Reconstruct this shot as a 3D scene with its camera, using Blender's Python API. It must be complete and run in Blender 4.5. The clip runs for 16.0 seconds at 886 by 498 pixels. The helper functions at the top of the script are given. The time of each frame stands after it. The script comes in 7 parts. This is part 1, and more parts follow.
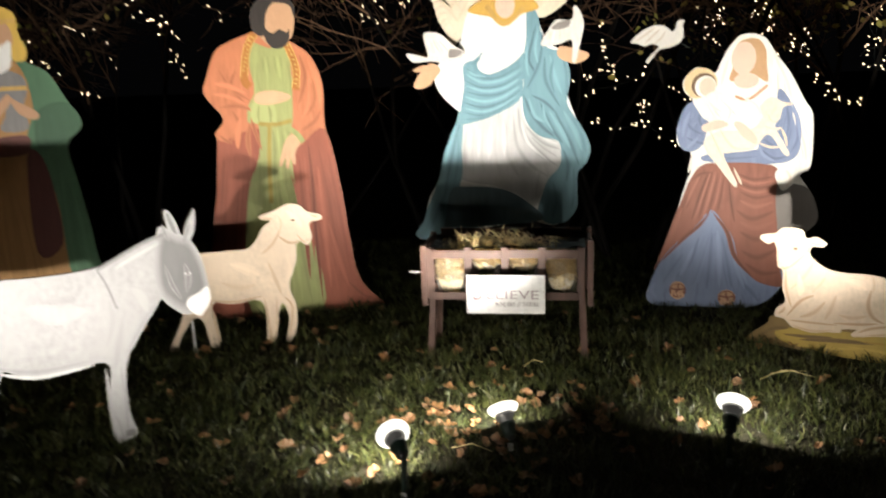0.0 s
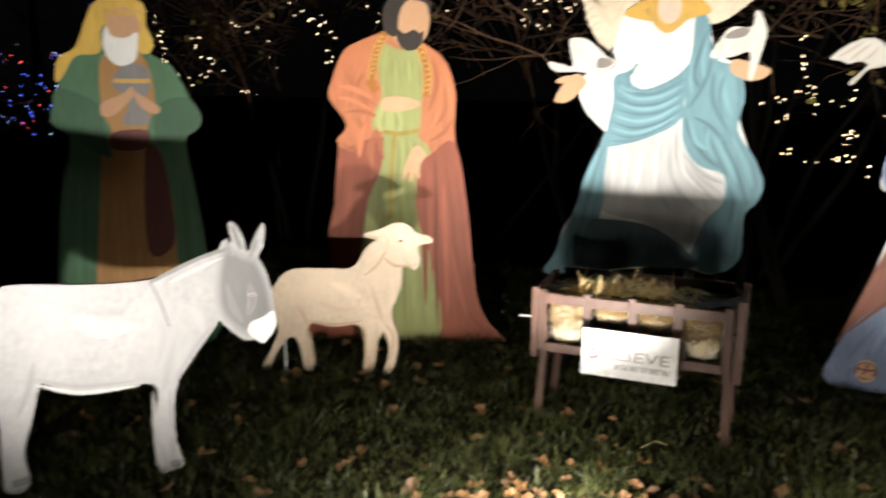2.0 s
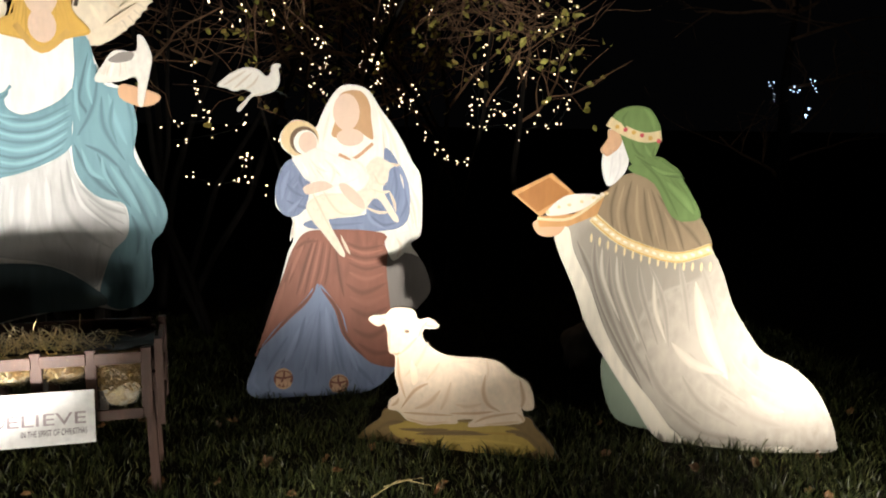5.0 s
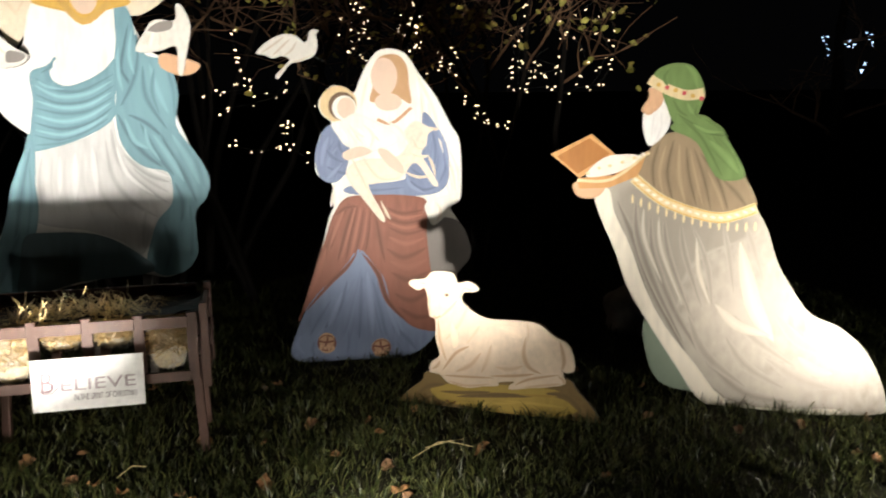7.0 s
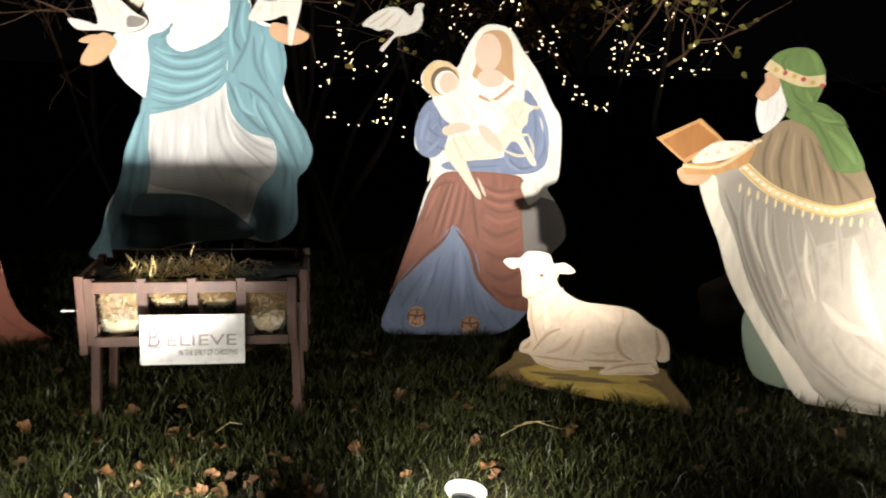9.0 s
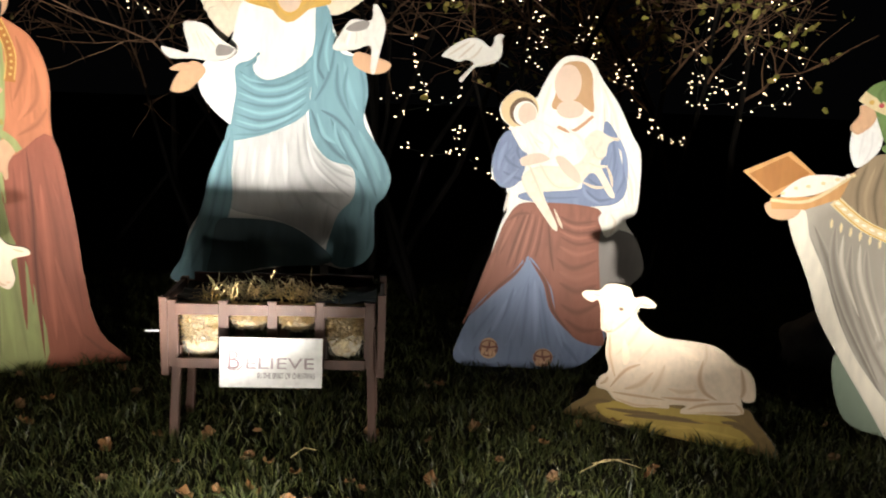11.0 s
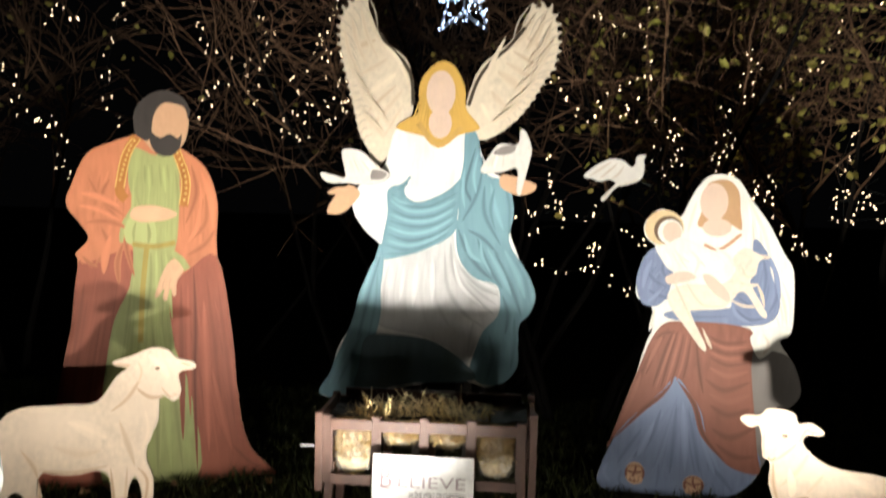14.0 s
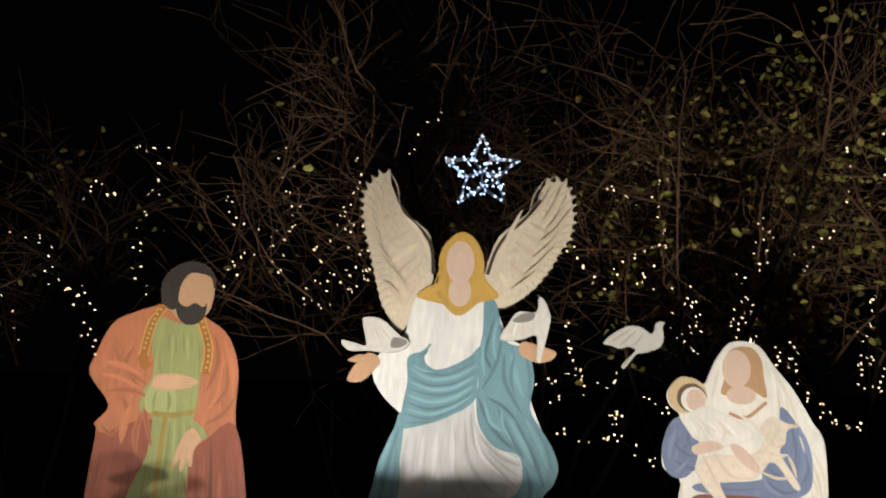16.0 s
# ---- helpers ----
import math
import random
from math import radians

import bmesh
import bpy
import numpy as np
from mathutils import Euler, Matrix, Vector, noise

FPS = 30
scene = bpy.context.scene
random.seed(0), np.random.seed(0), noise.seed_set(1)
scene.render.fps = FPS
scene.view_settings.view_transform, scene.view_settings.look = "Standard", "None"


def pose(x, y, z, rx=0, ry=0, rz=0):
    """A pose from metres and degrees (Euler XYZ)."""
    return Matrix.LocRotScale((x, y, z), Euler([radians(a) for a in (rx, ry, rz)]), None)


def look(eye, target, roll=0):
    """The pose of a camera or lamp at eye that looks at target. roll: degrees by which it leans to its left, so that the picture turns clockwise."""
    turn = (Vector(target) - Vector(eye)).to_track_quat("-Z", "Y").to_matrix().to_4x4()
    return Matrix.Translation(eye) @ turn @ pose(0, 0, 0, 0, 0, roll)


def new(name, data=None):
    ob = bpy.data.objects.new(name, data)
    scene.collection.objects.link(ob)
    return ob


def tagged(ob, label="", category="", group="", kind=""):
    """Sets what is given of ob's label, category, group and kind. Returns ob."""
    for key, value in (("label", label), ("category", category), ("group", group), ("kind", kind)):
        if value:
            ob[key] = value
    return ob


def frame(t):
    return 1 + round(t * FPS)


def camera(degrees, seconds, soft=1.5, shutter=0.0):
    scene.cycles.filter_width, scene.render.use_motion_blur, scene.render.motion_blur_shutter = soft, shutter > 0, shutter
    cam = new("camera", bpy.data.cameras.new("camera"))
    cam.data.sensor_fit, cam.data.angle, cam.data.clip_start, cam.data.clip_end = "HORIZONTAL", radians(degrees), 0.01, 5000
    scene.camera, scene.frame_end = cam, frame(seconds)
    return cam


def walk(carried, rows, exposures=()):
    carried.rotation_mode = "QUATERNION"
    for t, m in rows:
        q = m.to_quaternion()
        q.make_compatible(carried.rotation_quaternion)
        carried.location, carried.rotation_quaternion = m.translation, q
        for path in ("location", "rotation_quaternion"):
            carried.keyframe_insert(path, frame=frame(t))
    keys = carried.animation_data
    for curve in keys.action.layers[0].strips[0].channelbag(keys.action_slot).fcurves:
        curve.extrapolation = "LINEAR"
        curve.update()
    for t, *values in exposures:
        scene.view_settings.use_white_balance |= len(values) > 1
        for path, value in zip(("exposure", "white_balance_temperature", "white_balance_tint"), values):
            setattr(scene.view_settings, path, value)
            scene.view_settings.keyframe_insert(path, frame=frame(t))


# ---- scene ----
cam = camera(57.5, 16.0, soft=1.9, shutter=0.7)
PATH = [
    (0, (0.322, -0.189, 1.588), (0.021, 1.736, 1.14), -2.2),
    (0.5, (0.339, 0.037, 1.576), (0.086, 1.955, 1.068), -0.8),
    (1, (0.314, 0.253, 1.569), (-0.019, 2.159, 1.063), -0.2),
    (1.5, (0.43, 0.44, 1.56), (-0.238, 2.265, 1.09), -0.7),
    (1.8, (0.544, 0.521, 1.558), (-0.259, 2.3, 1.122), -0.1),
    (2, (0.56, 0.529, 1.559), (-0.202, 2.332, 1.147), 0.3),
    (2.5, (0.681, 0.628, 1.608), (0.176, 2.521, 1.204), -0.5),
    (3, (0.572, 0.638, 1.558), (0.565, 2.618, 1.277), 0.6),
    (3.5, (0.551, 0.687, 1.608), (0.789, 2.654, 1.334), 1.4),
    (4, (0.698, 0.671, 1.622), (1.087, 2.614, 1.355), 1.7),
    (4.5, (0.658, 0.692, 1.606), (1.212, 2.589, 1.302), 1.6),
    (4.6, (0.63, 0.7, 1.599), (1.201, 2.591, 1.283), 1.2),
    (6.8, (0.671, 0.688, 1.584), (1.151, 2.583, 1.158), -0.2),
    (7, (0.664, 0.69, 1.579), (1.119, 2.588, 1.148), -0.1),
    (7.5, (0.634, 0.701, 1.577), (1.043, 2.607, 1.131), 0.7),
    (8, (0.629, 0.702, 1.57), (0.996, 2.617, 1.124), 0.8),
    (8.5, (0.611, 0.709, 1.573), (0.935, 2.625, 1.102), 1.0),
    (9, (0.579, 0.714, 1.558), (0.845, 2.637, 1.079), 1.7),
    (11.5, (0.479, 0.751, 1.525), (0.545, 2.711, 1.133), 2.5),
    (12, (0.466, 0.691, 1.533), (0.453, 2.651, 1.134), 3.1),
    (12.5, (0.423, 0.695, 1.511), (0.344, 2.655, 1.117), 3.3),
    (13, (0.402, 0.696, 1.512), (0.252, 2.663, 1.18), 3.2),
    (13.5, (0.391, 0.712, 1.52), (0.203, 2.686, 1.26), 1.9),
    (14, (0.308, 0.72, 1.542), (0.157, 2.71, 1.413), 1.4),
    (14.5, (0.291, 0.722, 1.552), (0.147, 2.717, 1.555), 0.9),
    (15, (0.302, 0.704, 1.54), (0.157, 2.694, 1.679), 0.5),
    (15.5, (0.286, 0.688, 1.545), (0.126, 2.668, 1.776), 0.7),
    (16, (0.304, 0.681, 1.552), (0.1, 2.651, 1.829), 1.3),
]
walk(cam, [(t, look(e, g, r)) for t, e, g, r in PATH],
     [(0, 0.22), (3.4, 0.22), (4.3, 0.02), (7.0, 0.08), (14.0, 0.1), (15.0, 0.05), (15.5, -0.05), (16, -0.6)])

# ---- night, lamps ----
world = bpy.data.worlds.new("night")
scene.world = world
world.use_nodes = True
world.node_tree.nodes["Background"].inputs[0].default_value = (0.42, 0.42, 0.46, 1)
world.node_tree.nodes["Background"].inputs[1].default_value = 0.002

WARM = (1.0, 0.95, 0.88)
# place of the bulb face, what it is aimed at, watts, beam in degrees
FLOODS = [
    ((-0.336, 2.60, 0.212), (-1.20, 4.2, 0.70), 95, 48),
    ((0.054, 3.00, 0.150), (-0.80, 4.78, 2.30), 450, 86),
    ((0.983, 2.95, 0.222), (1.62, 4.90, 1.78), 325, 84),
    ((-0.40, 0.95, 0.24), (-2.50, 3.80, 1.70), 430, 60),
    ((3.10, 2.50, 0.22), (3.22, 3.80, 0.84), 290, 80),
]


def flood_light(place, target, watts, beam):
    data = bpy.data.lights.new("flood_beam", "SPOT")
    data.energy, data.color, data.shadow_soft_size = watts, WARM, 0.035
    data.spot_size, data.spot_blend = radians(beam), 0.85
    ob = new("flood_beam", data)
    way = (Vector(target) - Vector(place)).normalized()
    ob.matrix_world = look(Vector(place) + way * 0.02, target)
    # the frosted glass also scatters light sideways over the grass near the bulb
    data = bpy.data.lights.new("flood_spill", "SPOT")
    data.energy, data.color, data.shadow_soft_size = 36.0, WARM, 0.005
    data.spot_size, data.spot_blend = radians(140), 1.0
    ob = new("flood_spill", data)
    origin = Vector(place) + way * 0.022
    ob.matrix_world = look(origin, origin + Vector((way.x, way.y, -0.85)))
    return ob


for place, target, watts, beam in FLOODS:
    flood_light(place, target, watts, beam)

# ---- materials ----
MATS = {}


def nodes_of(name):
    m = bpy.data.materials.new(name)
    m.use_nodes = True
    t = m.node_tree
    return m, t, t.nodes["Principled BSDF"]


def mixed(t, fac, a, b):
    n = t.nodes.new("ShaderNodeMix")
    n.data_type = "RGBA"
    for sock, v in ((n.inputs[0], fac), (n.inputs[6], a), (n.inputs[7], b)):
        if isinstance(v, (int, float)):
            sock.default_value = v
        elif isinstance(v, tuple):
            sock.default_value = (*v, 1)
        else:
            t.links.new(v, sock)
    return n.outputs[2]


def noise_of(t, scale, detail=4, stretch=(1, 1, 1), coords="Object"):
    co = t.nodes.new("ShaderNodeTexCoord")
    mp = t.nodes.new("ShaderNodeMapping")
    mp.inputs["Scale"].default_value = stretch
    t.links.new(co.outputs[coords], mp.inputs[0])
    n = t.nodes.new("ShaderNodeTexNoise")
    n.inputs["Scale"].default_value, n.inputs["Detail"].default_value = scale, detail
    t.links.new(mp.outputs[0], n.inputs["Vector"])
    return n.outputs[0]


def ramp(t, fac, lo, hi):
    n = t.nodes.new("ShaderNodeMapRange")
    n.inputs[1].default_value, n.inputs[2].default_value = lo, hi
    t.links.new(fac, n.inputs[0])
    return n.outputs[0]


def bump(t, bsdf, height, strength, distance=0.01):
    n = t.nodes.new("ShaderNodeBump")
    n.inputs["Strength"].default_value, n.inputs["Distance"].default_value = strength, distance
    t.links.new(height, n.inputs["Height"])
    t.links.new(n.outputs[0], bsdf.inputs["Normal"])


def surface(name, colour, other=None, scale=8, rough=0.6, metal=0.0, stretch=(1, 1, 1), relief=0.15, fine=90, coords="Object"):
    """A surface of two tones in soft patches, with fine grain."""
    m, t, b = nodes_of(name)
    other = other or tuple(c * 0.7 for c in colour)
    patch = ramp(t, noise_of(t, scale, 5, stretch, coords), 0.36, 0.64)
    grain = noise_of(t, fine, 3, stretch, coords)
    col = mixed(t, patch, colour, other)
    col = mixed(t, ramp(t, grain, 0.3, 1.2), col, tuple(c * 0.55 for c in colour))
    t.links.new(col, b.inputs["Base Color"])
    b.inputs["Roughness"].default_value, b.inputs["Metallic"].default_value = rough, metal
    bump(t, b, grain, relief, 0.004)
    MATS[name] = m
    return m


def brushed(name, colour, down=0.62, fold=5.0, up=1.12, drape=(1.0, 1.0, 0.22)):
    """House paint brushed on board, with soft painted drapery that runs downwards."""
    m, t, b = nodes_of("paint_" + name)
    light = tuple(min(0.92, c * up) for c in colour)
    dark = tuple(c * down for c in colour)
    soft = ramp(t, noise_of(t, fold, 3, drape), 0.34, 0.66)
    strokes = ramp(t, noise_of(t, fold * 7, 4, drape), 0.3, 0.8)
    wash = ramp(t, noise_of(t, 3.0, 2), 0.3, 0.75)
    col = mixed(t, soft, light, colour)
    n = t.nodes.new("ShaderNodeMath")
    n.operation = "MULTIPLY"
    t.links.new(strokes, n.inputs[0])
    t.links.new(wash, n.inputs[1])
    col = mixed(t, n.outputs[0], col, dark)
    t.links.new(col, b.inputs["Base Color"])
    b.inputs["Roughness"].default_value = 0.55
    b.inputs["Specular IOR Level"].default_value = 0.25
    bump(t, b, noise_of(t, 160, 3, (1, 1, 0.4)), 0.12, 0.002)
    MATS[name] = m
    return m


PAINTS = dict(
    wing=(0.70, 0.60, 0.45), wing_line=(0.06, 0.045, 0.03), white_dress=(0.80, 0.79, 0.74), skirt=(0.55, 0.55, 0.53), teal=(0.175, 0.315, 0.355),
    teal_shadow=(0.13, 0.20, 0.22), gold_hair=(0.62, 0.38, 0.09), gold=(0.58, 0.36, 0.10), gold_pale=(0.66, 0.53, 0.30),
    skin_pale=(0.70, 0.52, 0.40), skin=(0.60, 0.36, 0.21), skin_tan=(0.52, 0.30, 0.17), skin_shadow=(0.16, 0.10, 0.06),
    dove=(0.70, 0.67, 0.60), veil=(0.80, 0.77, 0.68), grey_cloth_shade=(0.20, 0.18, 0.16), blue=(0.19, 0.235, 0.35),
    rust=(0.26, 0.10, 0.065), brown_hair=(0.52, 0.31, 0.16), straw_hat=(0.66, 0.50, 0.28), blanket=(0.80, 0.76, 0.68),
    lamb_light=(0.78, 0.68, 0.54), orange=(0.48, 0.17, 0.08), rust_red=(0.30, 0.088, 0.050), lime=(0.31, 0.33, 0.125),
    trim=(0.36, 0.14, 0.03), belt=(0.33, 0.25, 0.06), dark_hair=(0.040, 0.032, 0.027), green_coat=(0.075, 0.16, 0.085),
    green_dark=(0.055, 0.12, 0.065), gold_cloth=(0.62, 0.40, 0.08), tan_cloth=(0.38, 0.20, 0.07), maroon=(0.13, 0.045, 0.035),
    vase=(0.22, 0.21, 0.20), beard_white=(0.78, 0.76, 0.72), sage=(0.22, 0.27, 0.20), cape=(0.40, 0.355, 0.29),
    brown_cape=(0.27, 0.20, 0.12), fur=(0.78, 0.71, 0.58), scarf_green=(0.15, 0.23, 0.075), box_wood=(0.52, 0.27, 0.10),
    box_dark=(0.34, 0.14, 0.035), treasure=(0.76, 0.68, 0.58), donkey=(0.36, 0.353, 0.346), donkey_grey=(0.204, 0.2, 0.196), donkey_neck=(0.259, 0.256, 0.252),
    donkey_white=(0.72, 0.70, 0.68), lamb=(0.66, 0.53, 0.39), mound=(0.17, 0.11, 0.04), ochre=(0.36, 0.25, 0.055), lamb_line=(0.58, 0.42, 0.29),
    feather=(0.36, 0.27, 0.17), jewel=(0.5, 0.08, 0.09),
)
for paint_name, paint_colour in PAINTS.items():
    if paint_name in ("donkey", "donkey_grey", "lamb", "lamb_light", "mound", "dove", "wing"):
        brushed(paint_name, paint_colour, 0.62, 6.0, 1.1, (1, 1, 0.7))
    elif paint_name == "cape":
        brushed(paint_name, paint_colour, 0.45, 3.4, 1.05, (1, 1, 0.55))
    elif paint_name.startswith("skin") or paint_name in ("gold_hair", "brown_hair", "beard_white"):
        brushed(paint_name, paint_colour, 0.82, 9.0, 1.06, (1, 1, 0.5))
    else:
        brushed(paint_name, paint_colour)
for cloth in ("teal", "white_dress", "orange", "rust_red", "lime", "blue", "rust", "cape", "brown_cape", "green_coat", "tan_cloth",
             "veil", "scarf_green", "gold_cloth", "wing", "lamb", "donkey", "gold_hair", "dove", "skirt", "mound", "ochre", "sage", "grey_cloth_shade", "teal_shadow",
             "donkey_neck", "donkey_grey", "fur", "lamb_light", "beard_white", "skin", "skin_tan", "blanket", "maroon", "green_dark"):
    brushed(cloth + "_fold", tuple(c * 0.75 for c in PAINTS[cloth]), 0.85)
    brushed(cloth + "_half", tuple(c * 0.90 for c in PAINTS[cloth]), 0.85)
    brushed(cloth + "_high", tuple(min(0.88, c * 1.14 + 0.01) for c in PAINTS[cloth]), 0.85)

UMBER = ("lamb", "lamb_light", "skin", "skin_pale", "skin_tan", "wing", "dove", "fur", "blanket", "veil", "ochre")


def tone(paint, k):
    """A paint mixed darker or lighter, made when first asked for."""
    k = round(k * 25) / 25
    name = "%s_%d" % (paint, round(k * 100))
    if name not in MATS:
        # umber is mixed into fleece, skin and feathers, black into cloth
        warmth = (0.9, 1.3, 1.7) if k < 1 and paint in UMBER else (1, 1, 1)
        brushed(name, tuple(min(0.88, c * k ** w) for c, w in zip(PAINTS[paint], warmth)), 0.85)
    return name


surface("plywood_edge", (0.10, 0.075, 0.05), (0.05, 0.04, 0.03), 20, 0.8)
surface("post_wood", (0.05, 0.04, 0.03), (0.03, 0.025, 0.02), 14, 0.85, stretch=(1, 1, 0.15))
surface("stained_wood", (0.105, 0.050, 0.033), (0.060, 0.029, 0.019), 9, 0.6, stretch=(1, 1, 0.2), relief=0.3)
surface("straw", (0.82, 0.67, 0.36), (0.62, 0.44, 0.18), 30, 0.55, coords="Generated")
surface("straw_packed", (0.82, 0.67, 0.36), (0.58, 0.42, 0.18), 45, 0.7, stretch=(1, 1, 2.5), relief=1.0, fine=130)
surface("black_liner", (0.015, 0.014, 0.014), (0.022, 0.020, 0.018), 10, 0.45, relief=0.4, fine=40)
surface("sign_board", (0.84, 0.84, 0.81), (0.80, 0.80, 0.77), 3, 0.45, relief=0.03, fine=30)
surface("sign_ink", (0.33, 0.27, 0.28), (0.50, 0.44, 0.44), 14, 0.6)
surface("sign_ink_dark", (0.12, 0.10, 0.11), (0.18, 0.14, 0.15), 40, 0.6)
surface("sign_ink_light", (0.24, 0.16, 0.17), (0.38, 0.30, 0.30), 14, 0.6)
surface("soil", (0.018, 0.015, 0.008), (0.010, 0.011, 0.005), 5, 0.95, relief=1.0, fine=60)
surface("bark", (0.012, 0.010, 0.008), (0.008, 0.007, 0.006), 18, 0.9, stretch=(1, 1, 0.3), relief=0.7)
surface("twig", (0.22, 0.13, 0.074), (0.09, 0.052, 0.032), 12, 0.8)
surface("stone", (0.42, 0.41, 0.40), (0.28, 0.27, 0.26), 9, 0.9, relief=0.8, fine=30)
surface("black_plastic", (0.012, 0.013, 0.013), (0.02, 0.02, 0.02), 20, 0.45)
surface("green_plastic", (0.012, 0.03, 0.02), (0.008, 0.02, 0.014), 20, 0.45)
surface("silver_glass", (0.40, 0.40, 0.39), (0.26, 0.26, 0.26), 20, 0.34, 0.7, relief=0.02)
surface("wire", (0.012, 0.016, 0.012), (0.02, 0.022, 0.018), 20, 0.6)
surface("white_wire", (0.55, 0.56, 0.6), (0.45, 0.46, 0.5), 20, 0.4)
surface("white_plastic", (0.75, 0.75, 0.73), (0.65, 0.65, 0.63), 20, 0.4)


def leafy(name, a, b2, rough=0.6):
    """Colour that differs from piece to piece."""
    m, t, b = nodes_of(name)
    g = t.nodes.new("ShaderNodeNewGeometry")
    o = t.nodes.new("ShaderNodeObjectInfo")
    s = t.nodes.new("ShaderNodeMath")
    s.operation = "ADD"
    t.links.new(g.outputs["Random Per Island"], s.inputs[0])
    t.links.new(o.outputs["Random"], s.inputs[1])
    f = t.nodes.new("ShaderNodeMath")
    f.operation = "FRACT"
    t.links.new(s.outputs[0], f.inputs[0])
    col = mixed(t, f.outputs[0], a, b2)
    col = mixed(t, ramp(t, noise_of(t, 30, 3), 0.35, 0.7), col, tuple(c * 0.55 for c in a))
    t.links.new(col, b.inputs["Base Color"])
    b.inputs["Roughness"].default_value = rough
    MATS[name] = m


leafy("grass", (0.028, 0.040, 0.010), (0.100, 0.098, 0.031), 0.45)
leafy("dead_leaf", (0.30, 0.145, 0.055), (0.105, 0.060, 0.030))
leafy("vine_leaf", (0.40, 0.40, 0.08), (0.44, 0.31, 0.08))


def glow(name, colour, strength):
    m, t, b = nodes_of(name)
    b.inputs["Base Color"].default_value = (*colour, 1)
    b.inputs["Emission Color"].default_value = (*colour, 1)
    b.inputs["Emission Strength"].default_value = strength
    MATS[name] = m


MATS["grass"].node_tree.nodes["Principled BSDF"].inputs["Specular IOR Level"].default_value = 0.25
for dull in ("soil", "twig", "bark", "black_liner"):
    MATS[dull].node_tree.nodes["Principled BSDF"].inputs["Specular IOR Level"].default_value = 0.12
glow("bulb_warm", (1.0, 0.72, 0.43), 6.0)
glow("bulb_white", (0.55, 0.72, 1.0), 5.0)
glow("bulb_blue", (0.10, 0.16, 1.0), 5)
glow("bulb_red", (1.0, 0.08, 0.08), 4)
glow("bulb_lens", (1.0, 0.93, 0.82), 115)
glow("bulb_rim", (1.0, 0.96, 0.86), 1.6)

leak = MATS["silver_glass"].node_tree.nodes["Principled BSDF"]
leak.inputs["Emission Color"].default_value, leak.inputs["Emission Strength"].default_value = (1.0, 0.95, 0.86, 1), 0.03
clear, t_clear, b_clear = nodes_of("clear_plastic")
b_clear.inputs["Base Color"].default_value = (0.9, 0.88, 0.84, 1)
b_clear.inputs["Roughness"].default_value = 0.12
b_clear.inputs["Alpha"].default_value = 0.17
bump(t_clear, b_clear, noise_of(t_clear, 22, 4), 0.9, 0.02)
MATS["clear_plastic"] = clear
cloudy, t_cloudy, b_cloudy = nodes_of("cloudy_plastic")
b_cloudy.inputs["Base Color"].default_value = (0.86, 0.78, 0.60, 1)
b_cloudy.inputs["Roughness"].default_value = 0.22
t_cloudy.links.new(ramp(t_cloudy, noise_of(t_cloudy, 26, 4), 0.32, 1.15), b_cloudy.inputs["Alpha"])
bump(t_cloudy, b_cloudy, noise_of(t_cloudy, 30, 4), 0.9, 0.02)
MATS["cloudy_plastic"] = cloudy

# ---- builders ----


def part(name, bm, material, parent=None, label="", smooth=False):
    me = bpy.data.meshes.new(name)
    bm.to_mesh(me)
    bm.free()
    for f in me.polygons:
        f.use_smooth = smooth
    me.materials.append(MATS[material])
    ob = new(name, me)
    ob.parent = parent
    if label:
        tagged(ob, label)
    return ob


def thing(name, m, label, category, group="", kind=""):
    ob = new(name)
    ob.matrix_world = m
    ob.empty_display_size = 0.1
    return tagged(ob, label, category, group, kind)


def box(bm, x0, x1, y0, y1, z0, z1, bevel=0.0):
    vs = bmesh.ops.create_cube(bm, size=1)["verts"]
    bmesh.ops.scale(bm, vec=(x1 - x0, y1 - y0, z1 - z0), verts=vs)
    bmesh.ops.translate(bm, vec=((x0 + x1) / 2, (y0 + y1) / 2, (z0 + z1) / 2), verts=vs)
    if bevel:
        es = list({e for v in vs for e in v.link_edges})
        bmesh.ops.bevel(bm, geom=es, offset=bevel, segments=2, affect="EDGES", profile=0.6)
    return bm


def lathe(bm, profile, sides=24, m=None):
    """A turned solid round z from (radius, height) pairs."""
    rings = []
    for r, z in profile:
        ring = []
        for i in range(sides):
            a = math.tau * i / sides
            v = Vector((r * math.cos(a), r * math.sin(a), z))
            ring.append(bm.verts.new(m @ v if m else v))
        rings.append(ring)
    for a, b in zip(rings, rings[1:]):
        for i in range(sides):
            j = (i + 1) % sides
            bm.faces.new((a[i], a[j], b[j], b[i]))
    bm.faces.new(rings[0][::-1])
    bm.faces.new(rings[-1])
    return bm


def tube(bm, points, radii, sides=5):
    """A tapered limb along points."""
    rings = []
    n = len(points)
    for i, p in enumerate(points):
        p = Vector(p)
        d = (Vector(points[min(i + 1, n - 1)]) - Vector(points[max(i - 1, 0)])).normalized()
        side = d.cross(Vector((0.3, 0.9, 0.31))).normalized()
        up = side.cross(d)
        r = radii[i] if hasattr(radii, "__len__") else radii
        rings.append([bm.verts.new(p + side * (r * math.cos(math.tau * k / sides)) + up * (r * math.sin(math.tau * k / sides))) for k in range(sides)])
    for a, b in zip(rings, rings[1:]):
        for i in range(sides):
            j = (i + 1) % sides
            bm.faces.new((a[i], a[j], b[j], b[i]))
    bm.faces.new(rings[0][::-1])
    bm.faces.new(rings[-1])


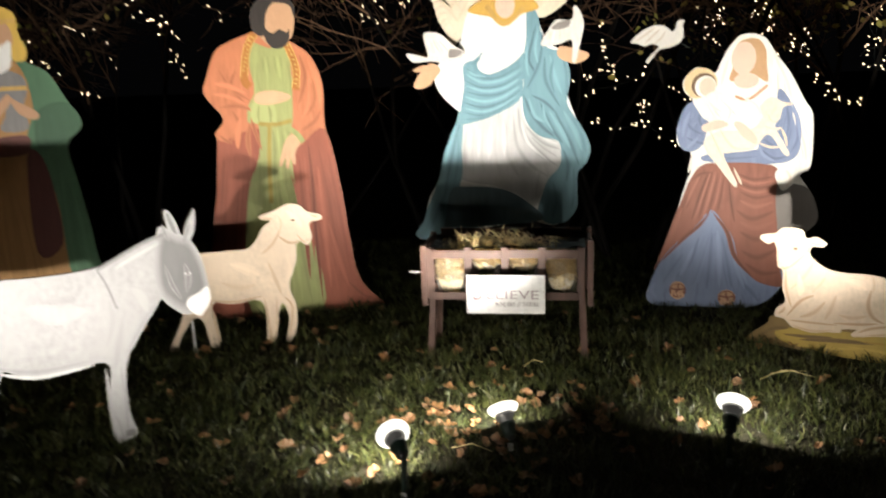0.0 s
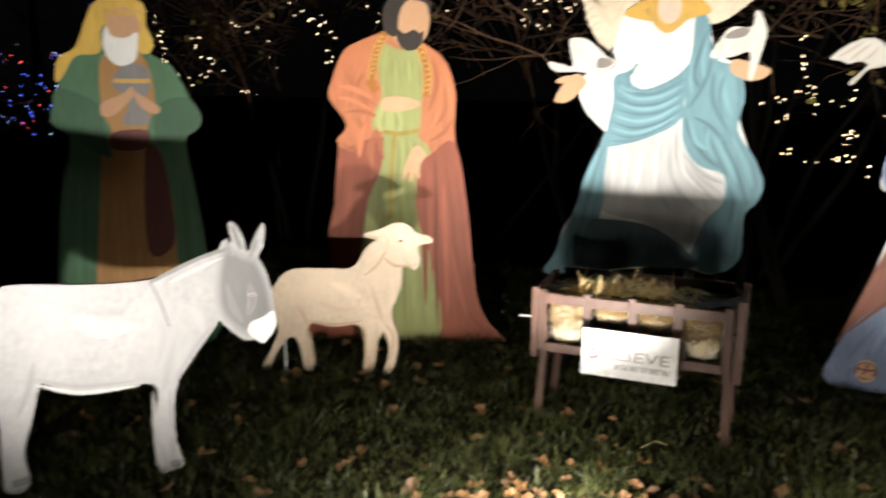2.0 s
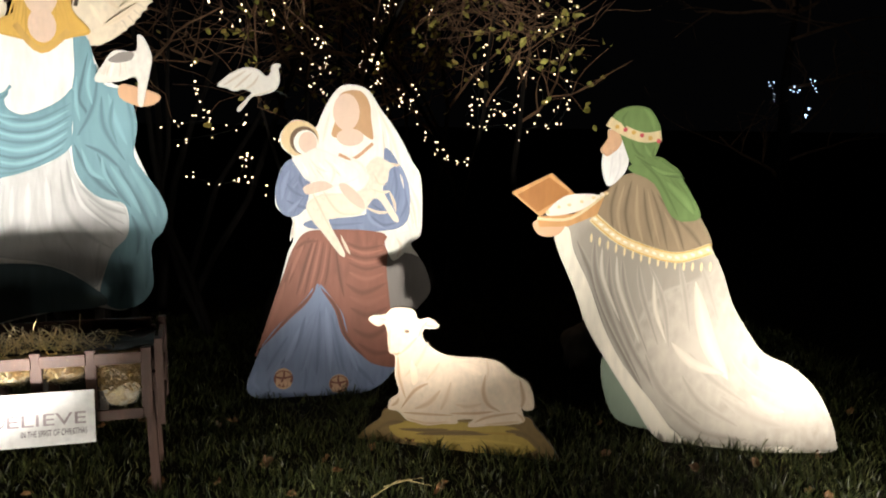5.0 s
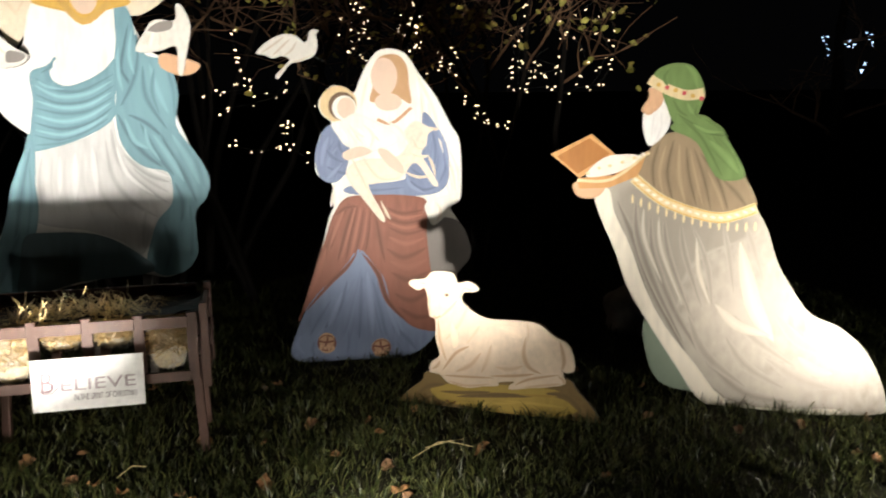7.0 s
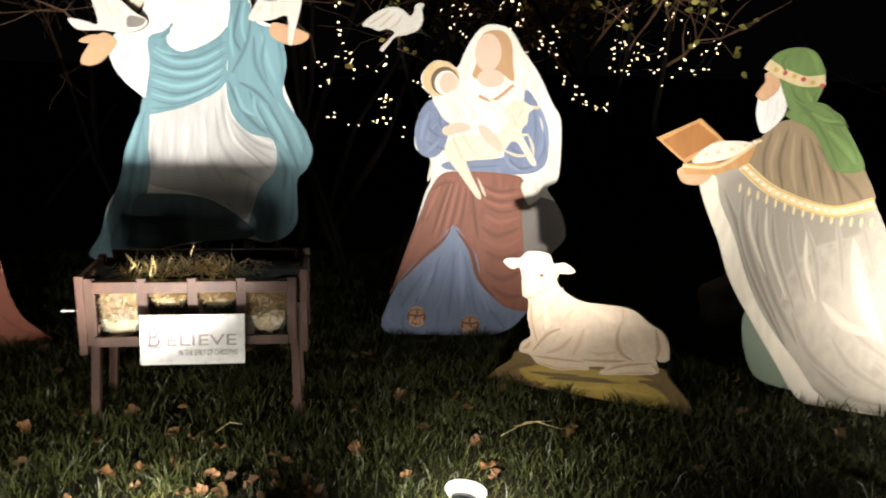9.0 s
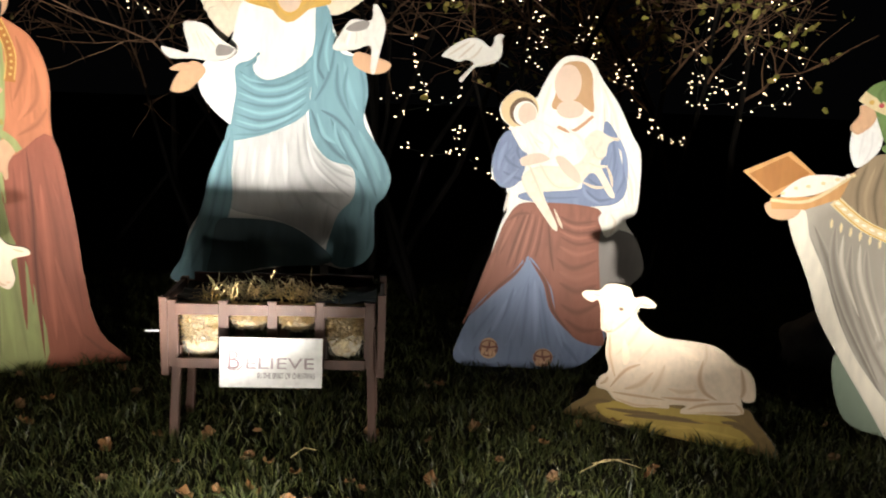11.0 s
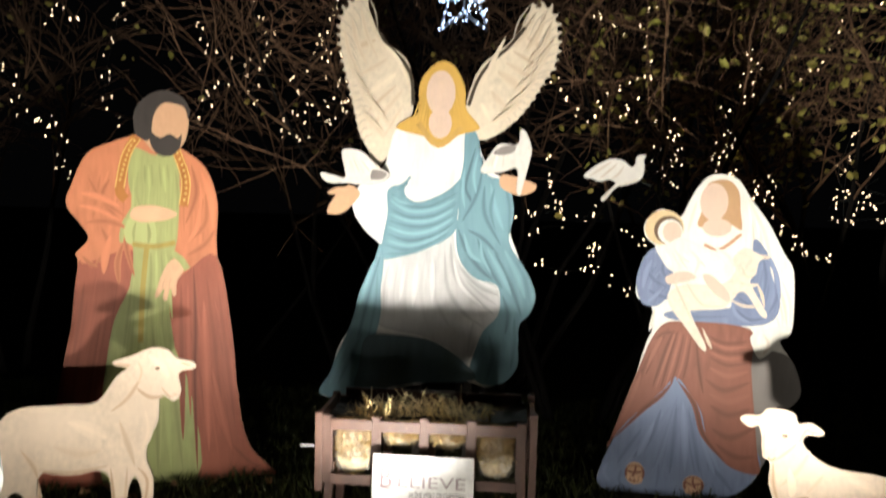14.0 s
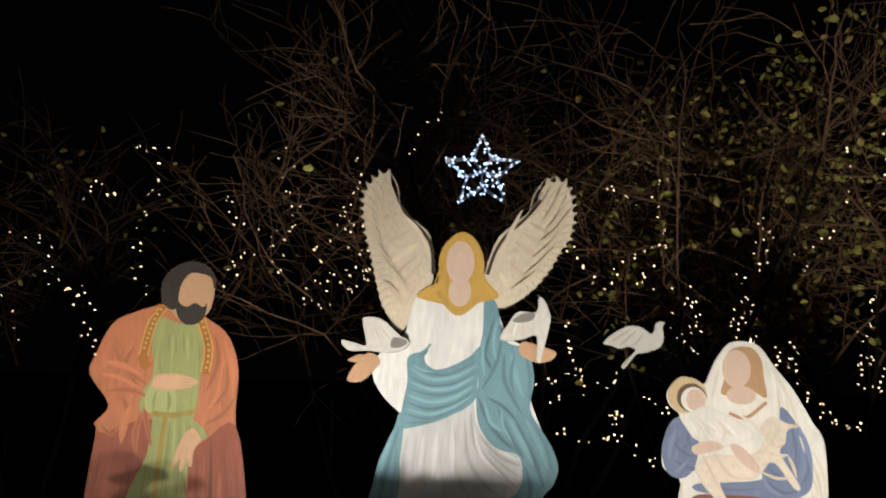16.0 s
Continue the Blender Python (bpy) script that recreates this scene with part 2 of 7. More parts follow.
def smooth_line(pts, closed, steps=4):
    """A smooth curve through points in the plane."""
    n = len(pts)
    out = []
    for i in range(n if closed else n - 1):
        if closed:
            p = [pts[(i + k - 1) % n] for k in range(4)]
        else:
            p = [pts[max(0, min(n - 1, i + k - 1))] for k in range(4)]
        for s in range(steps):
            t = s / steps
            q = []
            for c in (0, 1):
                a, b, d, e = p[0][c], p[1][c], p[2][c], p[3][c]
                q.append(0.5 * (2 * b + (d - a) * t + (2 * a - 5 * b + 4 * d - e) * t * t + (3 * b - a - 3 * d + e) * t ** 3))
            out.append(tuple(q))
    if not closed:
        out.append(tuple(pts[-1]))
    return out


def along(pts, s):
    """The point at share s of a line's length, with the unit normal to its left."""
    legs = [math.hypot(q[0] - p[0], q[1] - p[1]) for p, q in zip(pts, pts[1:])]
    rest = s * sum(legs)
    for (p, q), d in zip(zip(pts, pts[1:]), legs):
        if rest <= d or (p, q) == (pts[-2], pts[-1]):
            t = min(1, rest / d)
            return (p[0] + (q[0] - p[0]) * t, p[1] + (q[1] - p[1]) * t), (-(q[1] - p[1]) / d, (q[0] - p[0]) / d)
        rest -= d


def feathered(pts, first, last, count, side):
    """An outline whose stretch from first to last is cut into feather tips, long ones first."""
    edge, out = pts[first:last + 1], []
    for k in range(count):
        deep = 0.024 * (1 - k / count) ** 1.3 + 0.003
        for share, cut in ((0.0, deep), (0.30, 0.08 * deep), (0.62, -0.28 * deep), (0.92, 0.0)):
            (u, v), (nu, nv) = along(edge, (k + share) / count)
            out.append((u - side * nu * cut, v - side * nv * cut))
    return pts[:first] + out + pts[last + 1:]


class Cutout:
    """A jigsawn plywood board, painted in layers on its front; u runs along it, v up, the front faces -y."""

    def __init__(self, name, x, y, turn, label, thick=0.018, category="cutout", group=""):
        self.bm, self.slots, self.depth, self.thick = bmesh.new(), [], 0.0, thick
        self.name, self.place, self.label, self.category, self.group = name, pose(x, y, 0, 0, 0, turn), label, category, group
        self.rnd = random.Random(name + str(x))

    def slot(self, name):
        if name not in self.slots:
            self.slots.append(name)
        return self.slots.index(name)

    def fill(self, line, y, k):
        from mathutils.geometry import tessellate_polygon
        vs = [self.bm.verts.new((u, y, v)) for u, v in line]
        for tri in tessellate_polygon([[Vector((u, v, 0)) for u, v in line]]):
            f = [vs[i] for i in tri]
            n = (f[1].co - f[0].co).cross(f[2].co - f[0].co)
            if n.length < 1e-12:
                continue
            try:
                face = self.bm.faces.new(f if n.y < 0 else f[::-1])
                face.material_index = k
            except ValueError:
                pass
        return vs

    def board(self, pts, paint, steps=4):
        line = smooth_line(pts, True, steps)
        self.depth -= 0.002
        front = self.fill(line, self.depth, self.slot(paint))
        back = self.fill(line, self.thick, self.slot("plywood_edge"))
        k = self.slot("plywood_edge")
        n = len(line)
        for i in range(n):
            j = (i + 1) % n
            f = self.bm.faces.new((front[i], front[j], back[j], back[i]))
            f.material_index = k
        self.contour(pts, paint, steps)

    def paint(self, pts, paint, steps=4):
        self.depth -= 0.00005
        self.fill(smooth_line(pts, True, steps), self.depth, self.slot(paint))
        self.contour(pts, paint, steps)

    def contour(self, pts, paint, steps):
        """The darker edge that the painter leaves round a piece of cloth, inside its outline."""
        if paint + "_half" not in MATS:
            return
        line = smooth_line(pts, True, steps)
        area = sum(a[0] * b[1] - b[0] * a[1] for a, b in zip(line, line[1:] + line[:1]))
        side = 1 if area > 0 else -1
        for edge, inset, width in (("_half", 0.005, 0.010),):
            self.depth -= 0.00001
            inner = []
            n = len(line)
            for i, (u, v) in enumerate(line):
                a, b = line[i - 1], line[(i + 1) % n]
                d = math.hypot(b[0] - a[0], b[1] - a[1]) or 1e-6
                inner.append((u - side * (b[1] - a[1]) / d * inset, v + side * (b[0] - a[0]) / d * inset))
            self.ribbon(inner + inner[:1], width, paint + edge)

    def ribbon(self, line, width, paint):
        n = len(line)
        k = self.slot(paint)
        left, right = [], []
        for i, (u, v) in enumerate(line):
            a, b = line[max(0, i - 1)], line[min(n - 1, i + 1)]
            d = math.hypot(b[0] - a[0], b[1] - a[1]) or 1e-6
            nx, nz = -(b[1] - a[1]) / d, (b[0] - a[0]) / d
            w = width / 2 * (0.55 + 0.45 * math.sin(i * 0.37 + n) ** 2)
            left.append(self.bm.verts.new((u + nx * w, self.depth - 0.000002 * (i % 2), v + nz * w)))
            right.append(self.bm.verts.new((u - nx * w, self.depth - 0.000002 * (i % 2), v - nz * w)))
        for i in range(n - 1):
            f = self.bm.faces.new((left[i], left[i + 1], right[i + 1], right[i]))
            f.material_index = k
            f.normal_update()
            if f.normal.y > 0:
                f.normal_flip()

    def oval(self, u, v, a, b, paint, lean=0.0):
        self.depth -= 0.00005
        c, s = math.cos(radians(lean)), math.sin(radians(lean))
        line = []
        for i in range(28):
            p, q = a * math.cos(math.tau * i / 28), b * math.sin(math.tau * i / 28)
            line.append((u + p * c - q * s, v + p * s + q * c))
        self.fill(line, self.depth, self.slot(paint))

    def stroke(self, pts, width, paint, taper=False, settle=True):
        line = smooth_line(pts, False, 5)
        n = len(line)
        if settle:
            self.depth -= 0.00005
        left, right = [], []
        for i, (u, v) in enumerate(line):
            a, b = line[max(0, i - 1)], line[min(n - 1, i + 1)]
            d = math.hypot(b[0] - a[0], b[1] - a[1]) or 1e-6
            nx, nz = -(b[1] - a[1]) / d, (b[0] - a[0]) / d
            w = width / 2 * (max(0.04, math.sin(math.pi * i / (n - 1))) ** 0.8 if taper else 1)
            left.append(self.bm.verts.new((u + nx * w, self.depth, v + nz * w)))
            right.append(self.bm.verts.new((u - nx * w, self.depth, v - nz * w)))
        k = self.slot(paint)
        for i in range(n - 1):
            f = self.bm.faces.new((left[i], left[i + 1], right[i + 1], right[i]))
            f.material_index = k
            f.normal_update()
            if f.normal.y > 0:
                f.normal_flip()

    def soft(self, pts, width, paint, k):
        """A blended brush stroke, darker (k < 1) or lighter (k > 1) than the paint that it lies on."""
        for share, depth in ((1.0, 0.3), (0.72, 0.55), (0.46, 0.8), (0.22, 1.0)):
            self.depth -= 0.000008
            self.stroke(pts, width * share, tone(paint, 1 + (k - 1) * depth), True, False)

    def shade(self, pts, paint, k, rings=5, reach=0.02):
        """A patch of another tone whose edge is blended away in steps."""
        line = smooth_line(pts, True, 3)
        cu, cv = sum(p[0] for p in line) / len(line), sum(p[1] for p in line) / len(line)
        for i in range(rings):
            f = 1 + reach * (rings / 2 - i)
            self.depth -= 0.000008
            self.fill([(cu + (u - cu) * f, cv + (v - cv) * f) for u, v in line], self.depth, self.slot(tone(paint, 1 + (k - 1) * (i + 1) / rings)))

    def feathers(self, edge, count, side, root):
        """Thin painted lines that part the feathers, from each notch towards the wing's root."""
        self.depth -= 0.00005
        for k in range(count):
            (u, v), (nu, nv) = along(edge, k / count)
            deep = 0.024 * (1 - k / count) ** 1.3 + 0.003
            u, v = u - side * nu * deep, v - side * nv * deep
            du, dv = root[0] - u, root[1] - v
            d = math.hypot(du, dv)
            far = 0.06 + 0.15 * (1 - k / count)
            bend = 0.02 * side
            mid = (u + du / d * far / 2 - dv / d * bend, v + dv / d * far / 2 + du / d * bend)
            self.stroke([(u, v), mid, (u + du / d * far, v + dv / d * far)], 0.007, "wing_fold", True, False)

    def folds(self, start, end, count, width, paint, sway=0.02, high=True):
        """Painted folds that run from one line to another, dark ones between light ones."""
        count, width = int(count * 1.3), width * 1.1
        a, b = smooth_line(start, False, 8), smooth_line(end, False, 8)
        self.depth -= 0.00005
        for i in range(count):
            s = (i + 0.5 + self.rnd.uniform(-0.25, 0.25)) / count
            p, q = a[int(s * (len(a) - 1))], b[int(s * (len(b) - 1))]
            f0, f1 = self.rnd.uniform(0.0, 0.2), self.rnd.uniform(0.75, 1.0)
            p2 = (p[0] + (q[0] - p[0]) * f0, p[1] + (q[1] - p[1]) * f0)
            q2 = (p[0] + (q[0] - p[0]) * f1, p[1] + (q[1] - p[1]) * f1)
            mid = ((p2[0] + q2[0]) / 2 + self.rnd.uniform(-sway, sway), (p2[1] + q2[1]) / 2)
            self.soft([p2, mid, q2], width * self.rnd.uniform(0.6, 1.3), paint, self.rnd.choice((0.80, 0.86, 0.90, 1.10)))

    def post(self, u, z1, w=0.04):
        k = self.slot("post_wood")
        old = set(self.bm.faces)
        box(self.bm, u - w / 2, u + w / 2, self.thick, self.thick + w, -0.03, z1)
        for f in set(self.bm.faces) - old:
            f.material_index = k

    def done(self):
        me = bpy.data.meshes.new(self.name)
        self.bm.to_mesh(me)
        self.bm.free()
        for s in self.slots:
            me.materials.append(MATS[s])
        ob = new(self.name, me)
        ob.matrix_world = self.place
        return tagged(ob, self.label, self.category, self.group)


# ---- ground ----
bm = bmesh.new()
bmesh.ops.create_grid(bm, x_segments=120, y_segments=120, size=60)
for v in bm.verts:
    near = max(0.0, 1 - (v.co - Vector((0.3, 3.5, 0))).length / 40)
    v.co.x, v.co.y = v.co.x * (1 - 0.93 * near ** 3) + 0.3 * near, v.co.y * (1 - 0.93 * near ** 3) + 3.5 * near
    v.co.z = 0.012 * noise.noise(v.co * 1.7)
ground = tagged(part("ground", bm, "soil"), "dark lawn soil under grass at night", "ground", kind="structure")
ground["kind"] = "structure"


# ---- painted cutouts ----


def angel():
    b = Cutout("winged_figure", 0, 4.8, 0, "painted plywood cutout of a winged figure in white and teal robes")
    b.board(feathered([(-0.17, 1.97), (-0.18, 2.15), (-0.21, 2.23), (-0.30, 2.30), (-0.36, 2.37), (-0.40, 2.44), (-0.42, 2.53), (-0.45, 2.54), (-0.48, 2.52), (-0.51, 2.49), (-0.53, 2.47), (-0.55, 2.41), (-0.55, 2.31), (-0.53, 2.20), (-0.50, 2.09), (-0.47, 1.97), (-0.44, 1.85), (-0.39, 1.76), (-0.34, 1.68), (-0.23, 1.85)], 6, 17, 20, 1), "wing", 2)
    b.board(feathered([(0.09, 1.97), (0.14, 2.15), (0.20, 2.23), (0.30, 2.31), (0.38, 2.41), (0.42, 2.48), (0.47, 2.50), (0.51, 2.48), (0.54, 2.41), (0.55, 2.29), (0.53, 2.19), (0.48, 2.12), (0.43, 2.03), (0.36, 1.94), (0.29, 1.88), (0.20, 1.83), (0.12, 1.85)], 5, 14, 18, -1), "wing", 2)
    b.folds([(-0.20, 2.02), (-0.25, 2.16), (-0.36, 2.34)], [(-0.34, 1.76), (-0.44, 2.02), (-0.48, 2.30)], 5, 0.040, "wing", 0.004)
    b.folds([(0.15, 2.02), (0.26, 2.20), (0.40, 2.38)], [(0.22, 1.88), (0.42, 2.10), (0.50, 2.32)], 5, 0.040, "wing", 0.004)
    b.feathers([(-0.42, 2.53), (-0.48, 2.52), (-0.53, 2.47), (-0.55, 2.41), (-0.55, 2.31), (-0.50, 2.09), (-0.44, 1.85), (-0.39, 1.76)], 20, 1, (-0.24, 2.02))
    b.feathers([(0.42, 2.48), (0.47, 2.50), (0.54, 2.41), (0.55, 2.29), (0.53, 2.19), (0.43, 2.03), (0.36, 1.94), (0.29, 1.88)], 18, -1, (0.18, 2.02))
    b.stroke([(-0.17, 2.00), (-0.18, 2.13), (-0.22, 2.21), (-0.30, 2.29), (-0.35, 2.36)], 0.018, "wing_line")
    b.stroke([(0.11, 2.00), (0.15, 2.12), (0.21, 2.21), (0.30, 2.29), (0.38, 2.39)], 0.017, "wing_line")
    b.board([(-0.25, 1.88), (-0.29, 1.76), (-0.32, 1.68), (-0.46, 1.56), (-0.46, 1.45), (-0.40, 1.36), (-0.32, 1.29), (-0.32, 1.28), (-0.40, 1.09), (-0.44, 0.91), (-0.53, 0.76), (-0.57, 0.59), (-0.61, 0.50), (-0.49, 0.50), (-0.40, 0.52), (-0.16, 0.57), (0.07, 0.61), (0.15, 0.60), (0.25, 0.58), (0.34, 0.63), (0.38, 0.73), (0.37, 0.90), (0.43, 0.97), (0.45, 1.05), (0.40, 1.20), (0.33, 1.39), (0.33, 1.53), (0.30, 1.65), (0.28, 1.65), (0.23, 1.68), (0.18, 1.77), (0.15, 1.88), (0.10, 1.91), (-0.12, 1.94)], "white_dress")
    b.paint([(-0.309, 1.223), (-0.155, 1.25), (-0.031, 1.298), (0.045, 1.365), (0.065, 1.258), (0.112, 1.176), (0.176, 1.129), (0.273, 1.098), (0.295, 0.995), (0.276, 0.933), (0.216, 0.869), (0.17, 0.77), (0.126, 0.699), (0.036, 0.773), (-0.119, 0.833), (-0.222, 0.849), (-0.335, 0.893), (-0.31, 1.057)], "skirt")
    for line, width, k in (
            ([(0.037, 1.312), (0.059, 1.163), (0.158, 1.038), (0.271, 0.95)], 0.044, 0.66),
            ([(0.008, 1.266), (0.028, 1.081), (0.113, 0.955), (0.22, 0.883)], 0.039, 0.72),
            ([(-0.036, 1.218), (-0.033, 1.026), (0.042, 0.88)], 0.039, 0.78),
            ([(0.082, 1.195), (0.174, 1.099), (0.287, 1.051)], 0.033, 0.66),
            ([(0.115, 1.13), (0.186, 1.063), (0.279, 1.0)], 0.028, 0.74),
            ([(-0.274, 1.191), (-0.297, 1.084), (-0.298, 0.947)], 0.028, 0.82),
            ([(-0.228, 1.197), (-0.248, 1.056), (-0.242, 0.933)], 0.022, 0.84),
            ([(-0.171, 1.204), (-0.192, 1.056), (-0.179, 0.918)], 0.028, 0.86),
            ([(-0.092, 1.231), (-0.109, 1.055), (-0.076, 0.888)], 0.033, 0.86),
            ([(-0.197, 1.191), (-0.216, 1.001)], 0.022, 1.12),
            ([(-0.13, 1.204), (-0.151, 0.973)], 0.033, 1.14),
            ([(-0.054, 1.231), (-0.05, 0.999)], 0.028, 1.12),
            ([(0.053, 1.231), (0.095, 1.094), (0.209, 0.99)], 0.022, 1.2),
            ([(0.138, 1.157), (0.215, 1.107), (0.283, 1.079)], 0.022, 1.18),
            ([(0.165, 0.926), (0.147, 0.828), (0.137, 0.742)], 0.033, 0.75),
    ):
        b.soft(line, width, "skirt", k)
    b.paint([(0.10, 1.90), (0.16, 1.85), (0.18, 1.73)] + [(0.183, 1.746), (0.217, 1.656), (0.306, 1.632), (0.337, 1.567), (0.351, 1.46), (0.332, 1.326), (0.407, 1.203), (0.447, 1.133), (0.472, 1.049), (0.446, 0.964), (0.398, 0.908), (0.389, 0.822), (0.392, 0.692), (0.327, 0.606), (0.216, 0.589), (0.151, 0.655), (0.176, 0.77), (0.216, 0.869), (0.276, 0.933), (0.295, 0.995), (0.278, 1.098), (0.181, 1.127), (0.118, 1.174), (0.073, 1.258), (0.062, 1.378), (0.072, 1.458), (0.076, 1.615), (0.092, 1.718)], "teal")
    for line, width, k in (
            ([(0.153, 1.796), (0.126, 1.693), (0.105, 1.589), (0.137, 1.511), (0.095, 1.419)], 0.025, 0.55),
            ([(0.188, 1.695), (0.172, 1.59), (0.136, 1.498), (0.087, 1.418)], 0.028, 0.62),
            ([(0.072, 1.384), (0.113, 1.285), (0.187, 1.184), (0.269, 1.12)], 0.039, 0.55),
            ([(0.119, 1.379), (0.2, 1.336), (0.286, 1.25)], 0.028, 0.55),
            ([(0.201, 1.604), (0.206, 1.459), (0.291, 1.304)], 0.033, 0.62),
            ([(0.305, 1.606), (0.331, 1.487), (0.327, 1.347)], 0.028, 0.7),
            ([(0.255, 1.285), (0.319, 1.156), (0.368, 1.05), (0.402, 0.951)], 0.044, 0.6),
            ([(0.169, 1.339), (0.235, 1.189), (0.307, 1.084)], 0.039, 0.62),
            ([(0.36, 1.244), (0.42, 1.133), (0.443, 1.021)], 0.033, 0.78),
            ([(0.306, 1.051), (0.337, 0.952), (0.324, 0.852)], 0.044, 0.6),
            ([(0.102, 1.365), (0.138, 1.258), (0.199, 1.217)], 0.025, 1.3),
            ([(0.166, 1.771), (0.145, 1.655), (0.16, 1.564)], 0.022, 1.35),
            ([(0.23, 1.617), (0.26, 1.486), (0.302, 1.38)], 0.033, 1.2),
            ([(0.224, 1.285), (0.292, 1.167), (0.352, 1.05)], 0.033, 1.25),
            ([(0.308, 1.285), (0.378, 1.156), (0.422, 1.035)], 0.033, 1.22),
            ([(0.101, 1.693), (0.09, 1.589), (0.104, 1.485)], 0.022, 1.3),
            ([(0.369, 0.937), (0.374, 0.808), (0.358, 0.678)], 0.039, 0.7),
            ([(0.242, 0.854), (0.264, 0.739), (0.239, 0.623)], 0.044, 0.7),
            ([(0.189, 1.325), (0.2, 1.239), (0.249, 1.156)], 0.019, 1.25),
            ([(0.252, 1.592), (0.234, 1.486), (0.26, 1.379)], 0.025, 0.7),
    ):
        b.soft(line, width, "teal", k)
    b.paint([(-0.289, 1.571), (-0.217, 1.605), (-0.172, 1.642), (-0.203, 1.585), (-0.192, 1.539), (-0.136, 1.513), (-0.046, 1.541), (0.033, 1.588), (0.08, 1.636), (0.083, 1.563), (0.069, 1.458), (0.062, 1.378), (0.017, 1.33), (-0.063, 1.285), (-0.168, 1.245), (-0.31, 1.213), (-0.326, 1.232), (-0.306, 1.35), (-0.288, 1.455)], "teal")
    for line, width, k in (
            ([(-0.27, 1.553), (-0.212, 1.507), (-0.087, 1.488), (0.073, 1.568)], 0.028, 0.72),
            ([(-0.281, 1.481), (-0.18, 1.435), (-0.052, 1.446), (0.07, 1.516)], 0.025, 0.68),
            ([(-0.286, 1.416), (-0.17, 1.388), (-0.055, 1.399), (0.062, 1.463)], 0.025, 0.7),
            ([(-0.296, 1.35), (-0.176, 1.316), (-0.046, 1.346), (0.054, 1.416)], 0.025, 0.66),
            ([(-0.301, 1.292), (-0.179, 1.266), (-0.061, 1.309), (0.03, 1.362)], 0.025, 0.72),
            ([(-0.278, 1.52), (-0.177, 1.466), (-0.05, 1.478), (0.061, 1.537)], 0.025, 1.35),
            ([(-0.279, 1.45), (-0.168, 1.414), (-0.054, 1.425), (0.053, 1.484)], 0.025, 1.4),
            ([(-0.289, 1.384), (-0.173, 1.351), (-0.057, 1.373), (0.05, 1.437)], 0.028, 1.4),
            ([(-0.294, 1.316), (-0.177, 1.29), (-0.06, 1.325), (0.034, 1.384)], 0.022, 1.35),
            ([(-0.3, 1.245), (-0.193, 1.25), (-0.102, 1.277)], 0.022, 0.75),
            ([(-0.244, 1.571), (-0.203, 1.595), (-0.186, 1.621)], 0.019, 0.7),
            ([(-0.259, 1.538), (-0.224, 1.512), (-0.15, 1.498)], 0.017, 1.3),
    ):
        b.soft(line, width, "teal", k)
    b.paint([(-0.323, 1.298), (-0.302, 1.218), (-0.315, 1.057), (-0.315, 0.92), (-0.361, 0.726), (-0.393, 0.5), (-0.622, 0.508), (-0.571, 0.62), (-0.543, 0.703), (-0.493, 0.813), (-0.453, 0.922), (-0.421, 1.058), (-0.361, 1.178)], "teal")
    for line, width, k in (
            ([(-0.321, 1.232), (-0.363, 1.084), (-0.402, 0.922), (-0.456, 0.673)], 0.033, 0.66),
            ([(-0.336, 1.165), (-0.339, 1.003), (-0.383, 0.783)], 0.028, 0.75),
            ([(-0.347, 1.218), (-0.401, 1.058), (-0.431, 0.936)], 0.028, 1.2),
            ([(-0.404, 0.839), (-0.467, 0.701), (-0.53, 0.562)], 0.039, 0.7),
            ([(-0.485, 0.785), (-0.535, 0.675), (-0.577, 0.549)], 0.033, 1.15),
    ):
        b.soft(line, width, "teal", k)
    # the manger's shadow over the lower dress, deepened here with dark paint
    b.paint([(-0.39, 0.81), (-0.29, 0.83), (-0.06, 0.81), (0.11, 0.71), (0.17, 0.61), (-0.16, 0.58), (-0.43, 0.52), (-0.42, 0.67)], "teal_shadow")
    b.paint([(-0.14, 1.97), (-0.14, 2.09), (-0.10, 2.17), (-0.03, 2.22), (0.04, 2.19), (0.09, 2.09), (0.10, 1.98), (0.17, 1.89), (0.09, 1.86), (0.00, 1.83), (-0.04, 1.81), (-0.10, 1.84), (-0.25, 1.88), (-0.20, 1.93)], "gold_hair")
    b.folds([(-0.11, 2.10), (-0.05, 2.18), (0.04, 2.14)], [(-0.18, 1.90), (-0.04, 1.84), (0.10, 1.88)], 10, 0.012, "gold_hair", 0.01)
    b.oval(-0.03, 1.91, 0.058, 0.076, "skin_pale")
    b.oval(-0.03, 2.06, 0.073, 0.112, "skin_pale")
    b.stroke([(-0.14, 1.91), (-0.04, 1.80), (0.08, 1.89)], 0.029, "gold")
    b.board([(-0.60, 1.45), (-0.56, 1.53), (-0.49, 1.59), (-0.43, 1.55), (-0.48, 1.48), (-0.54, 1.44)], "skin")
    b.board([(-0.60, 1.55), (-0.54, 1.58), (-0.47, 1.57), (-0.47, 1.55), (-0.56, 1.54)], "skin")
    b.board([(0.29, 1.66), (0.39, 1.64), (0.46, 1.61), (0.43, 1.57), (0.36, 1.56), (0.28, 1.60)], "skin")
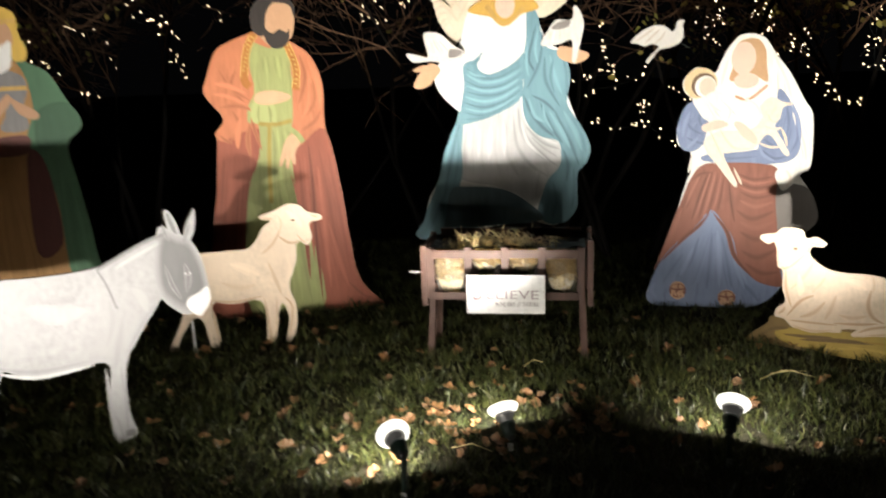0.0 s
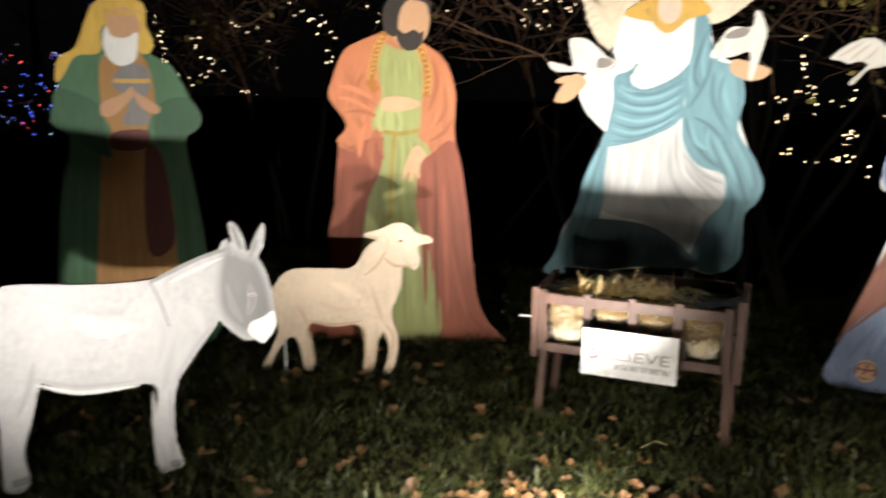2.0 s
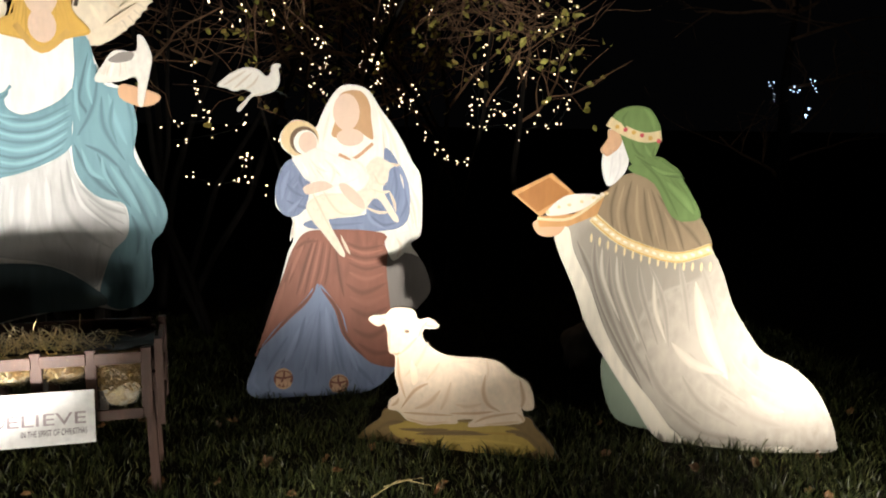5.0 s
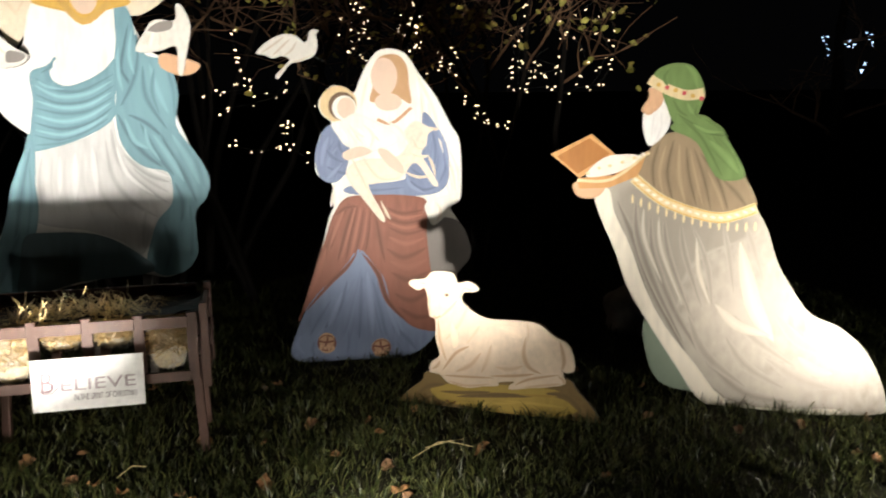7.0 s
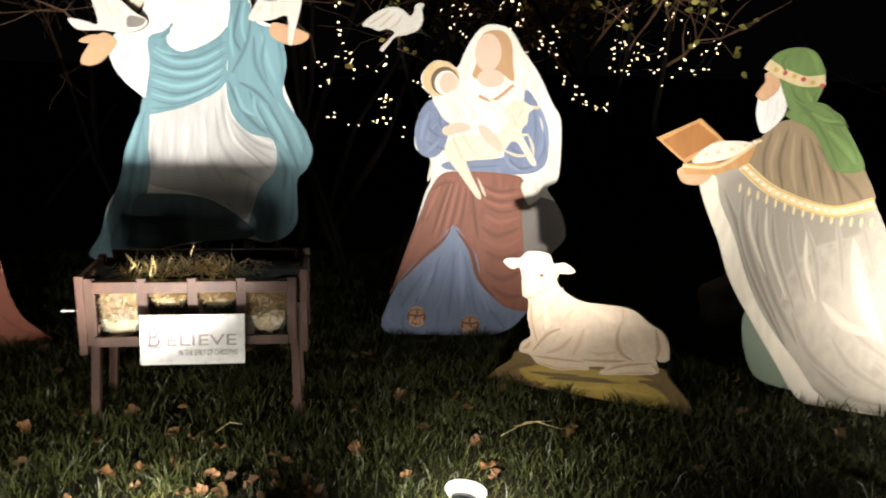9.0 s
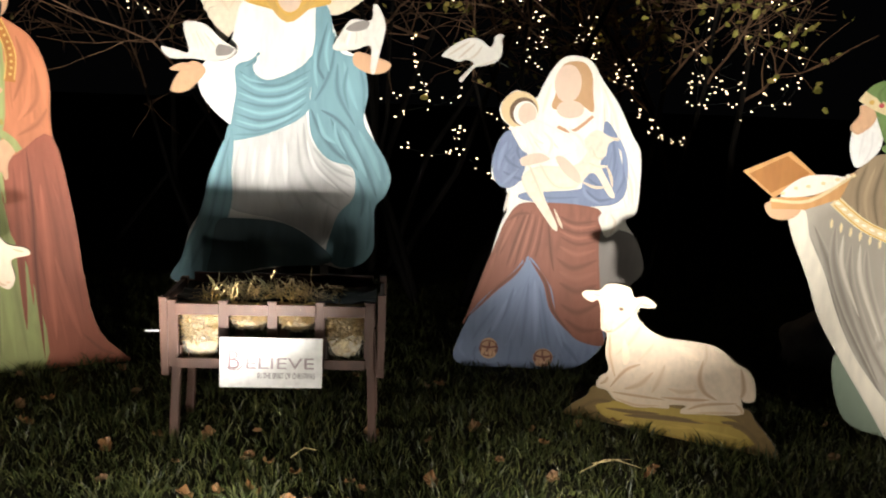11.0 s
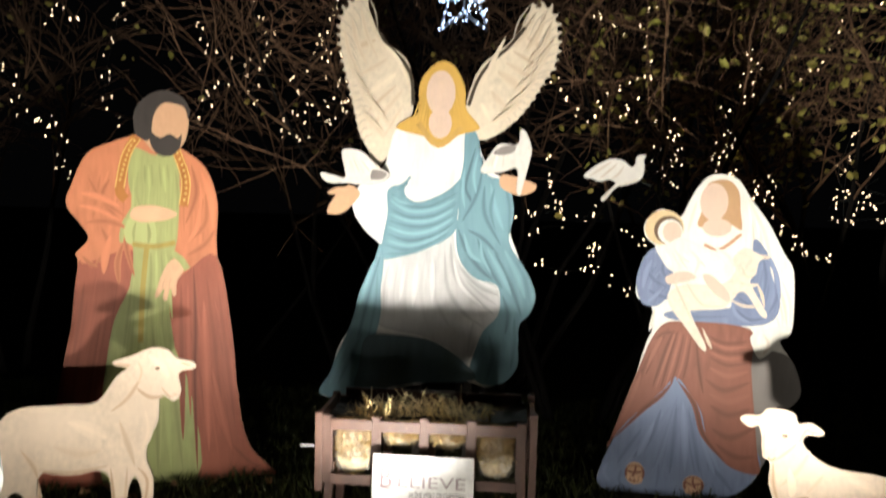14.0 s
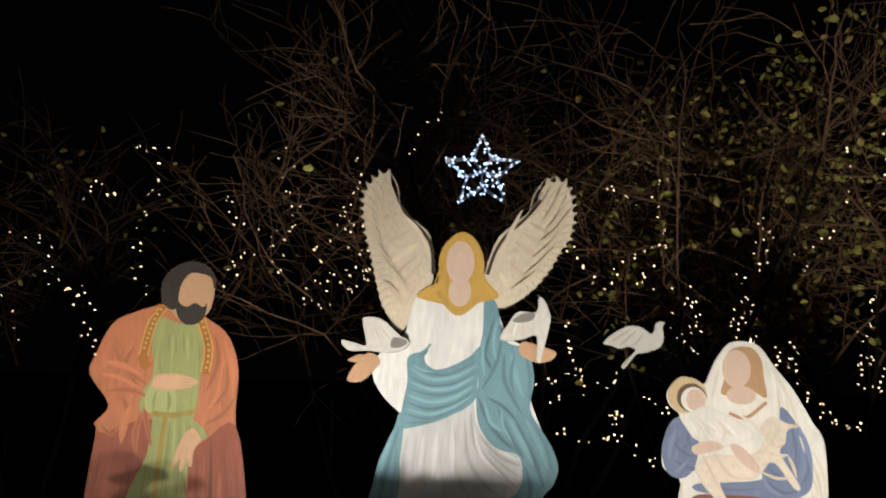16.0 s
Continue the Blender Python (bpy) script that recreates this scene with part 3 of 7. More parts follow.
    for line, width, k in (
            ([(-0.486, 2.432), (-0.461, 2.311), (-0.403, 2.191)], 0.025, 0.8),
            ([(-0.442, 2.478), (-0.408, 2.342), (-0.35, 2.222)], 0.025, 0.82),
            ([(-0.406, 2.478), (-0.373, 2.372), (-0.31, 2.267)], 0.022, 0.84),
            ([(-0.523, 2.371), (-0.495, 2.251), (-0.431, 2.132)], 0.025, 0.82),
            ([(-0.51, 2.251), (-0.461, 2.131), (-0.384, 2.058)], 0.025, 0.84),
            ([(-0.454, 2.102), (-0.397, 2.013), (-0.321, 1.955)], 0.028, 0.85),
            ([(-0.419, 1.954), (-0.364, 1.896), (-0.309, 1.824)], 0.034, 0.8),
            ([(-0.398, 2.043), (-0.336, 1.955), (-0.29, 1.897)], 0.028, 0.86),
            ([(-0.335, 2.312), (-0.249, 2.222), (-0.193, 2.104)], 0.022, 1.12),
            ([(0.48, 2.448), (0.445, 2.344), (0.388, 2.27)], 0.025, 0.8),
            ([(0.508, 2.404), (0.474, 2.3), (0.403, 2.226)], 0.025, 0.8),
            ([(0.526, 2.33), (0.46, 2.227), (0.374, 2.167)], 0.025, 0.82),
            ([(0.43, 2.448), (0.387, 2.359), (0.316, 2.285)], 0.025, 0.84),
            ([(0.497, 2.242), (0.417, 2.139), (0.332, 2.08)], 0.025, 0.84),
            ([(0.446, 2.139), (0.375, 2.051), (0.289, 1.992)], 0.025, 0.86),
            ([(0.375, 2.022), (0.304, 1.963), (0.233, 1.919)], 0.028, 0.82),
            ([(0.286, 2.338), (0.229, 2.225), (0.173, 2.093)], 0.022, 1.12),
    ):
        b.soft(line, width, "wing", 0.4 + 0.6 * k)
    b.post(-0.12, 1.4)
    b.post(0.14, 1.4)
    return b.done()


def dove_board():
    b = Cutout("dove_cutout", 0.8, 5.17, 0, "white painted plywood dove cutout held on a bent wire", 0.012)
    b.board([(-0.073, 1.671), (-0.037, 1.712), (0.017, 1.748), (0.077, 1.77), (0.136, 1.762), (0.181, 1.728), (0.202, 1.752), (0.206, 1.781), (0.233, 1.796), (0.257, 1.788), (0.245, 1.765), (0.25, 1.724), (0.244, 1.68), (0.213, 1.647), (0.15, 1.628), (0.104, 1.616), (0.068, 1.574), (0.037, 1.538), (0.025, 1.556), (0.074, 1.609), (0.099, 1.639), (0.06, 1.656), (0.015, 1.644), (-0.029, 1.66)], "dove")
    for line, width, k in (
            ([(0.077, 1.755), (0.017, 1.713), (-0.044, 1.672)], 0.016, 0.74),
            ([(0.106, 1.744), (0.061, 1.703), (0.009, 1.655)], 0.016, 0.74),
            ([(0.142, 1.733), (0.111, 1.686), (0.069, 1.656)], 0.016, 0.76),
            ([(0.105, 1.622), (0.171, 1.64), (0.226, 1.665)], 0.016, 0.8),
            ([(0.074, 1.604), (0.05, 1.574), (0.037, 1.55)], 0.012, 0.7),
    ):
        b.soft(line, width, "dove", k)
    return b.done()


def ldove_board():
    b = Cutout("dove_cutout", -0.4, 4.757, 0, "white painted plywood dove cutout fixed at the winged figure's hand", 0.035)
    b.board([(-0.23, 1.65), (-0.16, 1.64), (-0.10, 1.63), (-0.12, 1.73), (-0.11, 1.77), (-0.02, 1.76), (0.06, 1.69), (0.12, 1.65), (0.09, 1.61), (0.01, 1.59), (-0.08, 1.60), (-0.19, 1.60)], "dove")
    b.folds([(-0.09, 1.74), (-0.02, 1.73)], [(-0.06, 1.63), (0.06, 1.65)], 6, 0.012, "dove", 0.004)
    b.paint([(0.04, 1.67), (0.11, 1.655), (0.09, 1.625), (0.03, 1.62)], "grey_cloth_shade_high")
    return b.done()


def rdove_board():
    b = Cutout("dove_cutout", 0.5, 4.757, 0, "white painted plywood dove cutout with raised grey wings at the hand", 0.035)
    b.board([(-0.32, 1.67), (-0.28, 1.75), (-0.23, 1.81), (-0.14, 1.81), (-0.13, 1.88), (-0.10, 1.87), (-0.07, 1.79), (-0.08, 1.72), (-0.10, 1.64), (-0.12, 1.56), (-0.14, 1.58), (-0.14, 1.69), (-0.22, 1.67)], "dove")
    b.folds([(-0.26, 1.76), (-0.18, 1.79)], [(-0.30, 1.68), (-0.17, 1.68)], 6, 0.012, "dove", 0.004)
    b.paint([(-0.26, 1.765), (-0.21, 1.80), (-0.15, 1.805), (-0.16, 1.77), (-0.22, 1.755)], "grey_cloth_shade_high")
    return b.done()


def mother():
    b = Cutout("mother_figure", 1.1, 4.97, -6, "painted plywood veiled woman in blue and rust holding baby and lamb")
    b.board([(-0.26, 0.04), (-0.25, 0.13), (-0.19, 0.21), (-0.18, 0.29), (-0.13, 0.43), (-0.10, 0.57), (-0.04, 0.80), (-0.01, 0.88), (-0.02, 1.00), (-0.09, 1.04), (-0.10, 1.12), (-0.07, 1.25), (-0.01, 1.31), (-0.06, 1.36), (-0.07, 1.43), (-0.01, 1.50), (0.05, 1.50), (0.11, 1.47), (0.14, 1.53), (0.18, 1.61), (0.24, 1.68), (0.32, 1.69), (0.39, 1.66), (0.45, 1.57), (0.54, 1.45), (0.62, 1.30), (0.67, 1.21), (0.68, 1.00), (0.67, 0.89), (0.62, 0.85), (0.67, 0.77), (0.72, 0.67), (0.73, 0.57), (0.66, 0.48), (0.61, 0.36), (0.56, 0.19), (0.51, 0.10), (0.40, 0.02), (0.24, -0.00), (0.03, -0.00), (-0.18, 0.00)], "veil")
    b.folds([(0.42, 1.60), (0.48, 1.50), (0.52, 1.42)], [(0.56, 0.82), (0.62, 0.88), (0.66, 0.92)], 8, 0.018, "veil")
    # brown-grey hem strip, and the lamb's cast shadow painted on in the same grey
    b.paint([(0.49, 0.81), (0.59, 0.80), (0.67, 0.77), (0.72, 0.67), (0.73, 0.57), (0.66, 0.48), (0.61, 0.36), (0.56, 0.19), (0.47, 0.29), (0.45, 0.63)], "grey_cloth_shade")
    b.paint([(0.01, 1.30), (-0.05, 1.28), (-0.09, 1.19), (-0.10, 1.11), (-0.07, 1.02), (-0.00, 1.00), (0.06, 1.06), (0.08, 1.21)], "blue")
    b.folds([(0.02, 1.26), (0.06, 1.10)], [(-0.07, 1.10), (0.0, 1.00)], 5, 0.018, "blue")
    b.paint([(0.47, 1.36), (0.54, 1.30), (0.60, 1.16), (0.61, 1.01), (0.56, 0.94), (0.45, 0.92), (0.29, 0.92), (0.07, 0.94), (0.08, 0.98), (0.37, 1.01), (0.37, 1.09), (0.47, 1.12)], "blue")
    b.folds([(0.50, 1.28), (0.58, 1.20)], [(0.46, 0.95), (0.60, 0.98)], 6, 0.020, "blue")
    b.paint([(0.14, 0.69), (0.04, 0.62), (-0.09, 0.48), (-0.18, 0.30), (-0.25, 0.13), (-0.26, 0.04), (-0.18, 0.00), (0.03, -0.00), (0.24, -0.00), (0.40, 0.02), (0.51, 0.10), (0.56, 0.22), (0.48, 0.33), (0.38, 0.43), (0.27, 0.59)], "blue")
    b.folds([(0.10, 0.50), (0.16, 0.55), (0.24, 0.46)], [(-0.18, 0.06), (0.12, 0.02), (0.42, 0.06)], 12, 0.024, "blue")
    for line, width, k in (
            ([(0.129, 0.493), (0.12, 0.3), (0.108, 0.12)], 0.042, 0.7),
            ([(0.191, 0.461), (0.226, 0.299), (0.259, 0.134)], 0.042, 0.74),
            ([(0.052, 0.462), (0.002, 0.301), (-0.086, 0.188)], 0.042, 0.72),
            ([(-0.042, 0.35), (-0.111, 0.244), (-0.161, 0.156)], 0.036, 0.76),
            ([(0.303, 0.183), (0.374, 0.116), (0.426, 0.049)], 0.042, 0.7),
            ([(0.16, 0.509), (0.176, 0.332), (0.184, 0.135)], 0.036, 1.22),
            ([(0.021, 0.398), (-0.03, 0.269), (-0.058, 0.204)], 0.036, 1.2),
            ([(-0.211, 0.157), (-0.23, 0.101), (-0.194, 0.048)], 0.030, 1.15),
            ([(0.244, 0.396), (0.29, 0.249), (0.335, 0.133)], 0.030, 1.15),
            ([(0.051, 0.17), (0.051, 0.104), (0.039, 0.038)], 0.030, 0.8),
            ([(-0.137, 0.123), (-0.15, 0.074), (-0.138, 0.034)], 0.027, 0.75),
            ([(0.32, 0.1), (0.337, 0.05), (0.343, 0.016)], 0.027, 0.78),
    ):
        b.soft(line, width, "blue", k)
    b.paint([(0.052, 0.915), (0.173, 0.93), (0.386, 0.924), (0.494, 0.884), (0.489, 0.713), (0.512, 0.491), (0.539, 0.263), (0.552, 0.157), (0.43, 0.172), (0.35, 0.232), (0.286, 0.331), (0.253, 0.46), (0.19, 0.557), (0.119, 0.636), (0.052, 0.557), (-0.041, 0.463), (-0.119, 0.383), (-0.191, 0.287), (-0.216, 0.245), (-0.165, 0.4), (-0.101, 0.59), (-0.055, 0.715), (-0.015, 0.823)], "rust")
    for line, width, k in (
            ([(0.097, 0.884), (0.052, 0.745), (0.003, 0.573)], 0.024, 0.55),
            ([(0.122, 0.884), (0.082, 0.73), (0.043, 0.564)], 0.021, 0.58),
            ([(0.152, 0.869), (0.125, 0.714), (0.092, 0.589)], 0.021, 0.6),
            ([(0.189, 0.869), (0.171, 0.714), (0.153, 0.62)], 0.021, 0.6),
            ([(0.213, 0.838), (0.233, 0.683), (0.259, 0.556)], 0.024, 0.55),
            ([(0.076, 0.893), (0.016, 0.783), (-0.034, 0.637)], 0.027, 0.6),
            ([(0.11, 0.881), (0.067, 0.733), (0.021, 0.57)], 0.015, 1.35),
            ([(0.137, 0.875), (0.104, 0.72), (0.067, 0.576)], 0.015, 1.35),
            ([(0.17, 0.869), (0.15, 0.714), (0.122, 0.614)], 0.015, 1.3),
            ([(0.052, 0.869), (0.003, 0.761), (-0.055, 0.621)], 0.024, 1.25),
            ([(0.265, 0.863), (0.357, 0.826), (0.474, 0.844)], 0.027, 0.66),
            ([(0.259, 0.813), (0.364, 0.773), (0.481, 0.791)], 0.027, 0.64),
            ([(0.281, 0.751), (0.374, 0.713), (0.482, 0.735)], 0.030, 0.68),
            ([(0.267, 0.635), (0.361, 0.581), (0.49, 0.634)], 0.042, 0.72),
            ([(0.293, 0.499), (0.388, 0.453), (0.499, 0.497)], 0.048, 0.74),
            ([(0.307, 0.379), (0.402, 0.336), (0.514, 0.394)], 0.048, 0.72),
            ([(0.271, 0.838), (0.364, 0.801), (0.474, 0.819)], 0.021, 1.28),
            ([(0.272, 0.782), (0.371, 0.745), (0.475, 0.766)], 0.021, 1.26),
            ([(0.282, 0.698), (0.375, 0.657), (0.477, 0.688)], 0.036, 1.18),
            ([(0.286, 0.562), (0.386, 0.524), (0.492, 0.568)], 0.042, 1.12),
            ([(-0.015, 0.761), (-0.077, 0.59), (-0.133, 0.431)], 0.036, 0.7),
            ([(-0.055, 0.652), (-0.102, 0.511), (-0.159, 0.368)], 0.030, 1.15),
            ([(0.107, 0.614), (0.052, 0.538), (-0.041, 0.45), (-0.184, 0.29)], 0.024, 0.5),
            ([(0.132, 0.614), (0.219, 0.493), (0.27, 0.338), (0.382, 0.205)], 0.030, 0.5),
            ([(0.333, 0.298), (0.429, 0.238), (0.53, 0.247)], 0.042, 0.7),
            ([(-0.003, 0.823), (0.052, 0.863), (0.119, 0.869)], 0.024, 0.65),
    ):
        b.soft(line, width, "rust", k)
    b.paint([(0.488, 0.884), (0.662, 0.931), (0.615, 0.869), (0.601, 0.819), (0.531, 0.757), (0.496, 0.801)], "veil")
    for line, width, k in (
            ([(0.429, 1.583), (0.516, 1.41), (0.568, 1.228)], 0.027, 0.86),
            ([(0.556, 1.228), (0.628, 1.053), (0.65, 0.931)], 0.030, 0.82),
            ([(0.609, 1.174), (0.659, 1.053), (0.662, 0.946)], 0.024, 0.86),
            ([(0.54, 0.884), (0.566, 0.832), (0.543, 0.776)], 0.024, 0.78),
            ([(0.185, 1.551), (0.164, 1.465), (0.147, 1.392)], 0.024, 0.86),
            ([(-0.002, 0.991), (-0.014, 0.915), (-0.026, 0.869)], 0.018, 0.78),
    ):
        b.soft(line, width, "veil", k)
    for line, width, k in (
            ([(0.052, 1.265), (0.029, 1.2), (0.058, 1.135)], 0.027, 0.7),
            ([(-0.06, 1.2), (-0.007, 1.135), (0.052, 1.105)], 0.027, 0.74),
            ([(-0.043, 1.087), (0.022, 1.057), (0.073, 1.045)], 0.027, 0.7),
            ([(-0.025, 1.244), (-0.055, 1.17), (-0.067, 1.087)], 0.030, 1.2),
            ([(0.034, 1.093), (-0.014, 1.045), (-0.038, 1.021)], 0.024, 1.18),
            ([(0.519, 1.278), (0.539, 1.174), (0.53, 1.068)], 0.027, 0.74),
            ([(0.575, 1.219), (0.597, 1.084), (0.556, 0.986)], 0.027, 0.76),
            ([(0.385, 1.016), (0.465, 0.955), (0.545, 0.968)], 0.027, 0.68),
            ([(0.402, 1.071), (0.476, 1.022), (0.531, 1.029)], 0.024, 0.72),
            ([(0.549, 1.287), (0.591, 1.174), (0.61, 1.047)], 0.024, 1.2),
            ([(0.378, 1.046), (0.404, 0.976), (0.484, 0.931)], 0.024, 1.18),
            ([(0.082, 0.976), (0.203, 0.955), (0.37, 0.967)], 0.024, 0.75),
    ):
        b.soft(line, width, "blue", k)
    b.paint([(0.21, 1.58), (0.25, 1.65), (0.34, 1.66), (0.39, 1.60), (0.40, 1.51), (0.41, 1.41), (0.35, 1.44), (0.34, 1.42), (0.20, 1.42), (0.21, 1.50)], "brown_hair")
    b.oval(0.29, 1.42, 0.071, 0.046, "skin_pale")
    b.oval(0.27, 1.55, 0.069, 0.096, "skin_pale")
    b.stroke([(0.23, 1.33), (0.31, 1.31), (0.41, 1.39)], 0.017, "skin_tan")
    b.oval(0.03, 1.41, 0.097, 0.094, "straw_hat")
    b.oval(0.05, 1.40, 0.072, 0.073, "skin_shadow")
    b.oval(0.06, 1.39, 0.062, 0.064, "veil")
    b.oval(0.07, 1.39, 0.047, 0.055, "skin_pale")
    b.paint([(-0.01, 1.31), (0.05, 1.33), (0.13, 1.36), (0.31, 1.27), (0.34, 1.21), (0.20, 1.16), (0.07, 1.19), (0.02, 1.25)], "blanket")
    b.folds([(0.03, 1.30), (0.20, 1.30)], [(0.08, 1.20), (0.30, 1.20)], 5, 0.012, "veil", 0.01)
    b.paint([(0.06, 1.06), (0.14, 1.12), (0.32, 1.13), (0.39, 1.20), (0.37, 1.26), (0.43, 1.32), (0.50, 1.29), (0.54, 1.28), (0.50, 1.25), (0.49, 1.19), (0.46, 1.15), (0.55, 0.99), (0.52, 0.98), (0.43, 1.10), (0.35, 1.02), (0.21, 0.99), (0.18, 0.97), (0.26, 0.81), (0.24, 0.79), (0.14, 0.92), (0.09, 0.98)], "lamb_light")
    b.paint([(0.05, 1.16), (0.14, 1.19), (0.20, 1.16), (0.12, 1.13), (0.06, 1.12)], "skin_pale")
    b.paint([(0.23, 1.17), (0.28, 1.17), (0.36, 1.09), (0.36, 1.04), (0.28, 1.09)], "skin_pale")
    for line, width, k in (
            ([(0.094, 1.126), (0.13, 1.051), (0.188, 0.93)], 0.018, 0.82),
            ([(0.148, 1.136), (0.233, 1.022), (0.354, 1.016)], 0.024, 0.84),
            ([(0.24, 0.9), (0.271, 0.832), (0.29, 0.795)], 0.015, 0.72),
            ([(0.369, 1.052), (0.445, 1.022), (0.522, 1.029)], 0.015, 0.8),
            ([(0.498, 1.137), (0.523, 1.083), (0.537, 1.023)], 0.015, 0.74),
            ([(0.417, 1.227), (0.442, 1.179), (0.479, 1.173)], 0.015, 0.78),
            ([(0.507, 1.287), (0.537, 1.275), (0.555, 1.281)], 0.015, 0.74),
            ([(0.401, 1.149), (0.459, 1.131), (0.504, 1.137)], 0.018, 0.84),
    ):
        b.soft(line, width, "lamb_light", k)
    for line, width, k in (
            ([(0.156, 1.304), (0.207, 1.246), (0.187, 1.172)], 0.021, 0.86),
            ([(0.275, 1.32), (0.35, 1.277), (0.381, 1.217)], 0.021, 0.88),
            ([(0.082, 1.304), (0.118, 1.26), (0.171, 1.237)], 0.018, 0.86),
    ):
        b.soft(line, width, "blanket", k)
    b.oval(-0.07, 0.11, 0.051, 0.060, "skin")
    b.oval(0.23, 0.07, 0.054, 0.053, "skin")
    for fx, fz, side in ((-0.07, 0.11, 1), (0.23, 0.07, -1)):
        b.oval(fx, fz, 0.052, 0.048, "rust_fold")
        b.oval(fx, fz + 0.008, 0.042, 0.034, "skin_tan")
        for i in range(4):
            b.oval(fx + (i - 1.5) * 0.021, fz - 0.026 - 0.004 * side * (i - 1.5), 0.0095, 0.017, "skin")
        b.stroke([(fx - 0.042, fz + 0.012), (fx, fz + 0.004), (fx + 0.042, fz + 0.012)], 0.011, "rust_fold")
        b.stroke([(fx + 0.004 * side, fz + 0.040), (fx + 0.002 * side, fz + 0.010), (fx - 0.012 * side, fz - 0.020)], 0.010, "rust_fold")
    return b.done()


def man():
    b = Cutout("bearded_figure", -1.4, 4.8, 20, "painted plywood bearded man in orange robe and green tunic")
    b.board([(-0.66, 0.01), (-0.58, 0.37), (-0.52, 0.67), (-0.47, 1.14), (-0.48, 1.21), (-0.42, 1.30), (-0.52, 1.45), (-0.50, 1.55), (-0.43, 1.71), (-0.33, 1.77), (-0.19, 1.82), (-0.10, 1.83), (0.04, 1.75), (0.15, 1.66), (0.21, 1.48), (0.21, 1.21), (0.29, 0.79), (0.33, 0.39), (0.39, 0.17), (0.49, 0.05), (0.50, -0.00), (0.10, 0.00), (-0.31, 0.00)], "orange")
    b.folds([(-0.42, 1.66), (-0.30, 1.70), (-0.20, 1.70)], [(-0.48, 1.35), (-0.36, 1.30), (-0.24, 1.34)], 8, 0.022, "orange")
    b.folds([(0.05, 1.65), (0.12, 1.60), (0.17, 1.50)], [(0.02, 1.25), (0.12, 1.22), (0.18, 1.25)], 7, 0.022, "orange")
    b.paint([(-0.43, 1.16), (-0.21, 1.23), (-0.22, 1.05), (-0.32, 0.76), (-0.35, 0.00), (-0.66, 0.01), (-0.58, 0.37), (-0.52, 0.67), (-0.47, 1.14)], "rust_red")
    b.folds([(-0.44, 1.10), (-0.26, 1.12)], [(-0.62, 0.05), (-0.40, 0.05)], 8, 0.024, "rust_red")
    b.paint([(-0.01, 1.05), (0.06, 1.12), (0.21, 1.20), (0.29, 0.79), (0.33, 0.39), (0.39, 0.17), (0.49, 0.05), (0.50, -0.00), (0.10, 0.00), (0.08, 0.48), (-0.02, 0.79)], "rust_red")
    b.folds([(0.00, 1.02), (0.18, 1.12)], [(0.14, 0.03), (0.42, 0.05)], 9, 0.026, "rust_red")
    b.paint([(-0.21, 1.75), (-0.10, 1.72), (-0.00, 1.75), (0.02, 1.59), (0.01, 1.30), (-0.02, 1.14), (-0.02, 0.79), (0.08, 0.48), (0.11, 0.00), (-0.35, 0.00), (-0.32, 0.76), (-0.22, 1.05), (-0.21, 1.26), (-0.27, 1.27), (-0.26, 1.37), (-0.21, 1.47), (-0.23, 1.59)], "lime")
    b.folds([(-0.20, 1.68), (-0.10, 1.68), (0.0, 1.68)], [(-0.22, 1.28), (-0.12, 1.28), (-0.01, 1.28)], 8, 0.014, "lime", 0.01)
    b.folds([(-0.20, 1.18), (-0.05, 1.20)], [(-0.32, 0.03), (0.06, 0.03)], 11, 0.022, "lime")
    for line, width, k in (
            ([(-0.317, 1.591), (-0.353, 1.495), (-0.269, 1.376)], 0.035, 0.68),
            ([(-0.421, 1.603), (-0.353, 1.484), (-0.237, 1.4)], 0.029, 0.72),
            ([(-0.431, 1.369), (-0.328, 1.376), (-0.233, 1.343)], 0.035, 0.7),
            ([(-0.255, 1.263), (-0.281, 1.164), (-0.273, 1.051)], 0.035, 0.62),
            ([(-0.359, 1.347), (-0.325, 1.248), (-0.388, 1.155)], 0.035, 0.68),
            ([(-0.452, 1.516), (-0.373, 1.5), (-0.268, 1.451)], 0.035, 1.22),
            ([(-0.464, 1.453), (-0.382, 1.437), (-0.269, 1.382)], 0.029, 1.18),
            ([(-0.313, 1.305), (-0.338, 1.206), (-0.347, 1.107)], 0.041, 1.14),
            ([(0.077, 1.675), (0.103, 1.528), (0.05, 1.366)], 0.035, 0.66),
            ([(0.149, 1.529), (0.152, 1.382), (0.083, 1.288)], 0.035, 0.7),
            ([(0.197, 1.339), (0.145, 1.259), (0.054, 1.201)], 0.035, 0.68),
            ([(0.125, 1.647), (0.177, 1.5), (0.188, 1.347)], 0.035, 1.14),
            ([(0.119, 1.455), (0.108, 1.352), (0.061, 1.271)], 0.026, 1.14),
            ([(-0.45, 1.2), (-0.41, 1.161), (-0.371, 1.144)], 0.023, 0.6),
            ([(-0.23, 1.377), (-0.238, 1.248), (-0.2, 1.093)], 0.029, 0.6),
    ):
        b.soft(line, width, "orange", k)
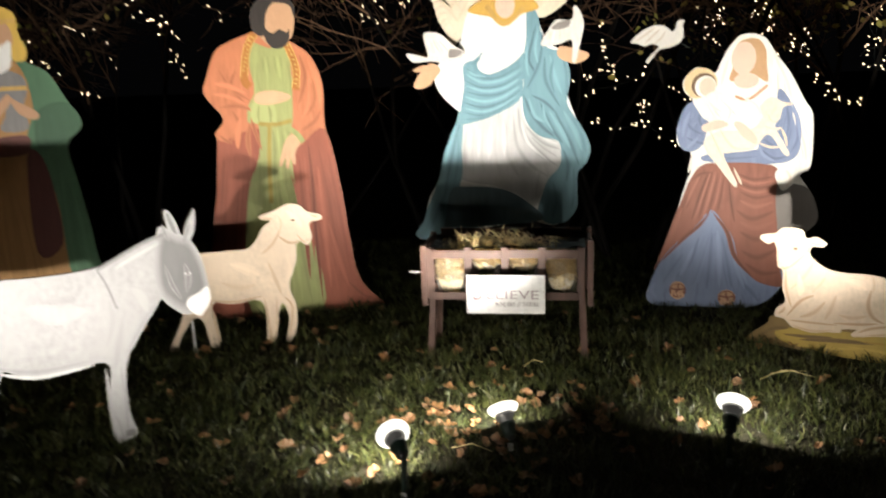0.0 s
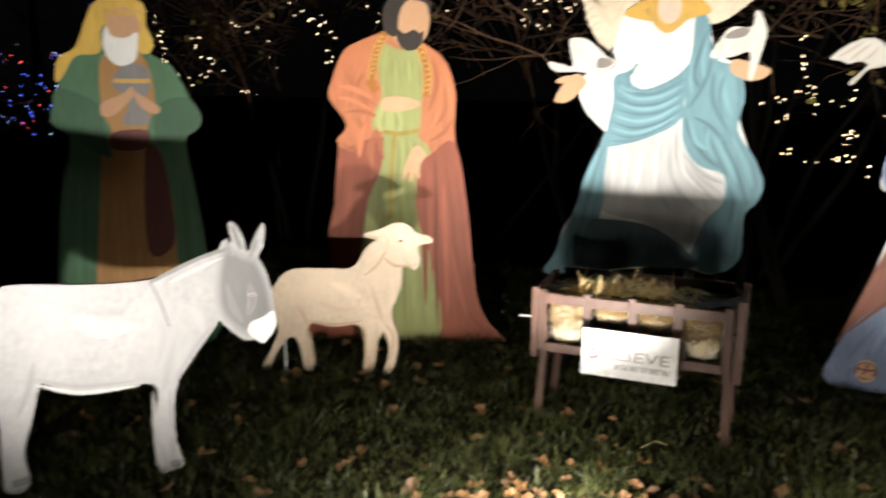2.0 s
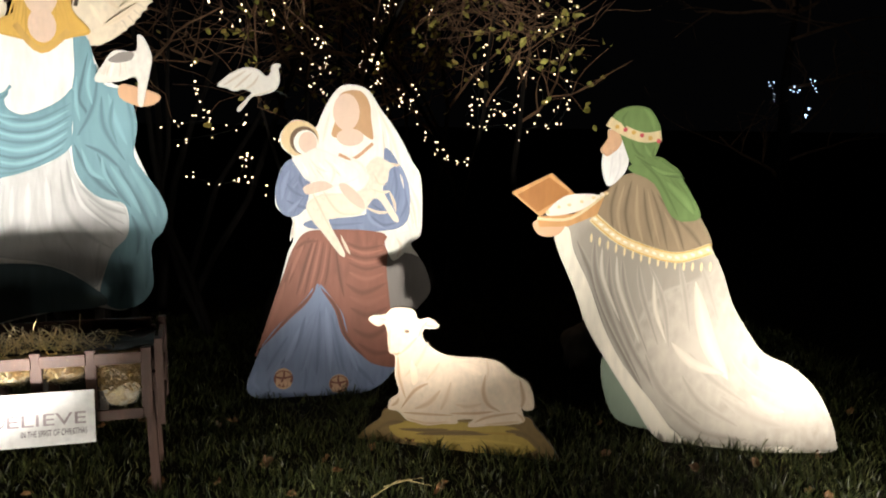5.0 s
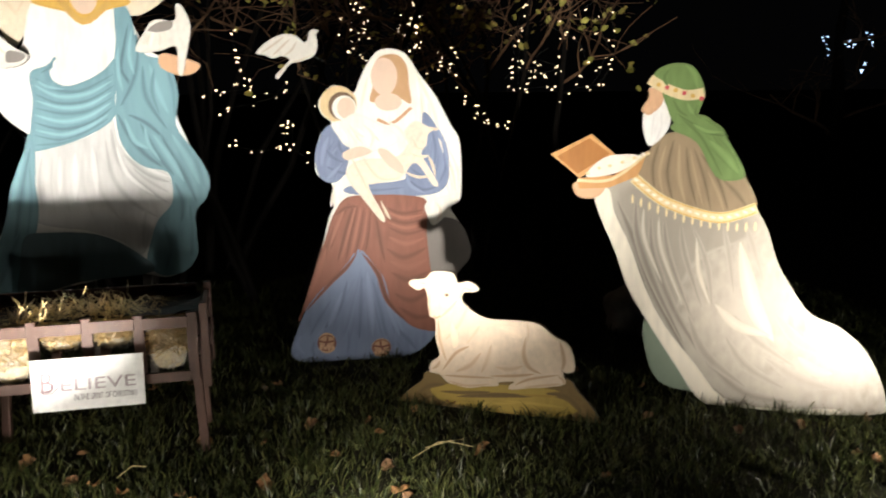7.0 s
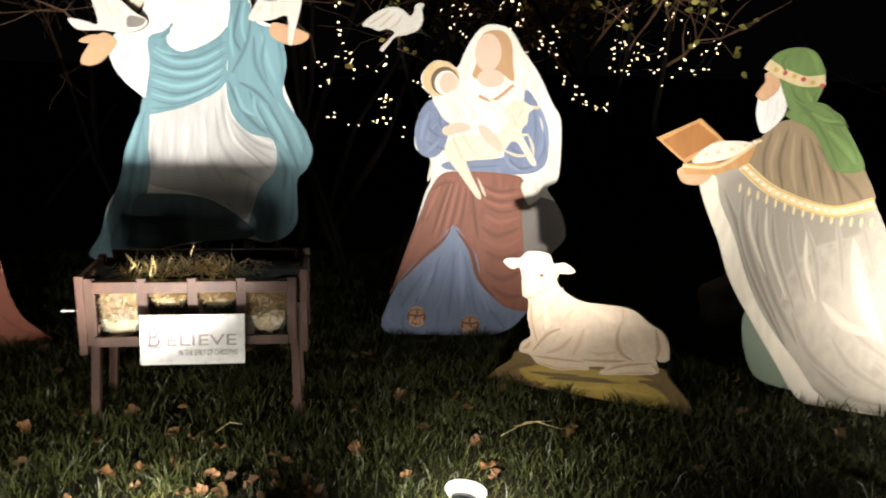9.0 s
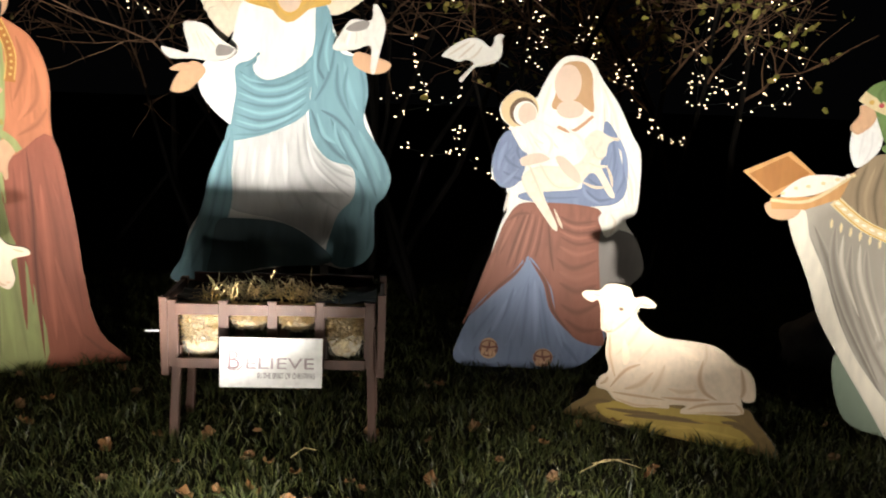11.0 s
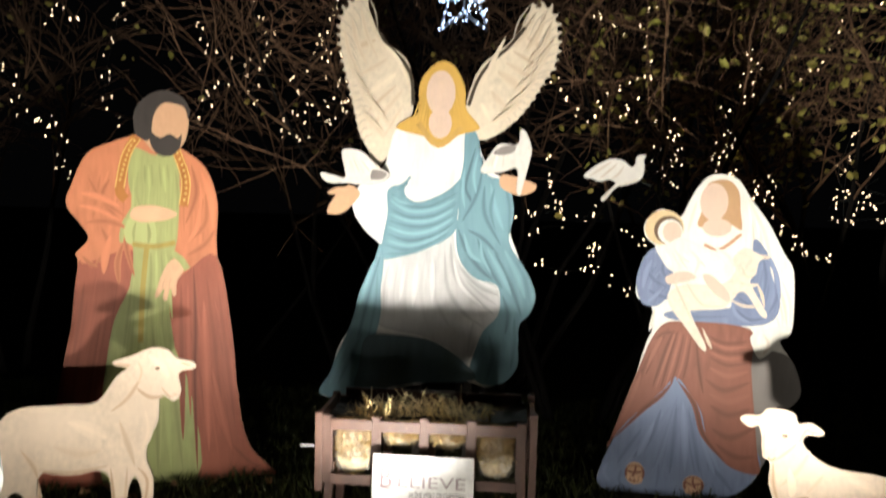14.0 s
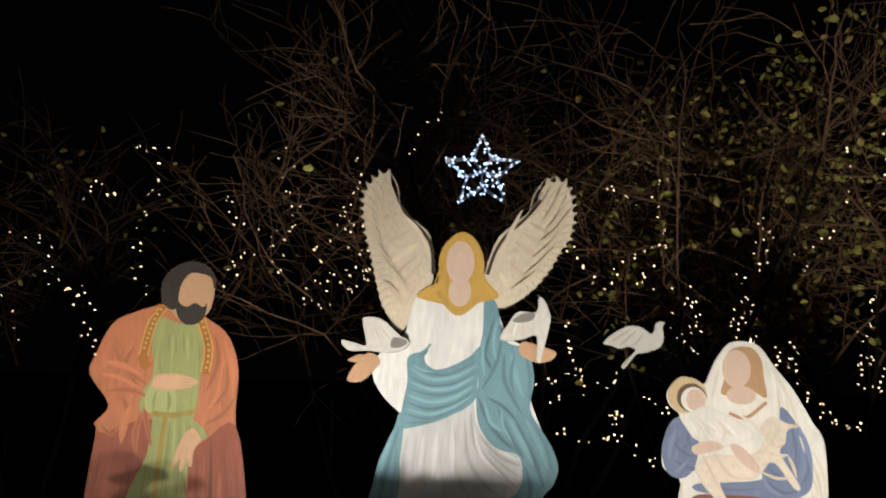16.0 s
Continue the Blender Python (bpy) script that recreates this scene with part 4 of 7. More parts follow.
    for line, width, k in (
            ([(0.091, 1.143), (0.103, 0.843), (0.1, 0.534), (0.116, 0.057)], 0.030, 0.5),
            ([(0.029, 1.052), (0.034, 0.658), (0.042, 0.22)], 0.036, 0.72),
            ([(0.157, 1.086), (0.202, 0.721), (0.24, 0.344)], 0.042, 0.76),
            ([(0.214, 1.058), (0.261, 0.69), (0.309, 0.279)], 0.036, 0.8),
            ([(0.143, 0.965), (0.159, 0.597), (0.175, 0.153)], 0.048, 1.4),
            ([(0.188, 0.597), (0.24, 0.344), (0.295, 0.149)], 0.036, 1.25),
            ([(0.295, 0.182), (0.387, 0.082), (0.464, 0.046)], 0.030, 0.7),
            ([(0.063, 1.053), (0.068, 0.72), (0.08, 0.346)], 0.024, 1.2),
            ([(-0.437, 1.067), (-0.469, 0.833), (-0.493, 0.685)], 0.036, 0.7),
    ):
        b.soft(line, width, "rust_red", k)
    for line, width, k in (
            ([(-0.15, 1.674), (-0.149, 1.575)], 0.017, 0.74),
            ([(-0.117, 1.675), (-0.111, 1.553)], 0.017, 0.76),
            ([(-0.08, 1.677), (-0.07, 1.559)], 0.017, 0.74),
            ([(-0.043, 1.678), (-0.032, 1.584)], 0.017, 0.76),
            ([(-0.181, 1.638), (-0.19, 1.522), (-0.169, 1.45)], 0.023, 0.78),
            ([(-0.001, 1.643), (0.012, 1.526), (0.006, 1.438)], 0.023, 0.76),
            ([(-0.133, 1.669), (-0.126, 1.523)], 0.017, 1.15),
            ([(-0.06, 1.671), (-0.048, 1.525)], 0.017, 1.14),
            ([(-0.12, 1.221), (-0.121, 1.065), (-0.141, 0.869)], 0.023, 0.72),
            ([(-0.07, 1.221), (-0.06, 1.064), (-0.063, 0.853)], 0.023, 0.74),
            ([(-0.023, 1.221), (-0.006, 1.092)], 0.020, 0.76),
            ([(-0.094, 1.235), (-0.092, 1.036), (-0.102, 0.854)], 0.020, 1.15),
            ([(-0.048, 1.221), (-0.032, 1.064), (-0.014, 0.867)], 0.020, 1.14),
    ):
        b.soft(line, width, "lime", k)
    for line, width, k in (
            ([(-0.113, 0.839), (-0.092, 0.473), (-0.083, 0.063)], 0.036, 0.74),
            ([(-0.028, 0.84), (-0.001, 0.472), (0.042, 0.06)], 0.036, 0.76),
            ([(-0.071, 0.84), (-0.044, 0.472), (-0.016, 0.061)], 0.036, 1.12),
    ):
        b.soft(line, width, "lime", k)
    b.paint([(-0.177, 1.441), (-0.136, 1.378), (-0.1, 1.373), (-0.1, 1.246), (-0.178, 1.255), (-0.236, 1.268), (-0.249, 1.334), (-0.221, 1.4)], "lime_high")
    for line, width, k in (
            ([(-0.136, 1.372), (-0.127, 1.315), (-0.134, 1.258)], 0.020, 0.72),
            ([(-0.192, 1.377), (-0.204, 1.32), (-0.201, 1.269)], 0.017, 0.82),
    ):
        b.soft(line, width, "lime", k)
    b.stroke([(-0.19, 1.81), (-0.24, 1.71), (-0.27, 1.54), (-0.24, 1.49)], 0.047, "trim")
    b.stroke([(0.00, 1.75), (0.05, 1.60), (0.04, 1.46)], 0.047, "trim")
    for side in (-0.021, 0.021):
        b.stroke([(-0.19 + side, 1.80), (-0.24 + side, 1.71), (-0.27 + side, 1.55)], 0.006, "gold")
        b.stroke([(0.00 + side, 1.75), (0.05 + side, 1.60), (0.04 + side, 1.47)], 0.006, "gold")
    for i in range(9):
        b.oval(-0.20 - 0.068 * (i / 8) ** 0.7, 1.79 - 0.025 * i, 0.007, 0.007, "gold")
        b.oval(0.008 + 0.045 * math.sin(i / 8 * 2.2), 1.735 - 0.030 * i, 0.007, 0.007, "gold")
    b.stroke([(-0.21, 1.26), (-0.10, 1.25), (0.00, 1.27)], 0.026, "belt")
    b.stroke([(-0.14, 1.25), (-0.16, 1.01), (-0.17, 0.75)], 0.026, "belt")
    b.paint([(-0.22, 1.40), (-0.20, 1.45), (-0.12, 1.462), (-0.05, 1.45), (0.00, 1.43), (0.005, 1.412), (-0.03, 1.392), (-0.10, 1.378), (-0.17, 1.375)], "skin")
    for i in range(3):
        b.stroke([(-0.075, 1.437 - 0.017 * i), (-0.03, 1.432 - 0.015 * i), (0.0, 1.426 - 0.012 * i)], 0.004, "skin_fold", True)
    b.paint([(0.02, 1.19), (-0.03, 1.17), (-0.06, 1.12), (-0.085, 1.05), (-0.10, 0.99), (-0.085, 0.985), (-0.055, 1.03), (-0.06, 0.975), (-0.04, 0.97), (-0.025, 1.03), (-0.01, 0.99), (0.005, 1.00), (0.01, 1.07), (0.05, 1.14)], "skin")
    for i in range(2):
        b.stroke([(-0.05 + 0.03 * i, 1.09), (-0.06 + 0.03 * i, 1.05), (-0.065 + 0.035 * i, 1.02)], 0.004, "skin_fold", True)
    b.stroke([(-0.02, 1.22), (0.03, 1.18), (0.06, 1.13)], 0.033, "lime")
    b.board([(-0.18, 1.84), (-0.19, 1.94), (-0.14, 2.01), (-0.07, 2.04), (0.02, 2.02), (0.06, 1.95), (0.06, 1.85), (0.03, 1.77), (-0.05, 1.72), (-0.12, 1.75)], "skin_tan")
    b.paint([(-0.20, 1.84), (-0.20, 1.94), (-0.15, 2.01), (-0.07, 2.05), (0.02, 2.03), (0.07, 1.96), (0.06, 1.91), (0.04, 1.97), (-0.04, 1.99), (-0.08, 1.97), (-0.11, 1.91), (-0.12, 1.82), (-0.14, 1.79), (-0.18, 1.81)], "dark_hair")
    b.paint([(-0.13, 1.85), (-0.12, 1.77), (-0.08, 1.72), (-0.02, 1.72), (0.02, 1.76), (0.03, 1.83), (0.01, 1.81), (-0.03, 1.83), (-0.07, 1.81), (-0.10, 1.82)], "dark_hair")
    return b.done()


def green_king():
    b = Cutout("robed_figure", -2.75, 4.05, 35, "painted plywood white-bearded man in green coat holding a jar")
    b.board([(-0.56, 0.08), (-0.51, 0.42), (-0.46, 0.77), (-0.38, 1.23), (-0.46, 1.31), (-0.45, 1.41), (-0.41, 1.51), (-0.42, 1.60), (-0.39, 1.67), (-0.31, 1.72), (-0.25, 1.86), (-0.20, 1.95), (-0.12, 1.98), (-0.05, 1.99), (0.05, 1.95), (0.06, 1.83), (0.09, 1.76), (0.07, 1.69), (0.18, 1.62), (0.26, 1.46), (0.32, 1.35), (0.29, 1.27), (0.23, 1.20), (0.27, 0.92), (0.31, 0.56), (0.32, 0.02)], "green_coat")
    b.folds([(-0.40, 1.15), (-0.30, 1.15)], [(-0.52, 0.12), (-0.36, 0.12)], 7, 0.026, "green_coat")
    b.folds([(0.14, 1.15), (0.22, 1.18)], [(0.18, 0.12), (0.28, 0.12)], 5, 0.026, "green_coat")
    b.paint([(-0.42, 1.53), (-0.42, 1.60), (-0.39, 1.67), (-0.31, 1.72), (-0.25, 1.86), (-0.20, 1.95), (-0.12, 1.98), (-0.05, 1.99), (0.05, 1.95), (0.06, 1.83), (0.09, 1.75), (0.07, 1.69), (0.01, 1.70), (0.01, 1.83), (-0.16, 1.83), (-0.19, 1.69), (-0.31, 1.67), (-0.38, 1.57)], "gold_cloth")
    b.paint([(-0.18, 1.67), (-0.20, 1.39), (-0.16, 1.26), (-0.22, 1.14), (-0.30, 0.41), (-0.34, 0.06), (0.20, 0.03), (0.15, 0.48), (0.13, 0.93), (0.02, 1.21), (0.08, 1.44), (0.02, 1.69)], "tan_cloth")
    b.folds([(-0.22, 1.10), (0.0, 1.12)], [(-0.33, 0.12), (0.14, 0.12)], 11, 0.020, "tan_cloth")
    b.paint([(-0.45, 1.41), (-0.41, 1.50), (-0.21, 1.41), (-0.20, 1.27), (-0.17, 1.12), (-0.35, 1.23), (-0.46, 1.31)], "green_dark")
    b.paint([(0.10, 1.41), (0.25, 1.45), (0.32, 1.35), (0.29, 1.27), (0.15, 1.20), (0.07, 1.22)], "green_dark")
    b.paint([(-0.15, 1.26), (0.03, 1.27), (0.01, 1.17), (-0.16, 1.17)], "maroon")
    b.paint([(0.01, 1.15), (0.09, 1.14), (0.13, 0.89), (0.13, 0.62), (-0.01, 0.59)], "maroon")
    b.paint([(-0.14, 1.52), (-0.10, 1.60), (-0.03, 1.64), (0.05, 1.60), (0.06, 1.52), (0.03, 1.43), (0.04, 1.31), (-0.10, 1.31), (-0.06, 1.42)], "vase")
    b.stroke([(-0.13, 1.54), (-0.04, 1.54), (0.06, 1.54)], 0.023, "gold")
    b.paint([(-0.20, 1.42), (-0.09, 1.47), (-0.04, 1.51), (-0.03, 1.46), (-0.13, 1.36), (-0.20, 1.35)], "skin_tan")
    b.paint([(-0.04, 1.50), (0.00, 1.47), (0.10, 1.40), (0.08, 1.36), (-0.00, 1.40)], "skin_tan")
    b.oval(-0.06, 1.82, 0.088, 0.111, "skin_tan")
    b.paint([(-0.15, 1.83), (-0.17, 1.73), (-0.14, 1.65), (-0.08, 1.62), (-0.01, 1.65), (0.01, 1.73), (0.01, 1.80), (-0.05, 1.77), (-0.12, 1.78)], "beard_white")
    b.stroke([(-0.16, 1.91), (-0.05, 1.90), (0.05, 1.91)], 0.025, "gold")
    return b.done()


def kneeling_king():
    b = Cutout("kneeling_figure", 2.9, 3.87, -29, "painted plywood kneeling man in pale fur-edged cape offering a box")
    b.board([(-0.47, 0.41), (-0.47, 0.26), (-0.40, 0.10), (-0.26, 0.06), (-0.21, 0.09), (-0.34, 0.38)], "sage")
    b.board([(-0.73, 1.01), (-0.72, 0.93), (-0.63, 0.73), (-0.56, 0.55), (-0.44, 0.37), (-0.31, 0.17), (-0.22, 0.05), (-0.12, -0.00), (0.09, -0.01), (0.39, 0.01), (0.60, 0.04), (0.61, 0.10), (0.57, 0.22), (0.49, 0.35), (0.38, 0.44), (0.26, 0.49), (0.18, 0.59), (0.10, 0.72), (0.05, 0.86), (-0.01, 0.97), (-0.07, 1.11), (-0.18, 1.24), (-0.30, 1.29), (-0.41, 1.30), (-0.49, 1.23), (-0.54, 1.12), (-0.61, 1.06)], "cape")
    # darker upper left: partly the cape's own brown, partly lamp falloff painted in
    b.shade([(-0.644, 0.976), (-0.542, 1.067), (-0.32, 0.932), (-0.046, 0.925), (-0.036, 0.836), (-0.23, 0.74), (-0.316, 0.598), (-0.339, 0.43), (-0.432, 0.475), (-0.54, 0.714)], "cape", 0.72, 8, 0.03)
    for line, width, k in (
            ([(-0.628, 0.972), (-0.546, 0.795), (-0.436, 0.531), (-0.257, 0.215)], 0.055, 0.5),
            ([(-0.543, 0.983), (-0.53, 0.823), (-0.44, 0.585), (-0.289, 0.296)], 0.045, 0.55),
            ([(-0.472, 0.913), (-0.451, 0.721), (-0.326, 0.431), (-0.125, 0.148)], 0.045, 0.58),
            ([(-0.411, 0.899), (-0.382, 0.727), (-0.264, 0.438)], 0.035, 0.6),
            ([(-0.335, 0.878), (-0.308, 0.734), (-0.219, 0.485)], 0.033, 0.64),
            ([(-0.287, 0.881), (-0.206, 0.689), (-0.169, 0.477)], 0.030, 0.7),
            ([(-0.148, 0.892), (-0.115, 0.75), (-0.08, 0.567)], 0.030, 0.75),
            ([(-0.055, 0.899), (-0.01, 0.786), (0.043, 0.633)], 0.030, 0.78),
            ([(-0.072, 0.46), (0.026, 0.349), (0.204, 0.235)], 0.045, 0.76),
            ([(-0.1, 0.347), (-0.004, 0.215), (0.17, 0.12)], 0.050, 0.74),
            ([(-0.182, 0.225), (0.001, 0.075), (0.225, 0.053)], 0.050, 0.66),
            ([(-0.276, 0.437), (-0.185, 0.253), (0.002, 0.109)], 0.050, 0.7),
            ([(0.083, 0.26), (0.235, 0.171), (0.378, 0.137)], 0.060, 0.78),
            ([(0.107, 0.48), (0.214, 0.359), (0.359, 0.297)], 0.055, 0.86),
            ([(-0.507, 0.945), (-0.496, 0.799), (-0.403, 0.589)], 0.020, 1.3),
            ([(-0.437, 0.91), (-0.416, 0.751), (-0.306, 0.489)], 0.020, 1.25),
            ([(-0.261, 0.818), (-0.242, 0.659), (-0.183, 0.502)], 0.023, 1.3),
            ([(-0.069, 0.807), (0.008, 0.523), (0.11, 0.346)], 0.076, 1.35),
            ([(-0.159, 0.505), (-0.052, 0.408), (0.095, 0.371)], 0.050, 1.2),
            ([(0.223, 0.279), (0.299, 0.221), (0.374, 0.212)], 0.050, 1.15),
            ([(-0.652, 0.949), (-0.542, 0.713), (-0.417, 0.421), (-0.243, 0.177), (-0.091, 0.05)], 0.023, 0.45),
    ):
        b.soft(line, width, "cape", k)
    b.paint([(-0.54, 1.06), (-0.54, 1.12), (-0.49, 1.23), (-0.41, 1.30), (-0.30, 1.29), (-0.18, 1.24), (-0.07, 1.11), (-0.01, 0.97), (-0.14, 0.92), (-0.26, 0.93), (-0.43, 0.99)], "brown_cape")
    for line, width, k in (
            ([(-0.451, 1.26), (-0.476, 1.144), (-0.461, 1.027)], 0.030, 0.6),
            ([(-0.389, 1.27), (-0.41, 1.121), (-0.379, 0.988)], 0.030, 0.58),
            ([(-0.333, 1.24), (-0.311, 1.101), (-0.27, 0.961)], 0.025, 0.6),
            ([(-0.299, 1.234), (-0.249, 1.104), (-0.206, 0.947)], 0.023, 0.6),
            ([(-0.269, 1.21), (-0.187, 1.095), (-0.13, 0.945)], 0.025, 0.58),
            ([(-0.168, 1.096), (-0.104, 1.036), (-0.05, 0.968)], 0.030, 0.66),
            ([(-0.363, 1.251), (-0.355, 1.098), (-0.32, 0.976)], 0.025, 1.3),
            ([(-0.421, 1.249), (-0.444, 1.119), (-0.42, 1.004)], 0.020, 1.25),
            ([(-0.316, 1.233), (-0.283, 1.102), (-0.241, 0.961)], 0.015, 1.25),
            ([(-0.233, 1.13), (-0.181, 1.031), (-0.149, 0.944)], 0.020, 1.2),
            ([(-0.545, 1.114), (-0.518, 1.076), (-0.477, 1.039)], 0.025, 0.7),
    ):
        b.soft(line, width, "brown_cape", k)
    b.paint([(-0.73, 1.03), (-0.67, 1.03), (-0.64, 0.92), (-0.56, 0.76), (-0.48, 0.56), (-0.38, 0.38), (-0.23, 0.20), (-0.10, 0.05), (0.09, 0.01), (0.39, 0.04), (0.39, 0.01), (0.09, -0.01), (-0.12, -0.01), (-0.22, 0.04), (-0.31, 0.17), (-0.44, 0.36), (-0.56, 0.55), (-0.63, 0.73), (-0.72, 0.93)], "fur")
    b.stroke([(-0.56, 1.09), (-0.43, 0.99), (-0.26, 0.93), (-0.14, 0.92), (-0.01, 0.97)], 0.051, "gold_pale")
    for i in range(15):
        s = i / 14
        b.stroke([(-0.56 + 0.55 * s, 1.01 - 0.11 * math.sin(1.9 * s)), (-0.56 + 0.55 * s, 0.965 - 0.11 * math.sin(1.9 * s))], 0.012, "gold_pale", True)
    edge = smooth_line([(-0.56, 1.09), (-0.43, 0.99), (-0.26, 0.93), (-0.14, 0.92), (-0.01, 0.97)], False, 8)
    for side in (-0.021, 0.021):
        b.stroke([(u, v + side) for u, v in edge[::4]], 0.006, "gold")
    for i in range(17):
        (u, v), _ = along(edge, (i + 0.5) / 17)
        b.oval(u, v, 0.011, 0.006, "fur", -20)
    b.board([(-0.41, 1.32), (-0.34, 1.37), (-0.26, 1.38), (-0.19, 1.32), (-0.12, 1.22), (-0.07, 1.12), (-0.12, 1.09), (-0.20, 1.11), (-0.29, 1.26)], "scarf_green")
    b.folds([(-0.34, 1.33), (-0.22, 1.32)], [(-0.12, 1.12), (-0.08, 1.14)], 6, 0.016, "scarf_green", 0.01)
    b.board([(-0.51, 1.50), (-0.51, 1.46), (-0.54, 1.41), (-0.53, 1.39), (-0.53, 1.32), (-0.50, 1.24), (-0.45, 1.27), (-0.41, 1.34), (-0.42, 1.46), (-0.46, 1.50)], "beard_white")
    b.paint([(-0.51, 1.50), (-0.51, 1.46), (-0.54, 1.41), (-0.53, 1.39), (-0.50, 1.38), (-0.45, 1.43), (-0.45, 1.49)], "skin")
    b.board([(-0.50, 1.52), (-0.48, 1.58), (-0.41, 1.61), (-0.33, 1.60), (-0.28, 1.53), (-0.27, 1.47), (-0.29, 1.39), (-0.32, 1.34), (-0.39, 1.34), (-0.43, 1.42), (-0.46, 1.49)], "scarf_green")
    b.stroke([(-0.51, 1.54), (-0.44, 1.50), (-0.35, 1.47), (-0.27, 1.48)], 0.046, "gold_pale")
    for i in range(6):
        b.oval(-0.47 + 0.038 * i, 1.515 - 0.012 * i, 0.010, 0.010, "jewel" if i % 2 else "gold")
    for line, width, k in (
            ([(-0.385, 1.388), (-0.309, 1.341), (-0.235, 1.301), (-0.152, 1.29)], 0.020, 0.6),
            ([(-0.359, 1.364), (-0.268, 1.28), (-0.169, 1.109)], 0.020, 0.65),
            ([(-0.265, 1.367), (-0.203, 1.332), (-0.165, 1.297)], 0.020, 0.68),
            ([(-0.232, 1.269), (-0.155, 1.197), (-0.101, 1.125)], 0.035, 1.3),
            ([(-0.309, 1.341), (-0.248, 1.311), (-0.184, 1.308)], 0.018, 1.3),
            ([(-0.426, 1.585), (-0.446, 1.548), (-0.431, 1.511)], 0.020, 0.7),
            ([(-0.357, 1.603), (-0.318, 1.562), (-0.301, 1.501)], 0.025, 1.25),
            ([(-0.402, 1.45), (-0.374, 1.401), (-0.336, 1.377)], 0.018, 0.65),
            ([(-0.342, 1.439), (-0.319, 1.398), (-0.29, 1.384)], 0.018, 1.25),
            ([(-0.294, 1.428), (-0.302, 1.391), (-0.276, 1.367)], 0.015, 0.65),
    ):
        b.soft(line, width, "scarf_green", k)
    for line, width, k in (
            ([(-0.453, 1.399), (-0.447, 1.324), (-0.471, 1.259)], 0.015, 0.85),
            ([(-0.482, 1.398), (-0.487, 1.335), (-0.491, 1.271)], 0.013, 0.88),
    ):
        b.soft(line, width, "beard_white", k)
    b.board([(-0.84, 1.05), (-0.77, 1.07), (-0.69, 1.04), (-0.73, 0.99), (-0.81, 0.99)], "skin")
    b.board([(-0.95, 1.19), (-0.76, 1.29), (-0.64, 1.19), (-0.81, 1.08)], "box_wood", 1)
    b.paint([(-0.92, 1.18), (-0.77, 1.27), (-0.67, 1.20), (-0.82, 1.10)], "box_dark", 1)
    b.board([(-0.82, 1.08), (-0.65, 1.10), (-0.50, 1.22), (-0.54, 1.10), (-0.67, 1.04), (-0.81, 1.03)], "box_wood", 1)
    b.stroke([(-0.82, 1.07), (-0.66, 1.08), (-0.51, 1.20)], 0.014, "gold_pale")
    b.paint([(-0.78, 1.09), (-0.70, 1.18), (-0.58, 1.20), (-0.54, 1.18), (-0.64, 1.11)], "treasure")
    for i in range(16):
        b.oval(-0.78 + 0.018 * i + 0.01 * b.rnd.random(), 1.10 + 0.006 * i + 0.02 * b.rnd.random(), 0.010, 0.008, "fur" if i % 3 else "gold_pale")
    return b.done()


